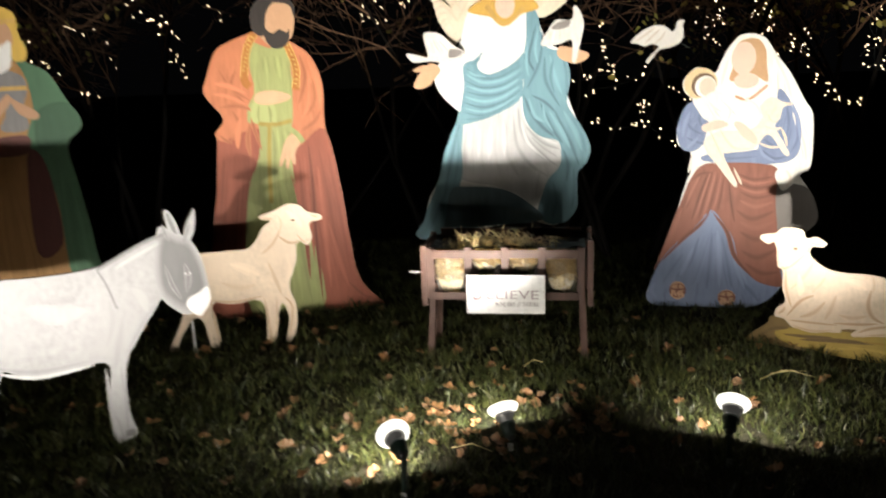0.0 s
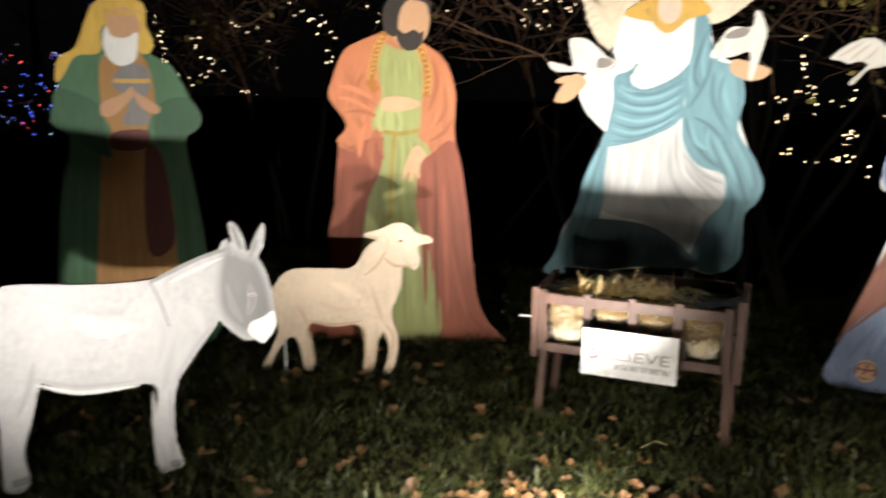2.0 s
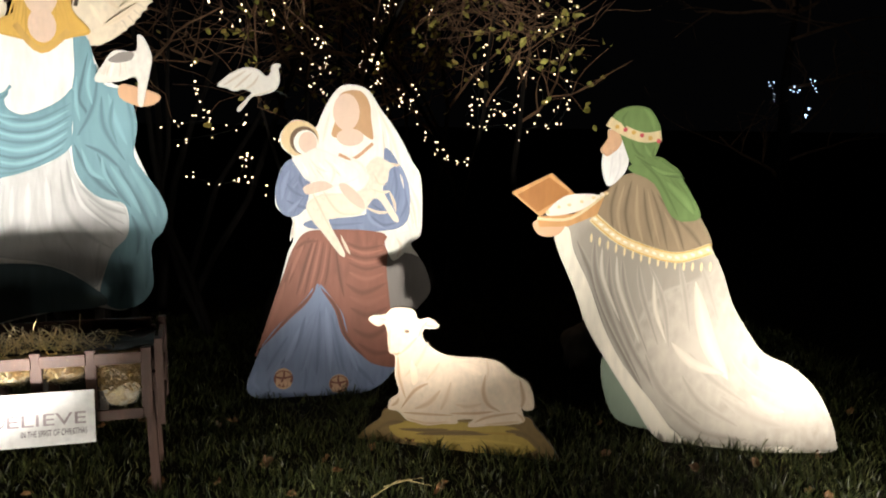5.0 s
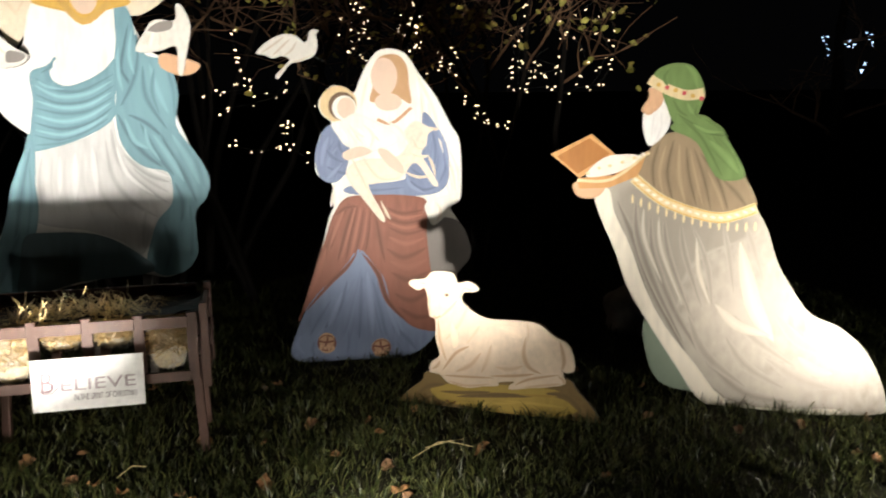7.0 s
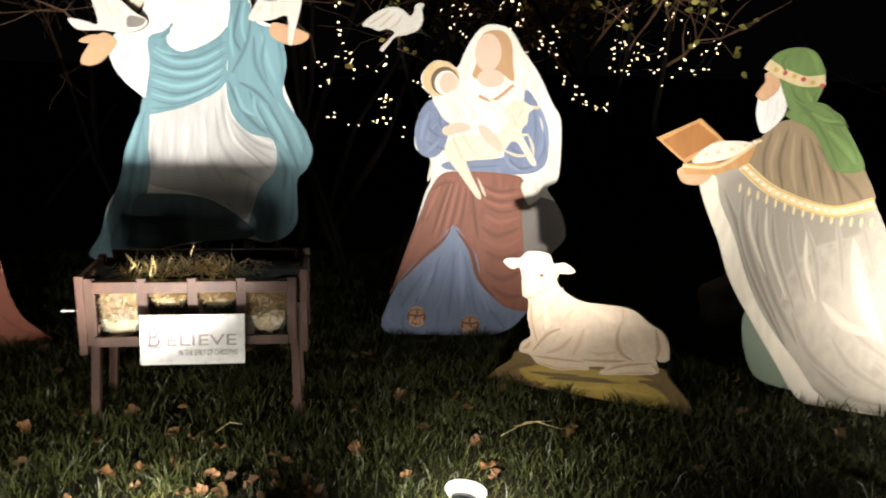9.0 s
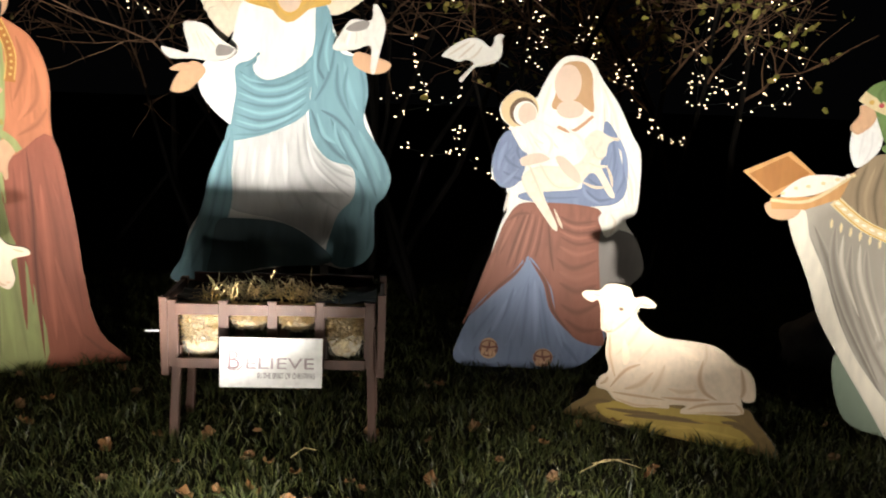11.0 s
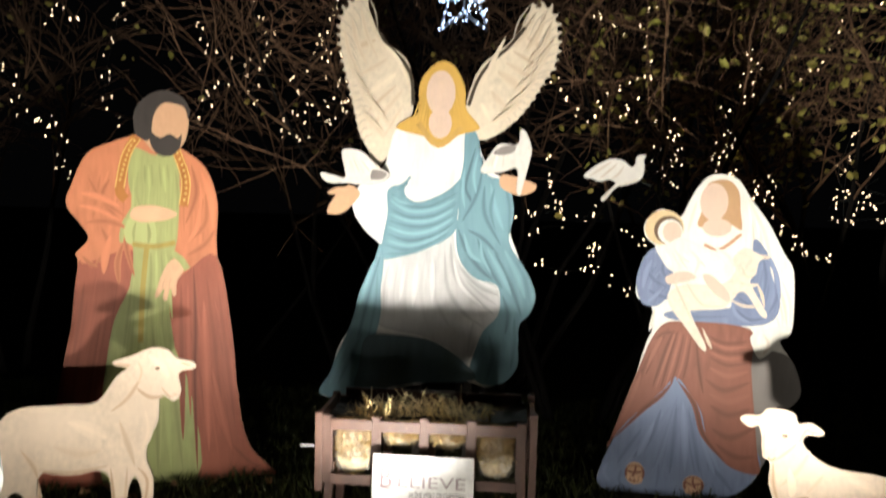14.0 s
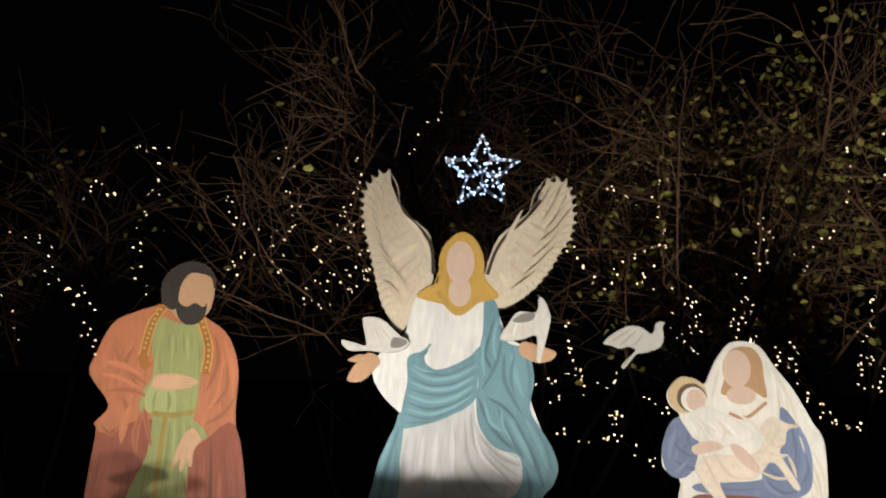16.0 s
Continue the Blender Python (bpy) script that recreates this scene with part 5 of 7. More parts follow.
def donkey_board():
    b = Cutout("donkey_cutout", -1.57, 2.88, 45, "grey and white painted plywood donkey cutout standing on the grass")
    b.board([(-0.68, 0.66), (-0.64, 0.75), (-0.58, 0.82), (-0.50, 0.83), (-0.29, 0.81), (-0.07, 0.81), (0.06, 0.86), (0.19, 0.91), (0.24, 0.91), (0.23, 1.00), (0.25, 1.01), (0.28, 0.96), (0.30, 0.89), (0.32, 0.93), (0.36, 1.00), (0.37, 0.98), (0.36, 0.91), (0.34, 0.85), (0.37, 0.77), (0.39, 0.66), (0.40, 0.58), (0.37, 0.53), (0.34, 0.51), (0.28, 0.56), (0.21, 0.64), (0.14, 0.57), (0.05, 0.45), (0.01, 0.39), (-0.01, 0.29), (-0.01, 0.14), (0.01, 0.04), (-0.04, 0.02), (-0.08, 0.03), (-0.08, 0.25), (-0.08, 0.39), (-0.25, 0.39), (-0.40, 0.43), (-0.47, 0.45), (-0.51, 0.32), (-0.55, 0.19), (-0.54, 0.08), (-0.57, 0.03), (-0.62, 0.04), (-0.63, 0.09), (-0.62, 0.29), (-0.63, 0.40), (-0.66, 0.50), (-0.68, 0.56)], "donkey")
    b.board([(-0.71, 0.63), (-0.68, 0.63), (-0.66, 0.52), (-0.68, 0.26), (-0.71, 0.23), (-0.72, 0.26), (-0.70, 0.48)], "donkey")
    b.shade([(0.214, 0.909), (0.27, 0.878), (0.324, 0.851), (0.361, 0.772), (0.379, 0.665), (0.376, 0.589), (0.289, 0.556), (0.229, 0.598), (0.188, 0.661), (0.181, 0.776)], "donkey", 0.5, 10, 0.035)
    b.paint([(0.39, 0.64), (0.40, 0.58), (0.37, 0.53), (0.34, 0.51), (0.29, 0.56), (0.30, 0.60), (0.35, 0.62)], "donkey_white")
    b.paint([(0.24, 0.99), (0.25, 1.00), (0.27, 0.94), (0.28, 0.90), (0.26, 0.92)], "donkey_grey")
    b.stroke([(0.23, 0.91), (0.12, 0.88), (0.00, 0.83), (-0.07, 0.80)], 0.015, "donkey_grey")
    b.stroke([(-0.07, 0.80), (-0.04, 0.73), (-0.01, 0.62)], 0.008, "donkey_grey")
    for line, width, k in (
            ([(0.001, 0.793), (0.087, 0.83), (0.205, 0.876)], 0.019, 1.3),
            ([(-0.495, 0.451), (-0.347, 0.398), (-0.127, 0.394)], 0.021, 1.4),
            ([(-0.493, 0.473), (-0.345, 0.421), (-0.126, 0.417)], 0.030, 0.8),
            ([(-0.087, 0.37), (-0.088, 0.205), (-0.088, 0.036)], 0.017, 0.7),
            ([(-0.025, 0.361), (-0.023, 0.194), (-0.031, 0.05)], 0.019, 0.72),
            ([(0.008, 0.566), (-0.018, 0.477), (-0.046, 0.364)], 0.043, 0.86),
            ([(0.16, 0.618), (0.091, 0.533), (-0.001, 0.404)], 0.026, 0.75),
            ([(-0.038, 0.662), (-0.033, 0.571), (-0.071, 0.46)], 0.039, 0.88),
            ([(-0.487, 0.538), (-0.515, 0.432), (-0.562, 0.328)], 0.030, 0.76),
            ([(-0.08, 0.156), (-0.062, 0.104), (-0.055, 0.042)], 0.026, 0.8),
            ([(0.22, 0.954), (0.228, 0.908), (0.242, 0.873)], 0.017, 0.48),
            ([(0.341, 0.946), (0.322, 0.901), (0.298, 0.853)], 0.017, 0.48),
            ([(0.298, 0.766), (0.308, 0.695), (0.292, 0.627)], 0.030, 0.44),
            ([(0.211, 0.774), (0.233, 0.679), (0.269, 0.601)], 0.021, 0.44),
            ([(0.058, 0.697), (0.097, 0.647), (0.115, 0.576)], 0.047, 1.06),
            ([(-0.361, 0.697), (-0.25, 0.641), (-0.131, 0.638)], 0.086, 1.06),
    ):
        b.soft(line, width, "donkey", k)
    b.stroke([(-0.54, 0.08), (-0.60, 0.07)], 0.03, "donkey_grey")
    b.stroke([(-0.04, 0.05), (0.0, 0.05)], 0.03, "donkey_grey")
    b.oval(0.309, 0.716, 0.014, 0.007, "donkey_white")
    b.oval(0.309, 0.716, 0.007, 0.006, "dark_hair")
    return b.done()


def lamb_board():
    b = Cutout("lamb_cutout", -1.65, 4.1, 18, "cream painted plywood lamb cutout standing on the grass")
    b.board([(-0.29, 0.38), (-0.24, 0.50), (-0.15, 0.57), (0.04, 0.58), (0.17, 0.59), (0.25, 0.70), (0.30, 0.74), (0.25, 0.75), (0.24, 0.77), (0.33, 0.80), (0.40, 0.83), (0.47, 0.82), (0.51, 0.78), (0.58, 0.76), (0.59, 0.73), (0.52, 0.71), (0.53, 0.63), (0.50, 0.58), (0.44, 0.61), (0.43, 0.49), (0.39, 0.40), (0.38, 0.32), (0.41, 0.22), (0.40, 0.08), (0.36, -0.00), (0.33, 0.00), (0.36, 0.14), (0.33, 0.24), (0.29, 0.14), (0.26, -0.01), (0.22, -0.02), (0.23, 0.14), (0.21, 0.26), (0.09, 0.28), (-0.05, 0.28), (-0.08, 0.19), (-0.05, 0.01), (-0.10, 0.01), (-0.13, 0.16), (-0.18, 0.19), (-0.26, 0.09), (-0.30, -0.01), (-0.34, 0.01), (-0.27, 0.15), (-0.24, 0.25)], "lamb")
    for line, width, k in (
            ([(0.369, 0.716), (0.302, 0.604), (0.228, 0.542)], 0.025, 0.72),
            ([(0.334, 0.649), (0.393, 0.604), (0.457, 0.604)], 0.023, 0.62),
            ([(0.264, 0.502), (0.299, 0.393), (0.331, 0.289)], 0.035, 0.8),
            ([(-0.076, 0.291), (0.066, 0.272), (0.217, 0.296)], 0.025, 0.68),
            ([(-0.144, 0.385), (-0.095, 0.312), (-0.073, 0.25)], 0.030, 0.74),
            ([(0.227, 0.285), (0.24, 0.147), (0.243, 0.002)], 0.018, 0.66),
            ([(0.298, 0.284), (0.289, 0.146), (0.273, 0.021)], 0.020, 0.78),
            ([(0.34, 0.283), (0.385, 0.205), (0.348, 0.01)], 0.020, 0.64),
            ([(0.239, 0.12), (0.246, 0.058), (0.247, -0.006)], 0.035, 0.75),
            ([(-0.073, 0.237), (-0.062, 0.128), (-0.045, 0.032)], 0.023, 0.72),
            ([(0.243, 0.762), (0.287, 0.752), (0.316, 0.752)], 0.020, 0.7),
            ([(0.525, 0.76), (0.552, 0.75), (0.572, 0.744)], 0.018, 0.7),
            ([(0.443, 0.65), (0.472, 0.609), (0.497, 0.599)], 0.015, 0.7),
            ([(0.345, 0.768), (0.359, 0.721), (0.344, 0.668)], 0.020, 0.84),
            ([(0.389, 0.795), (0.443, 0.743), (0.475, 0.69)], 0.040, 1.12),
            ([(0.375, 0.542), (0.387, 0.447), (0.361, 0.365)], 0.045, 1.1),
            ([(0.047, 0.503), (0.142, 0.462), (0.214, 0.421)], 0.066, 1.1),
            ([(-0.015, 0.397), (0.092, 0.355), (0.189, 0.368)], 0.050, 0.88),
    ):
        b.soft(line, width, "lamb", k)
    b.oval(0.428, 0.735, 0.011, 0.007, "skin_shadow")
    b.oval(0.502, 0.612, 0.010, 0.006, "lamb_line")
    return b.done()


def sitting_lamb():
    b = Cutout("lamb_cutout", 1.7, 4.13, -29, "cream painted plywood lamb cutout lying on a painted brown mound")
    b.board([(-0.44, -0.02), (-0.40, 0.05), (-0.32, 0.12), (-0.29, 0.17), (-0.11, 0.19), (0.05, 0.19), (0.36, 0.20), (0.42, 0.15), (0.51, 0.05), (0.54, -0.02), (0.54, -0.07), (0.34, -0.06), (0.02, -0.05), (-0.32, -0.05)], "mound")
    b.folds([(-0.38, 0.02), (-0.28, 0.15)], [(0.44, -0.02), (0.40, 0.16)], 16, 0.012, "mound", 0.03)
    b.paint([(-0.27, 0.09), (-0.11, 0.13), (0.11, 0.14), (0.32, 0.14), (0.41, 0.09), (0.41, 0.03), (0.18, 0.00), (-0.07, 0.01), (-0.23, 0.03)], "ochre")
    b.board([(-0.38, 0.60), (-0.36, 0.62), (-0.30, 0.63), (-0.27, 0.66), (-0.22, 0.67), (-0.16, 0.66), (-0.14, 0.62), (-0.09, 0.63), (-0.04, 0.60), (-0.06, 0.58), (-0.12, 0.57), (-0.10, 0.51), (0.00, 0.46), (0.15, 0.46), (0.24, 0.45), (0.31, 0.40), (0.37, 0.37), (0.40, 0.32), (0.41, 0.25), (0.39, 0.23), (0.36, 0.23), (0.35, 0.25), (0.36, 0.17), (0.26, 0.15), (0.12, 0.12), (0.11, 0.14), (0.13, 0.16), (0.06, 0.15), (0.05, 0.13), (-0.07, 0.12), (-0.18, 0.12), (-0.23, 0.16), (-0.28, 0.17), (-0.27, 0.22), (-0.23, 0.26), (-0.25, 0.34), (-0.25, 0.43), (-0.28, 0.45), (-0.28, 0.50), (-0.30, 0.58), (-0.33, 0.57), (-0.36, 0.58)], "lamb")
    for line, width, k in (
            ([(-0.236, 0.437), (-0.228, 0.331), (-0.195, 0.228)], 0.025, 0.66),
            ([(-0.091, 0.513), (-0.134, 0.42), (-0.203, 0.334)], 0.041, 0.84),
            ([(-0.085, 0.315), (-0.152, 0.273), (-0.216, 0.18)], 0.023, 0.56),
            ([(-0.209, 0.158), (-0.093, 0.162), (0.037, 0.169)], 0.018, 0.6),
            ([(-0.027, 0.289), (-0.081, 0.22), (-0.149, 0.183)], 0.036, 0.7),
            ([(0.022, 0.334), (-0.001, 0.248), (-0.026, 0.188)], 0.041, 0.82),
            ([(0.015, 0.177), (0.135, 0.19), (0.226, 0.208)], 0.020, 0.55),
            ([(0.185, 0.392), (0.174, 0.303), (0.198, 0.24), (0.256, 0.212)], 0.030, 0.62),
            ([(0.134, 0.143), (0.206, 0.181), (0.344, 0.216)], 0.018, 0.6),
            ([(0.339, 0.378), (0.36, 0.289), (0.352, 0.239)], 0.025, 0.66),
            ([(0.334, 0.209), (0.36, 0.191), (0.362, 0.169)], 0.020, 0.68),
            ([(-0.266, 0.184), (-0.239, 0.205), (-0.228, 0.232)], 0.020, 0.62),
            ([(-0.186, 0.132), (-0.092, 0.117), (0.017, 0.137)], 0.020, 0.74),
            ([(0.177, 0.138), (0.28, 0.158), (0.351, 0.173)], 0.020, 0.74),
            ([(-0.034, 0.423), (-0.06, 0.379), (-0.098, 0.325)], 0.025, 0.86),
            ([(0.182, 0.461), (0.195, 0.409), (0.187, 0.354)], 0.023, 0.85),
            ([(-0.143, 0.535), (-0.18, 0.49), (-0.233, 0.437)], 0.020, 0.76),
            ([(-0.095, 0.615), (-0.12, 0.578), (-0.138, 0.535)], 0.020, 0.74),
            ([(-0.275, 0.576), (-0.279, 0.507), (-0.272, 0.444)], 0.015, 0.78),
            ([(-0.261, 0.453), (-0.244, 0.441), (-0.223, 0.457)], 0.013, 0.5),
            ([(-0.121, 0.597), (-0.08, 0.59), (-0.054, 0.595)], 0.018, 0.7),
            ([(-0.34, 0.611), (-0.303, 0.606), (-0.292, 0.607)], 0.015, 0.78),
            ([(0.244, 0.361), (0.285, 0.312), (0.275, 0.256)], 0.051, 1.12),
            ([(0.059, 0.42), (0.125, 0.401), (0.165, 0.379)], 0.051, 1.1),
            ([(-0.17, 0.422), (-0.154, 0.34), (-0.158, 0.298)], 0.036, 1.12),
            ([(0.04, 0.225), (0.107, 0.22), (0.172, 0.242)], 0.041, 0.82),
    ):
        b.soft(line, width, "lamb", k)
    for line, width, k in (
            ([(-0.371, 0.025), (-0.287, 0.095), (-0.203, 0.113)], 0.030, 0.55),
            ([(-0.145, 0.057), (0.046, 0.085), (0.231, 0.098)], 0.025, 0.6),
            ([(0.282, 0.119), (0.386, 0.107), (0.467, 0.022)], 0.036, 0.6),
            ([(-0.284, -0.051), (-0.086, -0.044), (0.132, -0.045)], 0.036, 0.5),
            ([(0.185, -0.036), (0.342, -0.034), (0.47, -0.025)], 0.030, 0.5),
            ([(-0.23, 0.074), (-0.091, 0.082), (0.018, 0.098)], 0.020, 0.7),
    ):
        b.soft(line, width, "mound", 0.4 + 0.6 * k)
    for line, width, k in (
            ([(-0.2, 0.02), (-0.034, 0.033), (0.154, 0.056)], 0.020, 1.35),
            ([(-0.088, -0.009), (0.13, 0.001), (0.288, 0.008)], 0.020, 0.6),
            ([(0.074, 0.061), (0.233, 0.062), (0.363, 0.059)], 0.018, 1.35),
            ([(-0.199, -0.015), (-0.087, -0.015), (0.022, 0.002)], 0.018, 0.55),
            ([(0.209, 0.019), (0.314, 0.012), (0.39, 0.03)], 0.020, 1.25),
            ([(0.152, 0.1), (0.257, 0.104), (0.334, 0.11)], 0.015, 0.6),
    ):
        b.soft(line, width, "ochre", 0.45 + 0.55 * k)

    b.oval(-0.193, 0.557, 0.011, 0.008, "skin_shadow")
    return b.done()


angel()
dove_board()
ldove_board()
rdove_board()
mother()
man()
green_king()
kneeling_king()
donkey_board()
lamb_board()
sitting_lamb()


def wire_to(name, points, r, label, parent=None):
    bm = bmesh.new()
    tube(bm, points, r, 5)
    return part(name, bm, "wire", parent, label)


# the wire that carries the free dove
dove_wire = tagged(wire_to("dove_wire", [(1.02, 5.175, 1.66), (1.10, 5.18, 1.62), (1.17, 5.19, 1.50), (1.19, 5.19, 1.20), (1.19, 5.19, -0.02)], 0.003,
                           "thin dark bent wire that carries a dove cutout"), "", "wire")

# ---- manger ----


def straw_blades(bm, centre, size, count, rnd, length=(0.06, 0.16), lift=0.5, wide=0.0022):
    for _ in range(count):
        p = Vector(centre) + Vector([rnd.uniform(-s, s) for s in size])
        d = Vector((rnd.uniform(-1, 1), rnd.uniform(-0.7, 0.7), rnd.uniform(-0.2, lift))).normalized() * rnd.uniform(*length)
        w = Vector((0, 0, 1)).cross(d).normalized() * wide
        k = Vector((rnd.uniform(-0.02, 0.02), 0, rnd.uniform(-0.01, 0.02)))
        a, b, c = p - d / 2, p + k, p + d / 2
        q = [bm.verts.new(v) for v in (a - w, a + w, b + w, c + w * 0.6, c - w * 0.6, b - w)]
        bm.faces.new((q[0], q[1], q[2], q[5]))
        bm.faces.new((q[5], q[2], q[3], q[4]))


def manger():
    rnd = random.Random(4)
    root = thing("manger", pose(0.005, 4.0, 0, 0, 0, 0), "brown stained wooden manger filled with straw in clear plastic", "manger")
    front, back = 0.0, 0.34
    for x in (-0.41, -0.205, -0.005, 0.19, 0.395):
        bm = box(bmesh.new(), x - 0.021, x + 0.021, front - 0.010, front + 0.010, 0.335, 0.622, 0.003)
        part("slat", bm, "stained_wood", root)
    for x in (-0.41, -0.205, -0.005, 0.19, 0.395):
        bm = box(bmesh.new(), x - 0.021, x + 0.021, back, back + 0.02, 0.335, 0.62, 0.003)
        part("slat", bm, "stained_wood", root)
    for x0, x1 in ((-0.389, -0.226), (-0.184, -0.026), (0.016, 0.169), (0.211, 0.374)):
        d = rnd.uniform(-0.004, 0.004)
        bm = box(bmesh.new(), x0 - 0.006, x1 + 0.006, front - 0.024, front - 0.011, 0.566 + d, 0.614 + d, 0.003)
        part("top_rail", bm, "stained_wood", root)
        bm = box(bmesh.new(), x0 - 0.006, x1 + 0.006, front - 0.024, front - 0.011, 0.335, 0.378, 0.003)
        part("bottom_rail", bm, "stained_wood", root)
    bm = box(bmesh.new(), -0.40, 0.40, back - 0.012, back, 0.60, 0.66, 0.003)
    part("back_rail", bm, "stained_wood", root)
    for s in (-1, 1):
        x = s * 0.445
        for y in (front - 0.02, back - 0.02):
            part("end_post", box(bmesh.new(), x - 0.016, x + 0.016, y, y + 0.04, 0.30, 0.635 if s < 0 else 0.66, 0.003), "stained_wood", root)
        for z in (0.32, 0.45, 0.58):
            part("end_rail", box(bmesh.new(), x - 0.010, x + 0.010, front + 0.02, back - 0.02, z, z + 0.05, 0.003), "stained_wood", root)
    for x, y, lean in ((-0.40, front + 0.012, -0.03), (0.40, front + 0.012, 0.015), (-0.40, back - 0.05, -0.03), (0.40, back - 0.05, 0.015)):
        bm = bmesh.new()
        box(bm, x - 0.018, x + 0.018, y, y + 0.036, -0.02, 0.42, 0.003)
        for v in bm.verts:
            v.co.x += lean * (0.42 - v.co.z) / 0.42
        part("leg", bm, "stained_wood", root)
    # liner with straw
    for x0, x1, low in ((-0.387, -0.228, 0.352), (-0.182, -0.028, 0.480), (0.018, 0.167, 0.478), (0.213, 0.372, 0.365)):
        bm = bmesh.new()
        n, c, w = 14, (x0 + x1) / 2, (x1 - x0) / 2
        grid = []
        for j in range(n + 1):
            z = 0.600 + (low - 0.600) * j / n
            row = []
            for i in range(n + 1):
                s = i / n * 2 - 1
                drop = 1 - 0.42 * (j / n) ** 5
                bulge = 0.030 * (1 - s * s) * math.sin(math.pi * min(1, 0.25 + j / n * 0.7))
                wob = 0.008 * noise.noise(Vector((s * 3 + x0 * 9, j * 0.6, 2.0)))
                row.append(bm.verts.new((c + w * s * drop, 0.036 - bulge + wob, z)))
            grid.append(row)
        for j in range(n):
            for i in range(n):
                bm.faces.new((grid[j][i], grid[j + 1][i], grid[j + 1][i + 1], grid[j][i + 1]))
        part("plastic_bag", bm, "clear_plastic", root, "wrinkled clear plastic bag", True)
        bm = bmesh.new()
        rows = []
        top = low + (0.600 - low) * 0.46
        for j in range(13):
            z = top + (low + 0.004 - top) * j / 12
            row = []
            for i in range(17):
                s = i / 16 * 2 - 1
                drop = 0.97 - 0.26 * (j / 12) ** 3
                crease = 0.006 * abs(noise.noise(Vector((s * 5 + x0 * 20, j * 0.45, 7.0))))
                lip = 0.016 * noise.noise(Vector((s * 2.2 + x0 * 8, 3.0, 1.0))) * (1 - j / 12)
                row.append(bm.verts.new((c + w * s * drop, 0.030 - 0.030 * (1 - s * s) * math.sin(math.pi * (0.5 + 0.4 * j / 12)) - crease, z + lip)))
            rows.append(row)
        for j in range(12):
            for i in range(16):
                bm.faces.new((rows[j][i], rows[j + 1][i], rows[j + 1][i + 1], rows[j][i + 1]))
        part("bag_bottom", bm, "cloudy_plastic", root, "creased cloudy plastic bag bottom", True)
        bm = bmesh.new()
        sheet = []
        for j in range(n + 1):
            z = 0.606 + (low + 0.012 - 0.606) * j / n
            sheet.append([bm.verts.new((c + w * (i / n * 2 - 1) * (0.97 - 0.42 * (j / n) ** 5), 0.052 - 0.022 * (1 - (i / n * 2 - 1) ** 2)
                                        + 0.006 * noise.noise(Vector((i * 0.9, j * 0.9, x0 * 7))), z)) for i in range(n + 1)])
        for j in range(n):
            for i in range(n):
                bm.faces.new((sheet[j][i], sheet[j + 1][i], sheet[j + 1][i + 1], sheet[j][i + 1]))
        part("straw_pack", bm, "straw_packed", root, "packed golden straw", True)
        bm = bmesh.new()
        half = (0.6 - low) / 2
        straw_blades(bm, (c, 0.018, 0.605 - half * 0.75), (w * 0.80, 0.008, half * 0.62), 300, rnd, (0.03, 0.09), 0.3, 0.0030)
        tagged(part("straw_fill", bm, "straw", root), kind="stuff")
    bm = bmesh.new()
    straw_blades(bm, (-0.04, 0.15, 0.610), (0.30, 0.12, 0.018), 240, rnd, (0.05, 0.16), 0.4, 0.0026)
    straw_blades(bm, (-0.08, 0.12, 0.640), (0.20, 0.10, 0.025), 150, rnd, (0.05, 0.13), 0.9, 0.0026)
    straw_blades(bm, (0.02, 0.14, 0.670), (0.22, 0.08, 0.010), 14, rnd, (0.08, 0.14), 0.7, 0.0016)
    tagged(part("loose_straw", bm, "straw", root), "loose dry straw")["kind"] = "stuff"
    bm = bmesh.new()
    bmesh.ops.create_grid(bm, x_segments=40, y_segments=16, size=0.5)
    for v in bm.verts:
        e = max(abs(v.co.x) / 0.5, abs(v.co.y) / 0.5)
        v.co = Vector((v.co.x * 0.84, 0.180 + v.co.y * 0.27, 0.588 + 0.018 * e ** 6 + 0.022 * noise.noise(v.co * 9)))
    part("liner", bm, "black_liner", root, "black plastic liner", True)
    bm = bmesh.new()
    tube(bm, [(-0.53, 0.02, 0.480), (-0.45, 0.0, 0.487)], 0.005, 5)
    tube(bm, [(-0.45, 0.0, 0.487), (-0.43, 0.02, 0.51)], 0.004, 5)
    part("tie", bm, "white_plastic", root, "white plastic tie end")
    return root


manger()


def letters(body, size, mat, parent, x, z, squeeze=1.0):
    cu = bpy.data.curves.new("letters", "FONT")
    cu.body, cu.size, cu.extrude, cu.align_x = body, size, 0.0006, "LEFT"
    tmp = bpy.data.objects.new("letters", cu)
    scene.collection.objects.link(tmp)
    bpy.context.view_layer.update()
    me = bpy.data.meshes.new_from_object(tmp.evaluated_get(bpy.context.evaluated_depsgraph_get()))
    bpy.data.objects.remove(tmp)
    me.materials.clear()
    me.materials.append(MATS[mat])
    ob = new("lettering", me)
    ob.parent = parent
    ob.matrix_local = pose(x, -0.0052, z, 90, 0, 0) @ Matrix.Diagonal((squeeze, 1, 1, 1))
    return ob


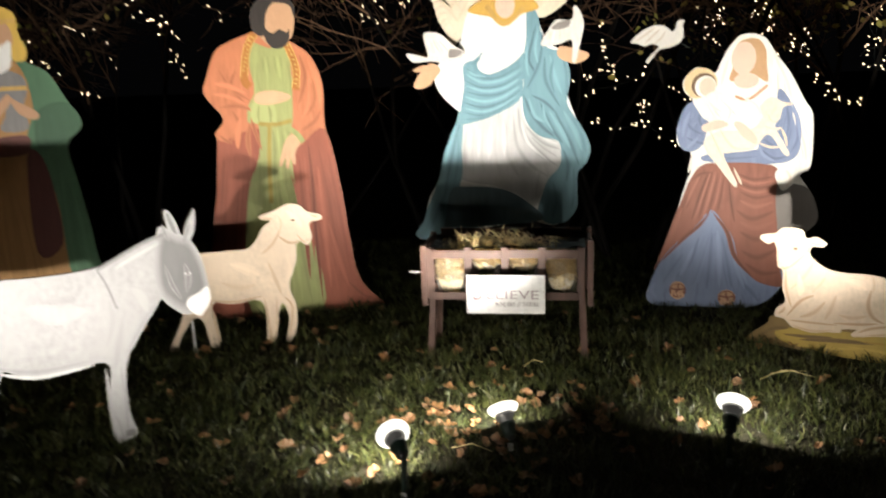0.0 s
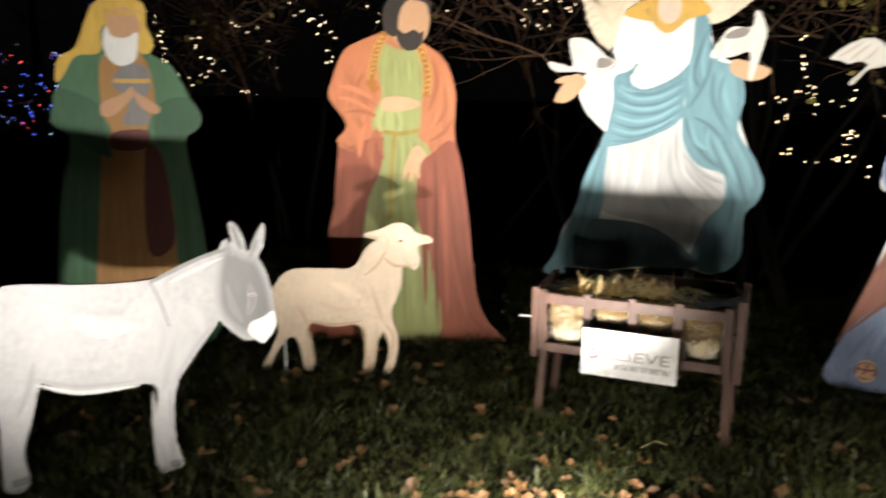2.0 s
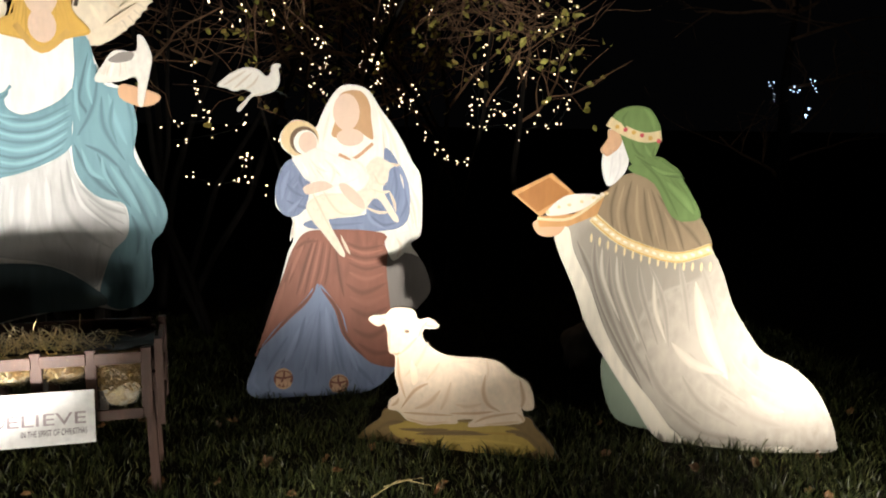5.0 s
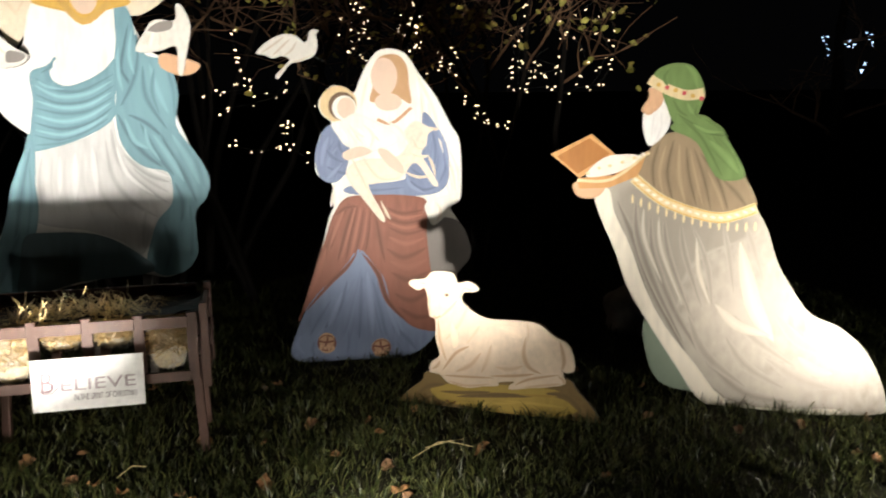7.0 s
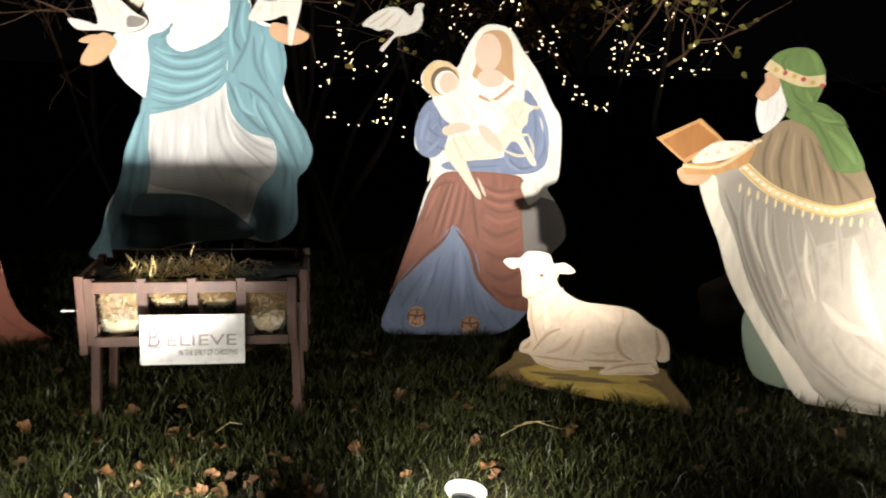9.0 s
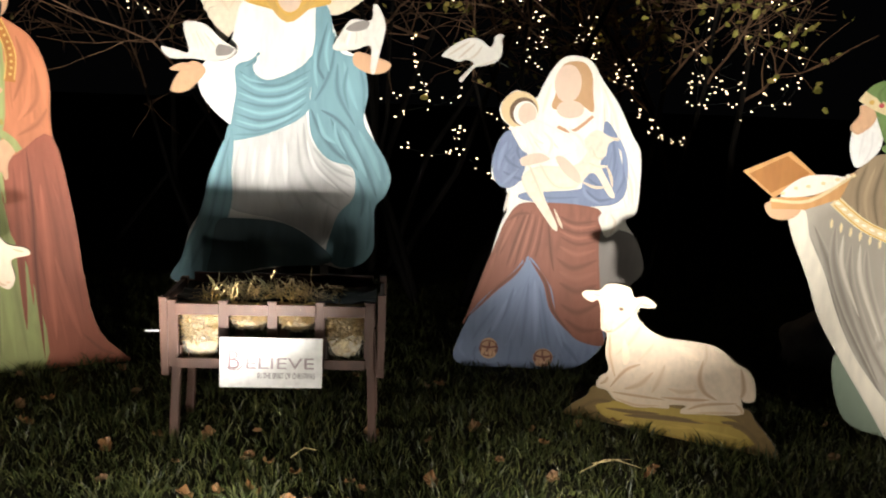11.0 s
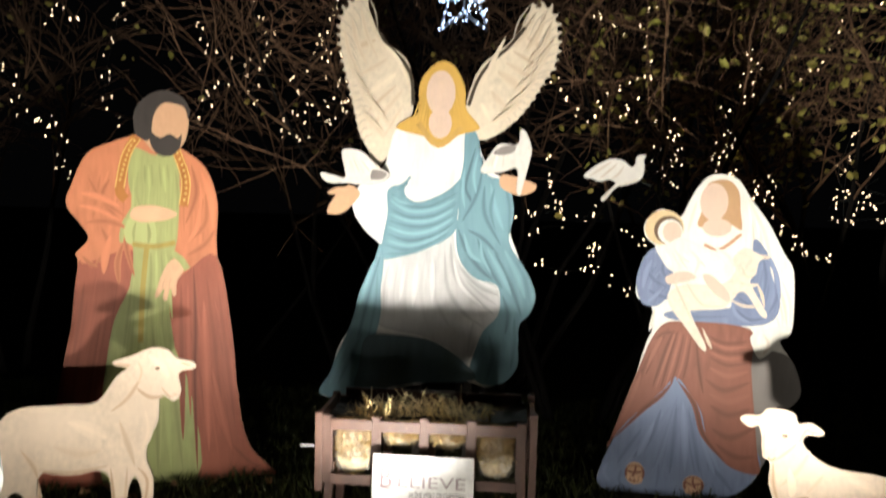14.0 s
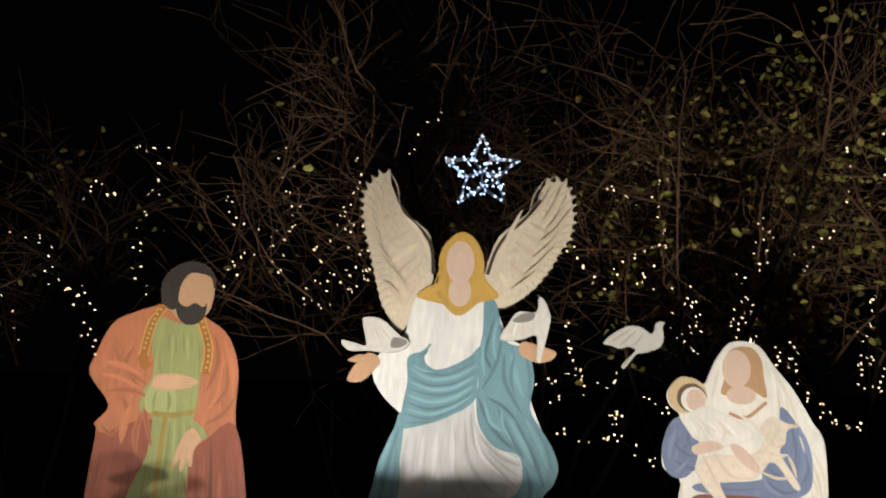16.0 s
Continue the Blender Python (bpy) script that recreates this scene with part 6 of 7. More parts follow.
def sign():
    root = thing("sign", pose(0.006, 3.900, 0.284, -9, 0, 0), "white painted board sign reading believe on the manger front", "sign")
    part("board", box(bmesh.new(), -0.207, 0.207, -0.004, 0.004, 0.0, 0.205, 0.002), "sign_board", root)
    for x in (-0.12, 0.12):
        part("hanger", box(bmesh.new(), x - 0.006, x + 0.006, 0.004, 0.060, 0.150, 0.165, 0.002), "stained_wood", root, "small wooden spacer behind the board")
    letters("B", 0.115, "sign_ink_light", root, -0.180, 0.075, 0.85)
    letters("ELIEVE", 0.066, "sign_ink", root, -0.108, 0.078, 1.52)
    letters("IN THE SPIRIT OF CHRISTMAS", 0.034, "sign_ink_dark", root, -0.055, 0.038, 0.52)
    bm = bmesh.new()
    for i in range(10):
        a, b = math.tau * i / 10, math.tau * (i + 1) / 10
        q = [bm.verts.new((-0.150 + r * math.cos(w), -0.0046, 0.125 + r * 1.2 * math.sin(w))) for r, w in ((0.045, a), (0.049, a), (0.049, b), (0.045, b))]
        bm.faces.new(q)
    part("ornament", bm, "sign_ink_light", root, "faint drawn flourish round the first letter")
    return root


sign()

# ---- flood lamps on stakes ----


def flood_lamp(place, target):
    root = thing("flood_lamp", pose(place[0], place[1], 0, 0, 0, 0), "lit reflector flood bulb in a dark holder on a ground stake", "lamp", "flood lamps on the lawn")
    way = (Vector(target) - Vector(place)).normalized()
    axis = way.to_track_quat("Z", "Y").to_matrix().to_4x4()
    m = Matrix.Translation((0, 0, place[2])) @ axis
    rim = part("rim", lathe(bmesh.new(), [(0.043, -0.024), (0.056, -0.018), (0.065, -0.006), (0.067, 0.001), (0.065, 0.007), (0.060, 0.011)], 32, m), "bulb_rim", root, "glowing frosted glass rim", True)
    rim.visible_shadow = True
    part("lens", lathe(bmesh.new(), [(0.058, 0.0112), (0.045, 0.0125), (0.02, 0.014)], 32, m), "bulb_lens", root, "bright frosted lens", True)
    part("reflector", lathe(bmesh.new(), [(0.020, -0.078), (0.023, -0.070), (0.031, -0.056), (0.039, -0.038), (0.0435, -0.0245)], 32, m), "silver_glass", root, "silvered glass reflector", True)
    part("holder", lathe(bmesh.new(), [(0.018, -0.125), (0.026, -0.120), (0.029, -0.090), (0.034, -0.082), (0.035, -0.066), (0.030, -0.064)], 20, m), "green_plastic", root, "dark green plastic bulb holder", True)
    joint = m @ Vector((0, 0, -0.122))
    bm = bmesh.new()
    bmesh.ops.create_uvsphere(bm, u_segments=14, v_segments=8, radius=0.019, matrix=Matrix.Translation(joint))
    part("swivel", bm, "black_plastic", root, "", True)
    bm = bmesh.new()
    tube(bm, [joint, (joint.x, joint.y, 0.03), (joint.x, joint.y, -0.09)], [0.008, 0.009, 0.003], 8)
    part("stake", bm, "green_plastic", root, "dark green plastic ground stake")
    bm = bmesh.new()
    tube(bm, [joint + Vector((0.01, 0, -0.01)), (joint.x + 0.03, joint.y - 0.05, 0.03), (joint.x + 0.02, joint.y - 0.12, 0.012), (joint.x - 0.15, joint.y - 0.5, 0.012)], 0.004, 5)
    part("cord", bm, "wire", root)
    part("tag", box(bmesh.new(), joint.x - 0.010, joint.x + 0.012, joint.y - 0.020, joint.y - 0.014, 0.0, 0.034, 0.002), "white_plastic", root, "small white paper tag")
    return root


for place, target, watts, beam in FLOODS:
    flood_lamp(place, target)


def tag_stake(x, y, h):
    root = thing("marker_stake", pose(x, y, 0), "thin white plastic stake standing in the grass", "stake")
    bm = bmesh.new()
    tube(bm, [(0, 0, -0.05), (0, 0, h)], 0.006, 6)
    part("rod", bm, "white_plastic", root)
    bm = bmesh.new()
    box(bm, -0.014, 0.014, -0.004, 0.004, 0.0, 0.035, 0.003)
    part("tip", bm, "white_plastic", root)
    return root


tag_stake(-1.80, 3.97, 0.20)

# ---- star ----


def star():
    root = thing("star_light", pose(0.045, 5.3, 2.66, 0, 0, 2), "five-pointed wire star wound with cool white lights", "star")
    pts = []
    for i in range(10):
        a = math.pi / 2 + math.tau * i / 10
        r = 0.225 if i % 2 == 0 else 0.092
        pts.append(Vector((r * math.cos(a), 0, r * math.sin(a))))
    bm = bmesh.new()
    for s in (-0.022, 0.022):
        for i in range(10):
            o = Vector((0, s, 0))
            tube(bm, [pts[i] + o, pts[(i + 1) % 10] + o], 0.005, 6)
            if i % 2:
                tube(bm, [pts[i] + o, o], 0.004, 6)
    for i in range(10):
        tube(bm, [pts[i] + Vector((0, -0.022, 0)), pts[i] + Vector((0, 0.022, 0))], 0.004, 6)
    part("frame", bm, "white_wire", root, "white wire frame")
    rnd = random.Random(11)
    ball = bmesh.new()
    bmesh.ops.create_icosphere(ball, subdivisions=1, radius=0.0058)
    me = bpy.data.meshes.new("bulb")
    ball.to_mesh(me)
    ball.free()
    me.materials.append(MATS["bulb_white"])
    for i in range(10):
        a, b = pts[i], pts[(i + 1) % 10]
        for k in range(9):
            s = (k + rnd.random() * 0.7) / 9
            p = a.lerp(b, s) + Vector((rnd.uniform(-0.012, 0.012), rnd.choice((-0.024, 0.024)), rnd.uniform(-0.012, 0.012)))
            bulb = new("bulb", me)
            bulb.parent, bulb.location = root, p
    for i in range(60):
        a, r = rnd.uniform(0, math.tau), 0.15 * rnd.random() ** 0.6
        bulb = new("bulb", me)
        bulb.parent, bulb.location = root, Vector((r * math.cos(a), rnd.choice((-0.024, 0.024)), r * math.sin(a)))
    bm = bmesh.new()
    tube(bm, [(0.0, 0.0, 0.225), (0.01, 0.1, 0.5), (0.0, 0.3, 0.85)], 0.004, 5)
    part("hanger", bm, "wire", root)
    return root


star()

# ---- bare shrubs and trees behind ----


def grow(bm, p, d, length, r, depth, rnd, tips, droop=0.0):
    pts, radii = [p.copy()], [r]
    steps = 6 if depth < 2 else 4
    for i in range(steps):
        d = (d + Vector((rnd.gauss(0, 0.24), rnd.gauss(0, 0.18), rnd.gauss(0.02, 0.14) - droop * i / steps))).normalized()
        p = p + d * length / steps
        pts.append(p.copy())
        radii.append(max(0.0022, r * (1 - 0.62 * (i + 1) / steps)))
    tube(bm, pts, radii, 6 if depth == 0 else (4 if depth == 1 else 3))
    if depth >= 3:
        tips.append(p)
        return
    count = (6, 5, 3)[depth]
    for k in range(count):
        i = rnd.randrange(1 + (depth == 0), steps + 1)
        spread = Vector((rnd.gauss(0, 0.75), rnd.gauss(0, 0.45), rnd.gauss(0.15, 0.55)))
        nd = (d * 0.7 + spread).normalized()
        grow(bm, pts[i], nd, length * rnd.uniform(0.45, 0.75), max(0.0035, radii[i] * 0.62), depth + 1, rnd, tips, droop + 0.05)


def leaf_mesh(bm, p, size, rnd):
    a = Vector((rnd.gauss(0, 1), rnd.gauss(0, 1), rnd.gauss(-0.3, 0.7))).normalized()
    b = a.cross(Vector((rnd.gauss(0, 1), rnd.gauss(0, 1), rnd.gauss(0, 1)))).normalized()
    n = a.cross(b) * size * 0.12
    q = [bm.verts.new(p + v) for v in (Vector(), a * size * 0.35 + b * size * 0.32 + n, a * size * 0.8 + b * size * 0.2, a * size, a * size * 0.8 - b * size * 0.2, a * size * 0.35 - b * size * 0.32 + n, a * size * 0.5)]
    for i in range(5):
        bm.faces.new((q[6], q[i], q[i + 1]))
    bm.faces.new((q[6], q[5], q[0]))


def shrub(x, y, stems, height, seed, leaves=0, lean=(0.0, 0.0), label="bare brown twiggy shrub against the night"):
    rnd = random.Random(seed)
    root = thing("shrub", pose(x, y, 0), label, "shrub", "shrubs behind the figures")
    tips, trunk, twigs = [], bmesh.new(), bmesh.new()
    for s in range(stems):
        a = rnd.uniform(0, math.tau)
        base = Vector((0.18 * math.cos(a), 0.12 * math.sin(a), -0.05))
        d = Vector((math.cos(a) * 0.35 + lean[0], math.sin(a) * 0.15 + lean[1], 1)).normalized()
        pts, radii, p = [base.copy()], [rnd.uniform(0.022, 0.04)], base.copy()
        for i in range(7):
            d = (d + Vector((rnd.gauss(0, 0.12), rnd.gauss(0, 0.08), 0.04))).normalized()
            p = p + d * height / 7
            pts.append(p.copy())
            radii.append(radii[0] * (1 - 0.75 * (i + 1) / 7))
        tube(trunk, pts, radii, 7)
        for i in range(4, 8):
            for _ in range(1 if i < 6 else 2):
                nd = (d * 0.5 + Vector((rnd.gauss(0, 0.9), rnd.gauss(-0.1, 0.45), rnd.gauss(0.25, 0.4)))).normalized()
                grow(twigs, pts[i], nd, height * rnd.uniform(0.22, 0.42), max(0.009, radii[i] * 0.6), 1, rnd, tips)
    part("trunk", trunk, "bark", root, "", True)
    tagged(part("twig_mass", twigs, "twig", root), kind="stuff")
    if leaves:
        bm = bmesh.new()
        for _ in range(leaves):
            p = rnd.choice(tips) + Vector([rnd.gauss(0, 0.05) for _ in range(3)])
            leaf_mesh(bm, p, rnd.uniform(0.045, 0.08), rnd)
        tagged(part("leaves", bm, "vine_leaf", root), "sparse yellow-green leaves")["kind"] = "stuff"
    return root


shrub(-3.75, 7.0, 3, 2.6, 21, 40)
shrub(-2.2, 7.9, 1, 3.4, 22, 10)
shrub(-0.85, 7.4, 3, 2.7, 23, 30)
shrub(0.35, 7.2, 5, 3.6, 24)
shrub(1.75, 6.9, 4, 3.0, 25, 150)
shrub(0.0, 6.2, 3, 3.2, 28, 10)
shrub(0.85, 6.3, 4, 3.2, 29, 20)
shrub(-4.5, 7.0, 4, 2.5, 30, 90)
shrub(2.4, 6.6, 5, 2.9, 26, 800, label="twiggy shrub with the last yellow-green leaves")
shrub(2.95, 6.85, 3, 2.7, 33, 330, label="twiggy shrub with the last yellow-green leaves")

# ---- light strings ----
STRINGS = [
    ([(-1.47, 3.21), (-1.53, 2.86), (-1.43, 2.61), (-1.53, 2.31), (-1.50, 2.14)], 16),
    ([(-1.96, 2.76), (-1.86, 2.61), (-1.68, 2.46), (-1.45, 2.52), (-1.68, 2.35), (-1.87, 2.26), (-1.92, 2.10)], 20),
    ([(-2.71, 3.13), (-2.53, 3.12), (-2.47, 2.91), (-2.55, 2.78), (-2.62, 2.46), (-2.63, 2.22), (-2.57, 1.99)], 20),
    ([(-2.94, 2.89), (-2.86, 2.74), (-3.11, 2.83)], 9),
    ([(-3.42, 2.41), (-3.30, 2.26), (-3.21, 2.05), (-3.10, 2.03), (-2.98, 1.92), (-2.94, 1.65), (-2.85, 1.58)], 16),
    ([(-0.97, 3.07), (-0.95, 2.86), (-1.05, 2.65), (-0.95, 2.39), (-0.86, 2.10), (-0.99, 2.06), (-1.20, 2.10), (-1.32, 1.97), (-1.11, 1.93)], 34),
    ([(-1.13, 2.46), (-1.00, 2.60), (-0.78, 2.27), (-0.95, 2.18), (-1.16, 2.22), (-1.25, 2.39)], 18),
    ([(-0.38, 3.42), (-0.40, 3.33), (-0.55, 3.16), (-0.48, 3.03)], 5),
    ([(0.60, 2.39), (0.70, 2.23), (0.86, 2.13), (1.00, 2.27), (1.14, 2.39)], 15),
    ([(0.86, 2.81), (1.00, 2.77), (1.18, 2.72), (1.28, 2.85), (1.26, 2.56), (1.28, 2.39), (1.14, 2.23), (1.17, 2.13), (1.45, 2.11)], 24),
    ([(1.93, 2.62), (1.99, 2.43), (1.92, 2.27), (1.82, 2.11), (1.87, 1.91), (1.78, 1.91), (1.85, 1.75)], 36),
    ([(2.56, 3.13), (2.52, 2.80), (2.44, 2.56), (2.24, 2.39), (2.19, 2.19)], 16),
    ([(2.81, 3.21), (2.84, 2.92), (2.90, 2.64)], 10),
    ([(1.37, 2.05), (1.49, 1.99), (1.52, 1.87), (1.37, 1.79), (1.50, 1.69)], 15),
    ([(0.59, 1.82), (0.63, 1.62), (0.69, 1.48), (0.53, 1.44), (0.39, 1.42)], 18),
    ([(0.45, 1.32), (0.81, 1.39), (0.95, 1.51)], 9),
    ([(0.49, 1.09), (0.83, 1.04), (0.97, 1.23), (0.98, 1.04), (1.25, 0.89)], 20),
    ([(1.12, 1.35), (1.28, 1.24)], 5),
    ([(2.02, 1.64), (2.16, 1.72), (2.13, 1.56), (2.24, 1.37), (2.46, 1.18)], 12),
    ([(2.59, 1.59), (2.76, 1.59), (2.62, 1.45), (2.64, 1.92), (2.70, 2.08)], 14),
    ([(3.10, 2.44), (3.11, 2.17), (3.31, 2.31), (3.40, 2.37)], 12),
    ([(2.64, 2.03), (2.58, 1.74), (2.74, 1.57), (2.95, 1.60)], 9),
    ([(2.92, 1.87), (3.28, 2.10), (3.39, 1.78), (3.30, 1.50), (3.07, 1.45), (2.93, 1.39)], 10),
    ([(2.31, 1.32), (2.49, 1.17)], 6),
    ([(-4.93, 2.2), (-4.66, 1.92), (-4.67, 1.75), (-4.62, 1.6), (-4.4, 1.47)], 14),
    ([(-4.37, 1.97), (-4.35, 1.82), (-4.08, 1.67), (-4.3, 1.57)], 11),
    ([(-3.97, 1.98), (-3.79, 2.0), (-3.51, 1.81), (-3.7, 1.43), (-3.88, 1.45)], 10),
    ([(-3.33, 2.06), (-3.06, 1.9), (-3.04, 1.62)], 6),
    ([(-4.5, 2.5), (-4.1, 2.35), (-3.6, 2.45), (-3.3, 2.3)], 9),
    ([(3.25, 1.96), (3.27, 1.85), (3.35, 1.7), (3.29, 1.66), (3.26, 1.57), (3.2, 1.49), (3.16, 1.45)], 9),
    ([(2.92, 1.96), (2.88, 1.88), (2.96, 1.85), (3.06, 1.79), (3.13, 1.71), (3.11, 1.56), (3.07, 1.46)], 8),
    ([(2.84, 1.74), (2.75, 1.67), (2.91, 1.61), (2.85, 1.57), (2.74, 1.56), (2.65, 1.58), (2.57, 1.57), (2.53, 1.52)], 10),
    ([(2.23, 1.32), (2.29, 1.25), (2.34, 1.31), (2.46, 1.16), (2.47, 1.21), (2.56, 1.23)], 5),
    ([(2.51, 1.44), (2.59, 1.45), (2.69, 1.45), (2.88, 1.46), (2.94, 1.4)], 6),
    ([(1.99, 1.68), (1.95, 1.57), (2.03, 1.61), (2.08, 1.58), (2.12, 1.53), (2.1, 1.72)], 7),
    ([(1.3, 1.89), (1.34, 1.85), (1.38, 1.91), (1.42, 1.86), (1.48, 1.83), (1.49, 1.66), (1.39, 1.67), (1.4, 1.81)], 9),
    ([(1.76, 1.95), (1.81, 1.91), (1.77, 1.78), (1.85, 1.72), (1.83, 1.82), (1.7, 1.88)], 8),
]
bulb_ball = bmesh.new()
bmesh.ops.create_icosphere(bulb_ball, subdivisions=1, radius=0.0105)
BULB = {}
for bulb_tone in ("bulb_warm", "bulb_blue", "bulb_red", "bulb_white"):
    BULB[bulb_tone] = bpy.data.meshes.new("bulb")
    bulb_ball.to_mesh(BULB[bulb_tone])
    BULB[bulb_tone].materials.append(MATS[bulb_tone])
bulb_ball.free()


def light_string(line, count, y, rnd, spread=0.05, tones=("bulb_warm",), label="string of small warm white lights hung in the twigs", group="light strings in the shrubs", big=1.0):
    x0, z0 = line[0]
    root = thing("light_string", pose(x0, y, z0), label, "string lights", group)
    flat = smooth_line([(x - x0, z - z0) for x, z in line], False, 12)
    depth = [0.12 * noise.noise(Vector((u * 2 + x0, v * 2, 3.3))) for u, v in flat]
    path = [Vector((u, d, v)) for (u, v), d in zip(flat, depth)]
    bm = bmesh.new()
    tube(bm, path, 0.0012, 4)
    part("cord", bm, "wire", root)
    total = len(path) - 1
    for i in range(count):
        s = (i + rnd.uniform(0.1, 0.9)) / count * total
        k = min(int(s), total - 1)
        p = path[k].lerp(path[k + 1], s - k) + Vector((rnd.gauss(0, spread), rnd.gauss(0, spread), rnd.gauss(0, spread)))
        ob = new("bulb", BULB[rnd.choice(tones)])
        ob.parent, ob.location = root, p
        ob.scale = [big * rnd.choice((0.36, 0.44, 0.52, 0.62))] * 3
    return root


rnd = random.Random(77)
for line, count in STRINGS:
    light_string(line, int(count * 1.2), 6.5, rnd, 0.026)

# far coloured lights in a garden beyond
for i in range(7):
    x = -13.4 + 0.55 * i
    z = 0.9 + 0.16 * i * (i % 3)
    light_string([(x, z + 0.5), (x + 0.5, z + 0.1), (x + 1.0, z - 0.1), (x + 1.7, z - 0.25)], 22, 11.0, rnd, 0.12,
                 ("bulb_blue", "bulb_blue", "bulb_blue", "bulb_white", "bulb_red"), "string of blue lights in a far tree", "far light strings", 1.5)
for line in ([(8.76, 2.06), (8.84, 1.78)], [(9.08, 1.95), (9.28, 1.95)], [(9.47, 2.13), (9.59, 1.92)], [(9.46, 1.70), (9.43, 1.53)]):
    light_string(line, 7, 11.0, rnd, 0.02, ("bulb_white",), "short string of white lights far off", "far light strings", 1.6)


def far_tree(x, y, seed, height):
    rnd = random.Random(seed)
    root = thing("tree", pose(x, y, 0), "dark bare tree far off in the night", "tree", "far trees")
    tips, trunk, twigs = [], bmesh.new(), bmesh.new()
    tube(trunk, [(0, 0, -0.1), (0.03, 0, height * 0.3), (0.0, 0.05, height * 0.6), (0.06, 0, height)], [0.14, 0.11, 0.07, 0.02], 9)
    for i in range(9):
        z = height * rnd.uniform(0.15, 0.9)
        d = Vector((rnd.gauss(0, 1), rnd.gauss(0, 0.6), rnd.gauss(0.4, 0.3))).normalized()
        grow(twigs, Vector((0, 0, z)), d, height * 0.4, 0.03, 1, rnd, tips)
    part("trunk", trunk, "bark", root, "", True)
    tagged(part("twig_mass", twigs, "twig", root), kind="stuff")
    return root


far_tree(-11.8, 11.2, 5, 4.0)
far_tree(9.2, 11.2, 6, 3.6)


def boulder(x, y, sx, sz):
    bm = bmesh.new()
    bmesh.ops.create_icosphere(bm, subdivisions=4, radius=1)
    for v in bm.verts:
        k = 1 + 0.22 * noise.noise(v.co * 1.6 + Vector((x, 0, 0))) + 0.06 * noise.noise(v.co * 6)
        v.co = Vector((v.co.x * sx * k, v.co.y * sx * 0.7 * k, v.co.z * sz * k + sz * 0.45))
    ob = part("boulder", bm, "stone", None, "", True)
    ob.location = (x, y, 0)
    return tagged(ob, "grey weathered boulder lying on the dark lawn", "rock")


boulder(2.95, 5.1, 0.21, 0.22)

# ---- lawn ----


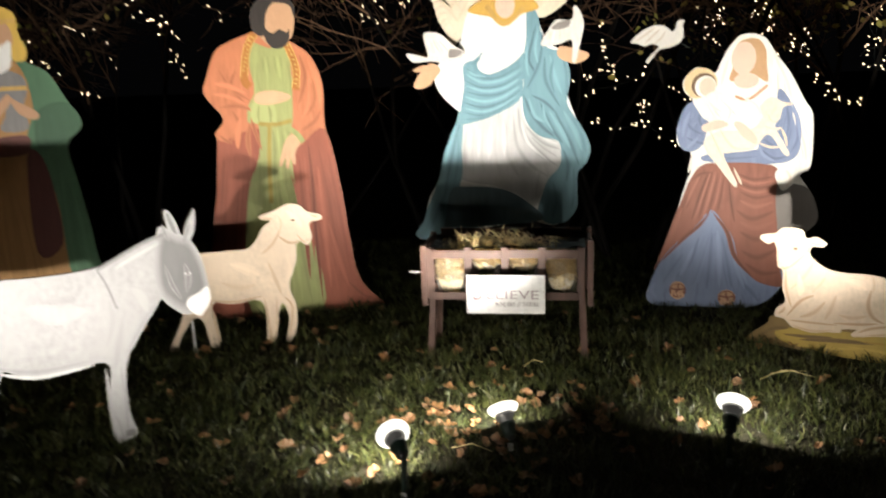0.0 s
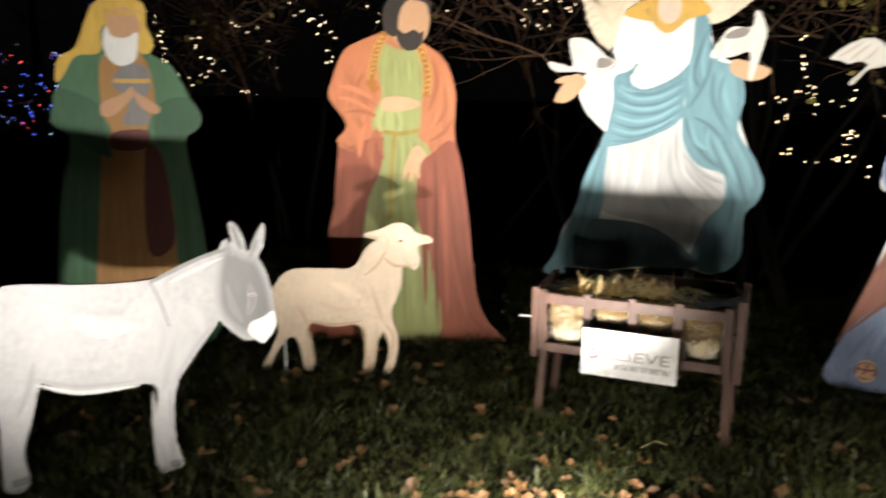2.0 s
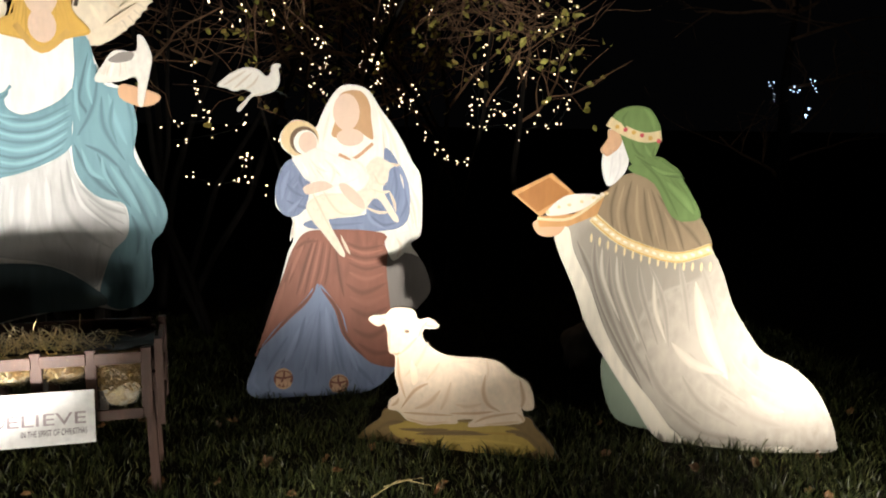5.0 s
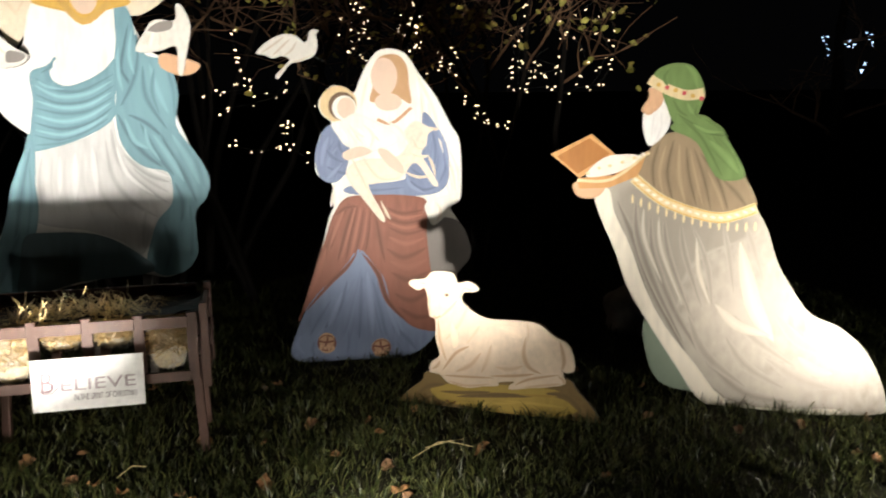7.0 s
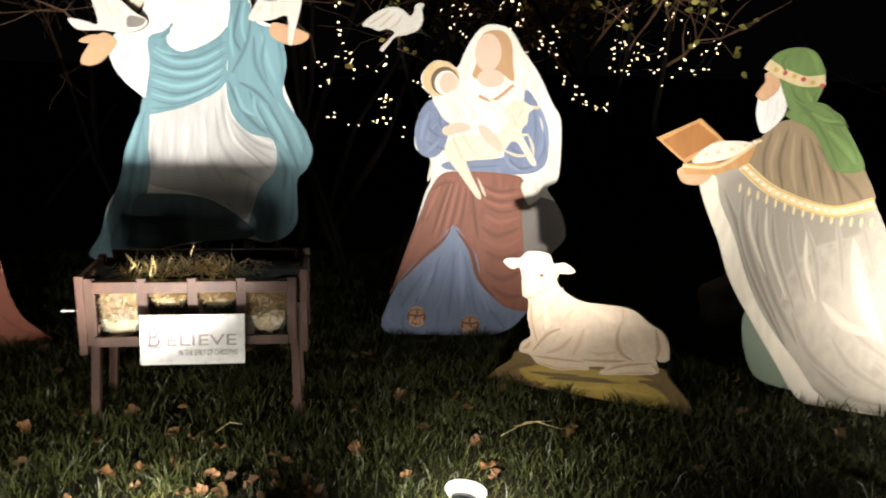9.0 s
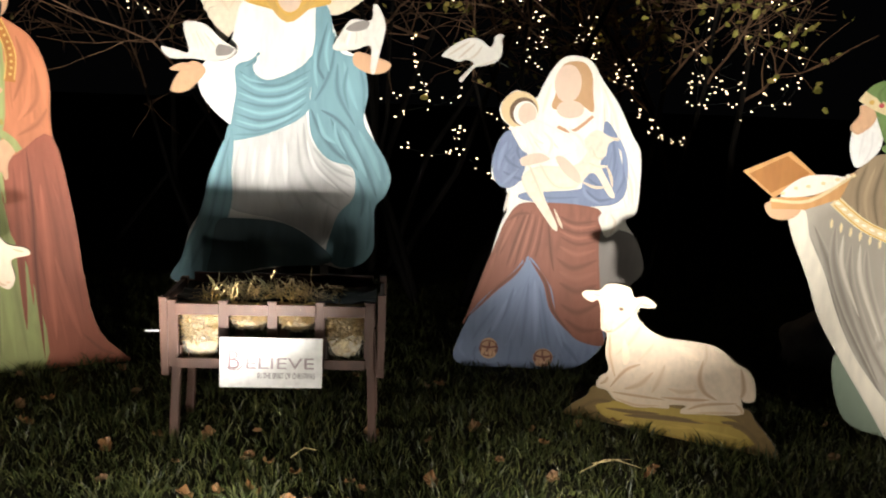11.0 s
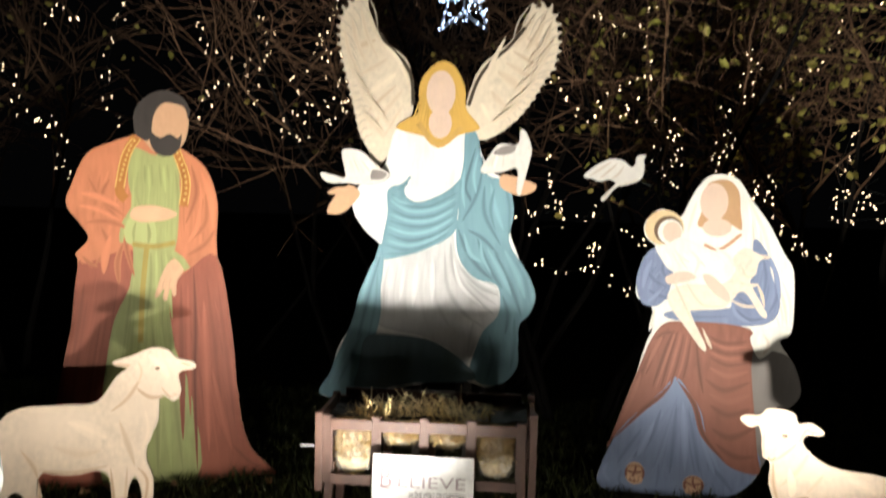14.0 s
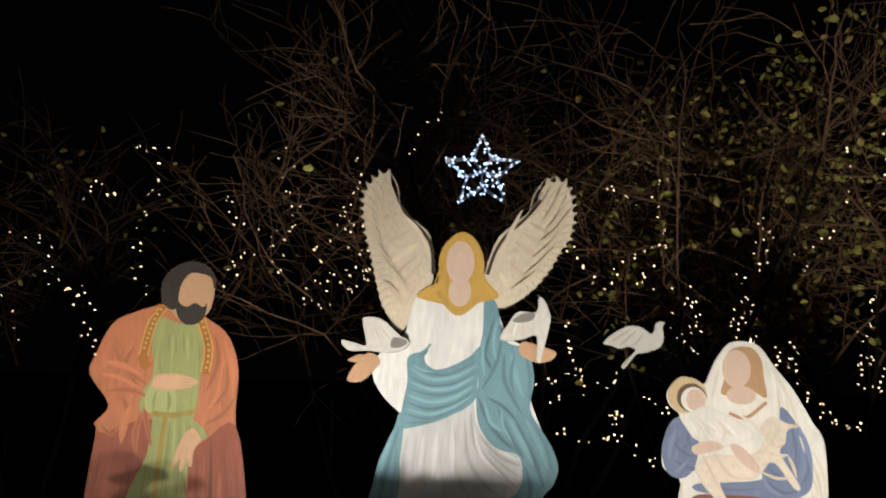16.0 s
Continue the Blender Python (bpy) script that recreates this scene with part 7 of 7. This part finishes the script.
def lawn(count, seed):
    r = np.random.default_rng(seed)
    # most blades stand in small tussocks and lean outwards, the rest fill between
    knots = 9500
    kx, ky = r.uniform(-3.6, 4.6, knots), 1.4 + 5.4 * r.random(knots) ** 1.35
    size, vigour = r.uniform(0.018, 0.055, knots), r.uniform(0.3, 1.4, knots)
    k = r.integers(0, knots, count)
    u, v = r.normal(0, 1, count), r.normal(0, 1, count)
    loose = r.random(count) < 0.22
    x = np.where(loose, r.uniform(-3.6, 4.6, count), kx[k] + u * size[k])
    y = np.where(loose, 1.4 + 5.4 * r.random(count) ** 1.35, ky[k] + v * size[k])
    tall = np.where(loose, 0.6, vigour[k]) * r.uniform(0.024, 0.078, count)
    a = r.uniform(0, 2 * np.pi, count)
    w = r.uniform(0.0008, 0.0026, count) * (1 + 0.12 * y)
    bend = r.uniform(0.2, 1.1, count) * tall
    b = np.where(loose, r.uniform(0, 2 * np.pi, count), np.arctan2(v, u) + r.normal(0, 0.7, count))
    z0 = np.full(count, -0.006)
    base = np.stack([x, y, z0], 1)
    side = np.stack([np.cos(a) * w, np.sin(a) * w, 0 * w], 1)
    mid = base + np.stack([np.cos(b) * bend * 0.35, np.sin(b) * bend * 0.35, tall * 0.62], 1)
    tip = base + np.stack([np.cos(b) * bend, np.sin(b) * bend, tall], 1)
    verts = np.stack([base - side, base + side, mid + side * 0.8, mid - side * 0.8, tip], 1).reshape(-1, 3)
    i = np.arange(count)[:, None] * 5
    quads, tris = i + np.array([0, 1, 2, 3]), i + np.array([3, 2, 4])
    me = bpy.data.meshes.new("grass")
    loops = np.concatenate([quads, tris], 1).ravel()
    me.vertices.add(len(verts))
    me.vertices.foreach_set("co", verts.ravel())
    me.loops.add(len(loops))
    me.loops.foreach_set("vertex_index", loops)
    me.polygons.add(count * 2)
    me.polygons.foreach_set("loop_start", (np.arange(count)[:, None] * 7 + np.array([0, 4])).ravel())
    me.update(calc_edges=True)
    me.materials.append(MATS["grass"])
    return tagged(new("grass", me), "short dark green lawn grass with dry tips", "grass", kind="stuff")


lawn(230000, 3)


def dead_leaf(seed, size):
    rnd = random.Random(seed)
    bm = bmesh.new()
    n = 14
    rim = []
    mid = bm.verts.new((0, 0, 0.004))
    for i in range(n):
        a = math.tau * i / n
        k = size * (0.78 + 0.22 * abs(math.cos(a * 2.5 + seed)) + rnd.uniform(-0.1, 0.1)) * (1.0 if abs(math.sin(a)) < 0.8 else 0.8)
        rim.append(bm.verts.new((k * math.cos(a), k * 0.8 * math.sin(a), 0.010 + 0.8 * size * rnd.random() * abs(math.sin(a)))))
    for i in range(n):
        bm.faces.new((mid, rim[i], rim[(i + 1) % n]))
    me = bpy.data.meshes.new("fallen_leaf")
    bm.to_mesh(me)
    bm.free()
    me.materials.append(MATS["dead_leaf"])
    return me


leaf_kinds = [dead_leaf(s, 0.026 + 0.007 * (s % 3)) for s in range(1, 7)]
rnd = random.Random(90)
for i in range(250):
    if i < 110:
        x, y = rnd.gauss(0.0, 0.42), rnd.gauss(3.05, 0.32)
    else:
        x, y = rnd.uniform(-2.4, 4.0), rnd.uniform(2.2, 4.9)
    ob = new("fallen_leaf", rnd.choice(leaf_kinds))
    ob.matrix_world = pose(x, y, 0.014, rnd.gauss(0, 22), rnd.gauss(0, 22), rnd.uniform(0, 360))
    tagged(ob, "curled brown fallen leaf lying on the grass", "leaf", "fallen leaves")


def dry_stick(x0, y0, x1, y1, name="dry_stalk"):
    bm = bmesh.new()
    tube(bm, [(x0, y0, 0.035), ((x0 + x1) / 2, (y0 + y1) / 2 + 0.02, 0.05), (x1, y1, 0.03)], [0.0018, 0.0024, 0.0012], 5)
    return tagged(part(name, bm, "straw"), "pale dry grass stalk lying on the lawn", "stalk", "dry stalks")


dry_stick(1.25, 3.67, 1.50, 3.80)
dry_stick(1.32, 3.75, 1.52, 3.72)
dry_stick(0.10, 3.78, 0.20, 3.86)
dry_stick(-0.15, 2.85, 0.02, 2.84)
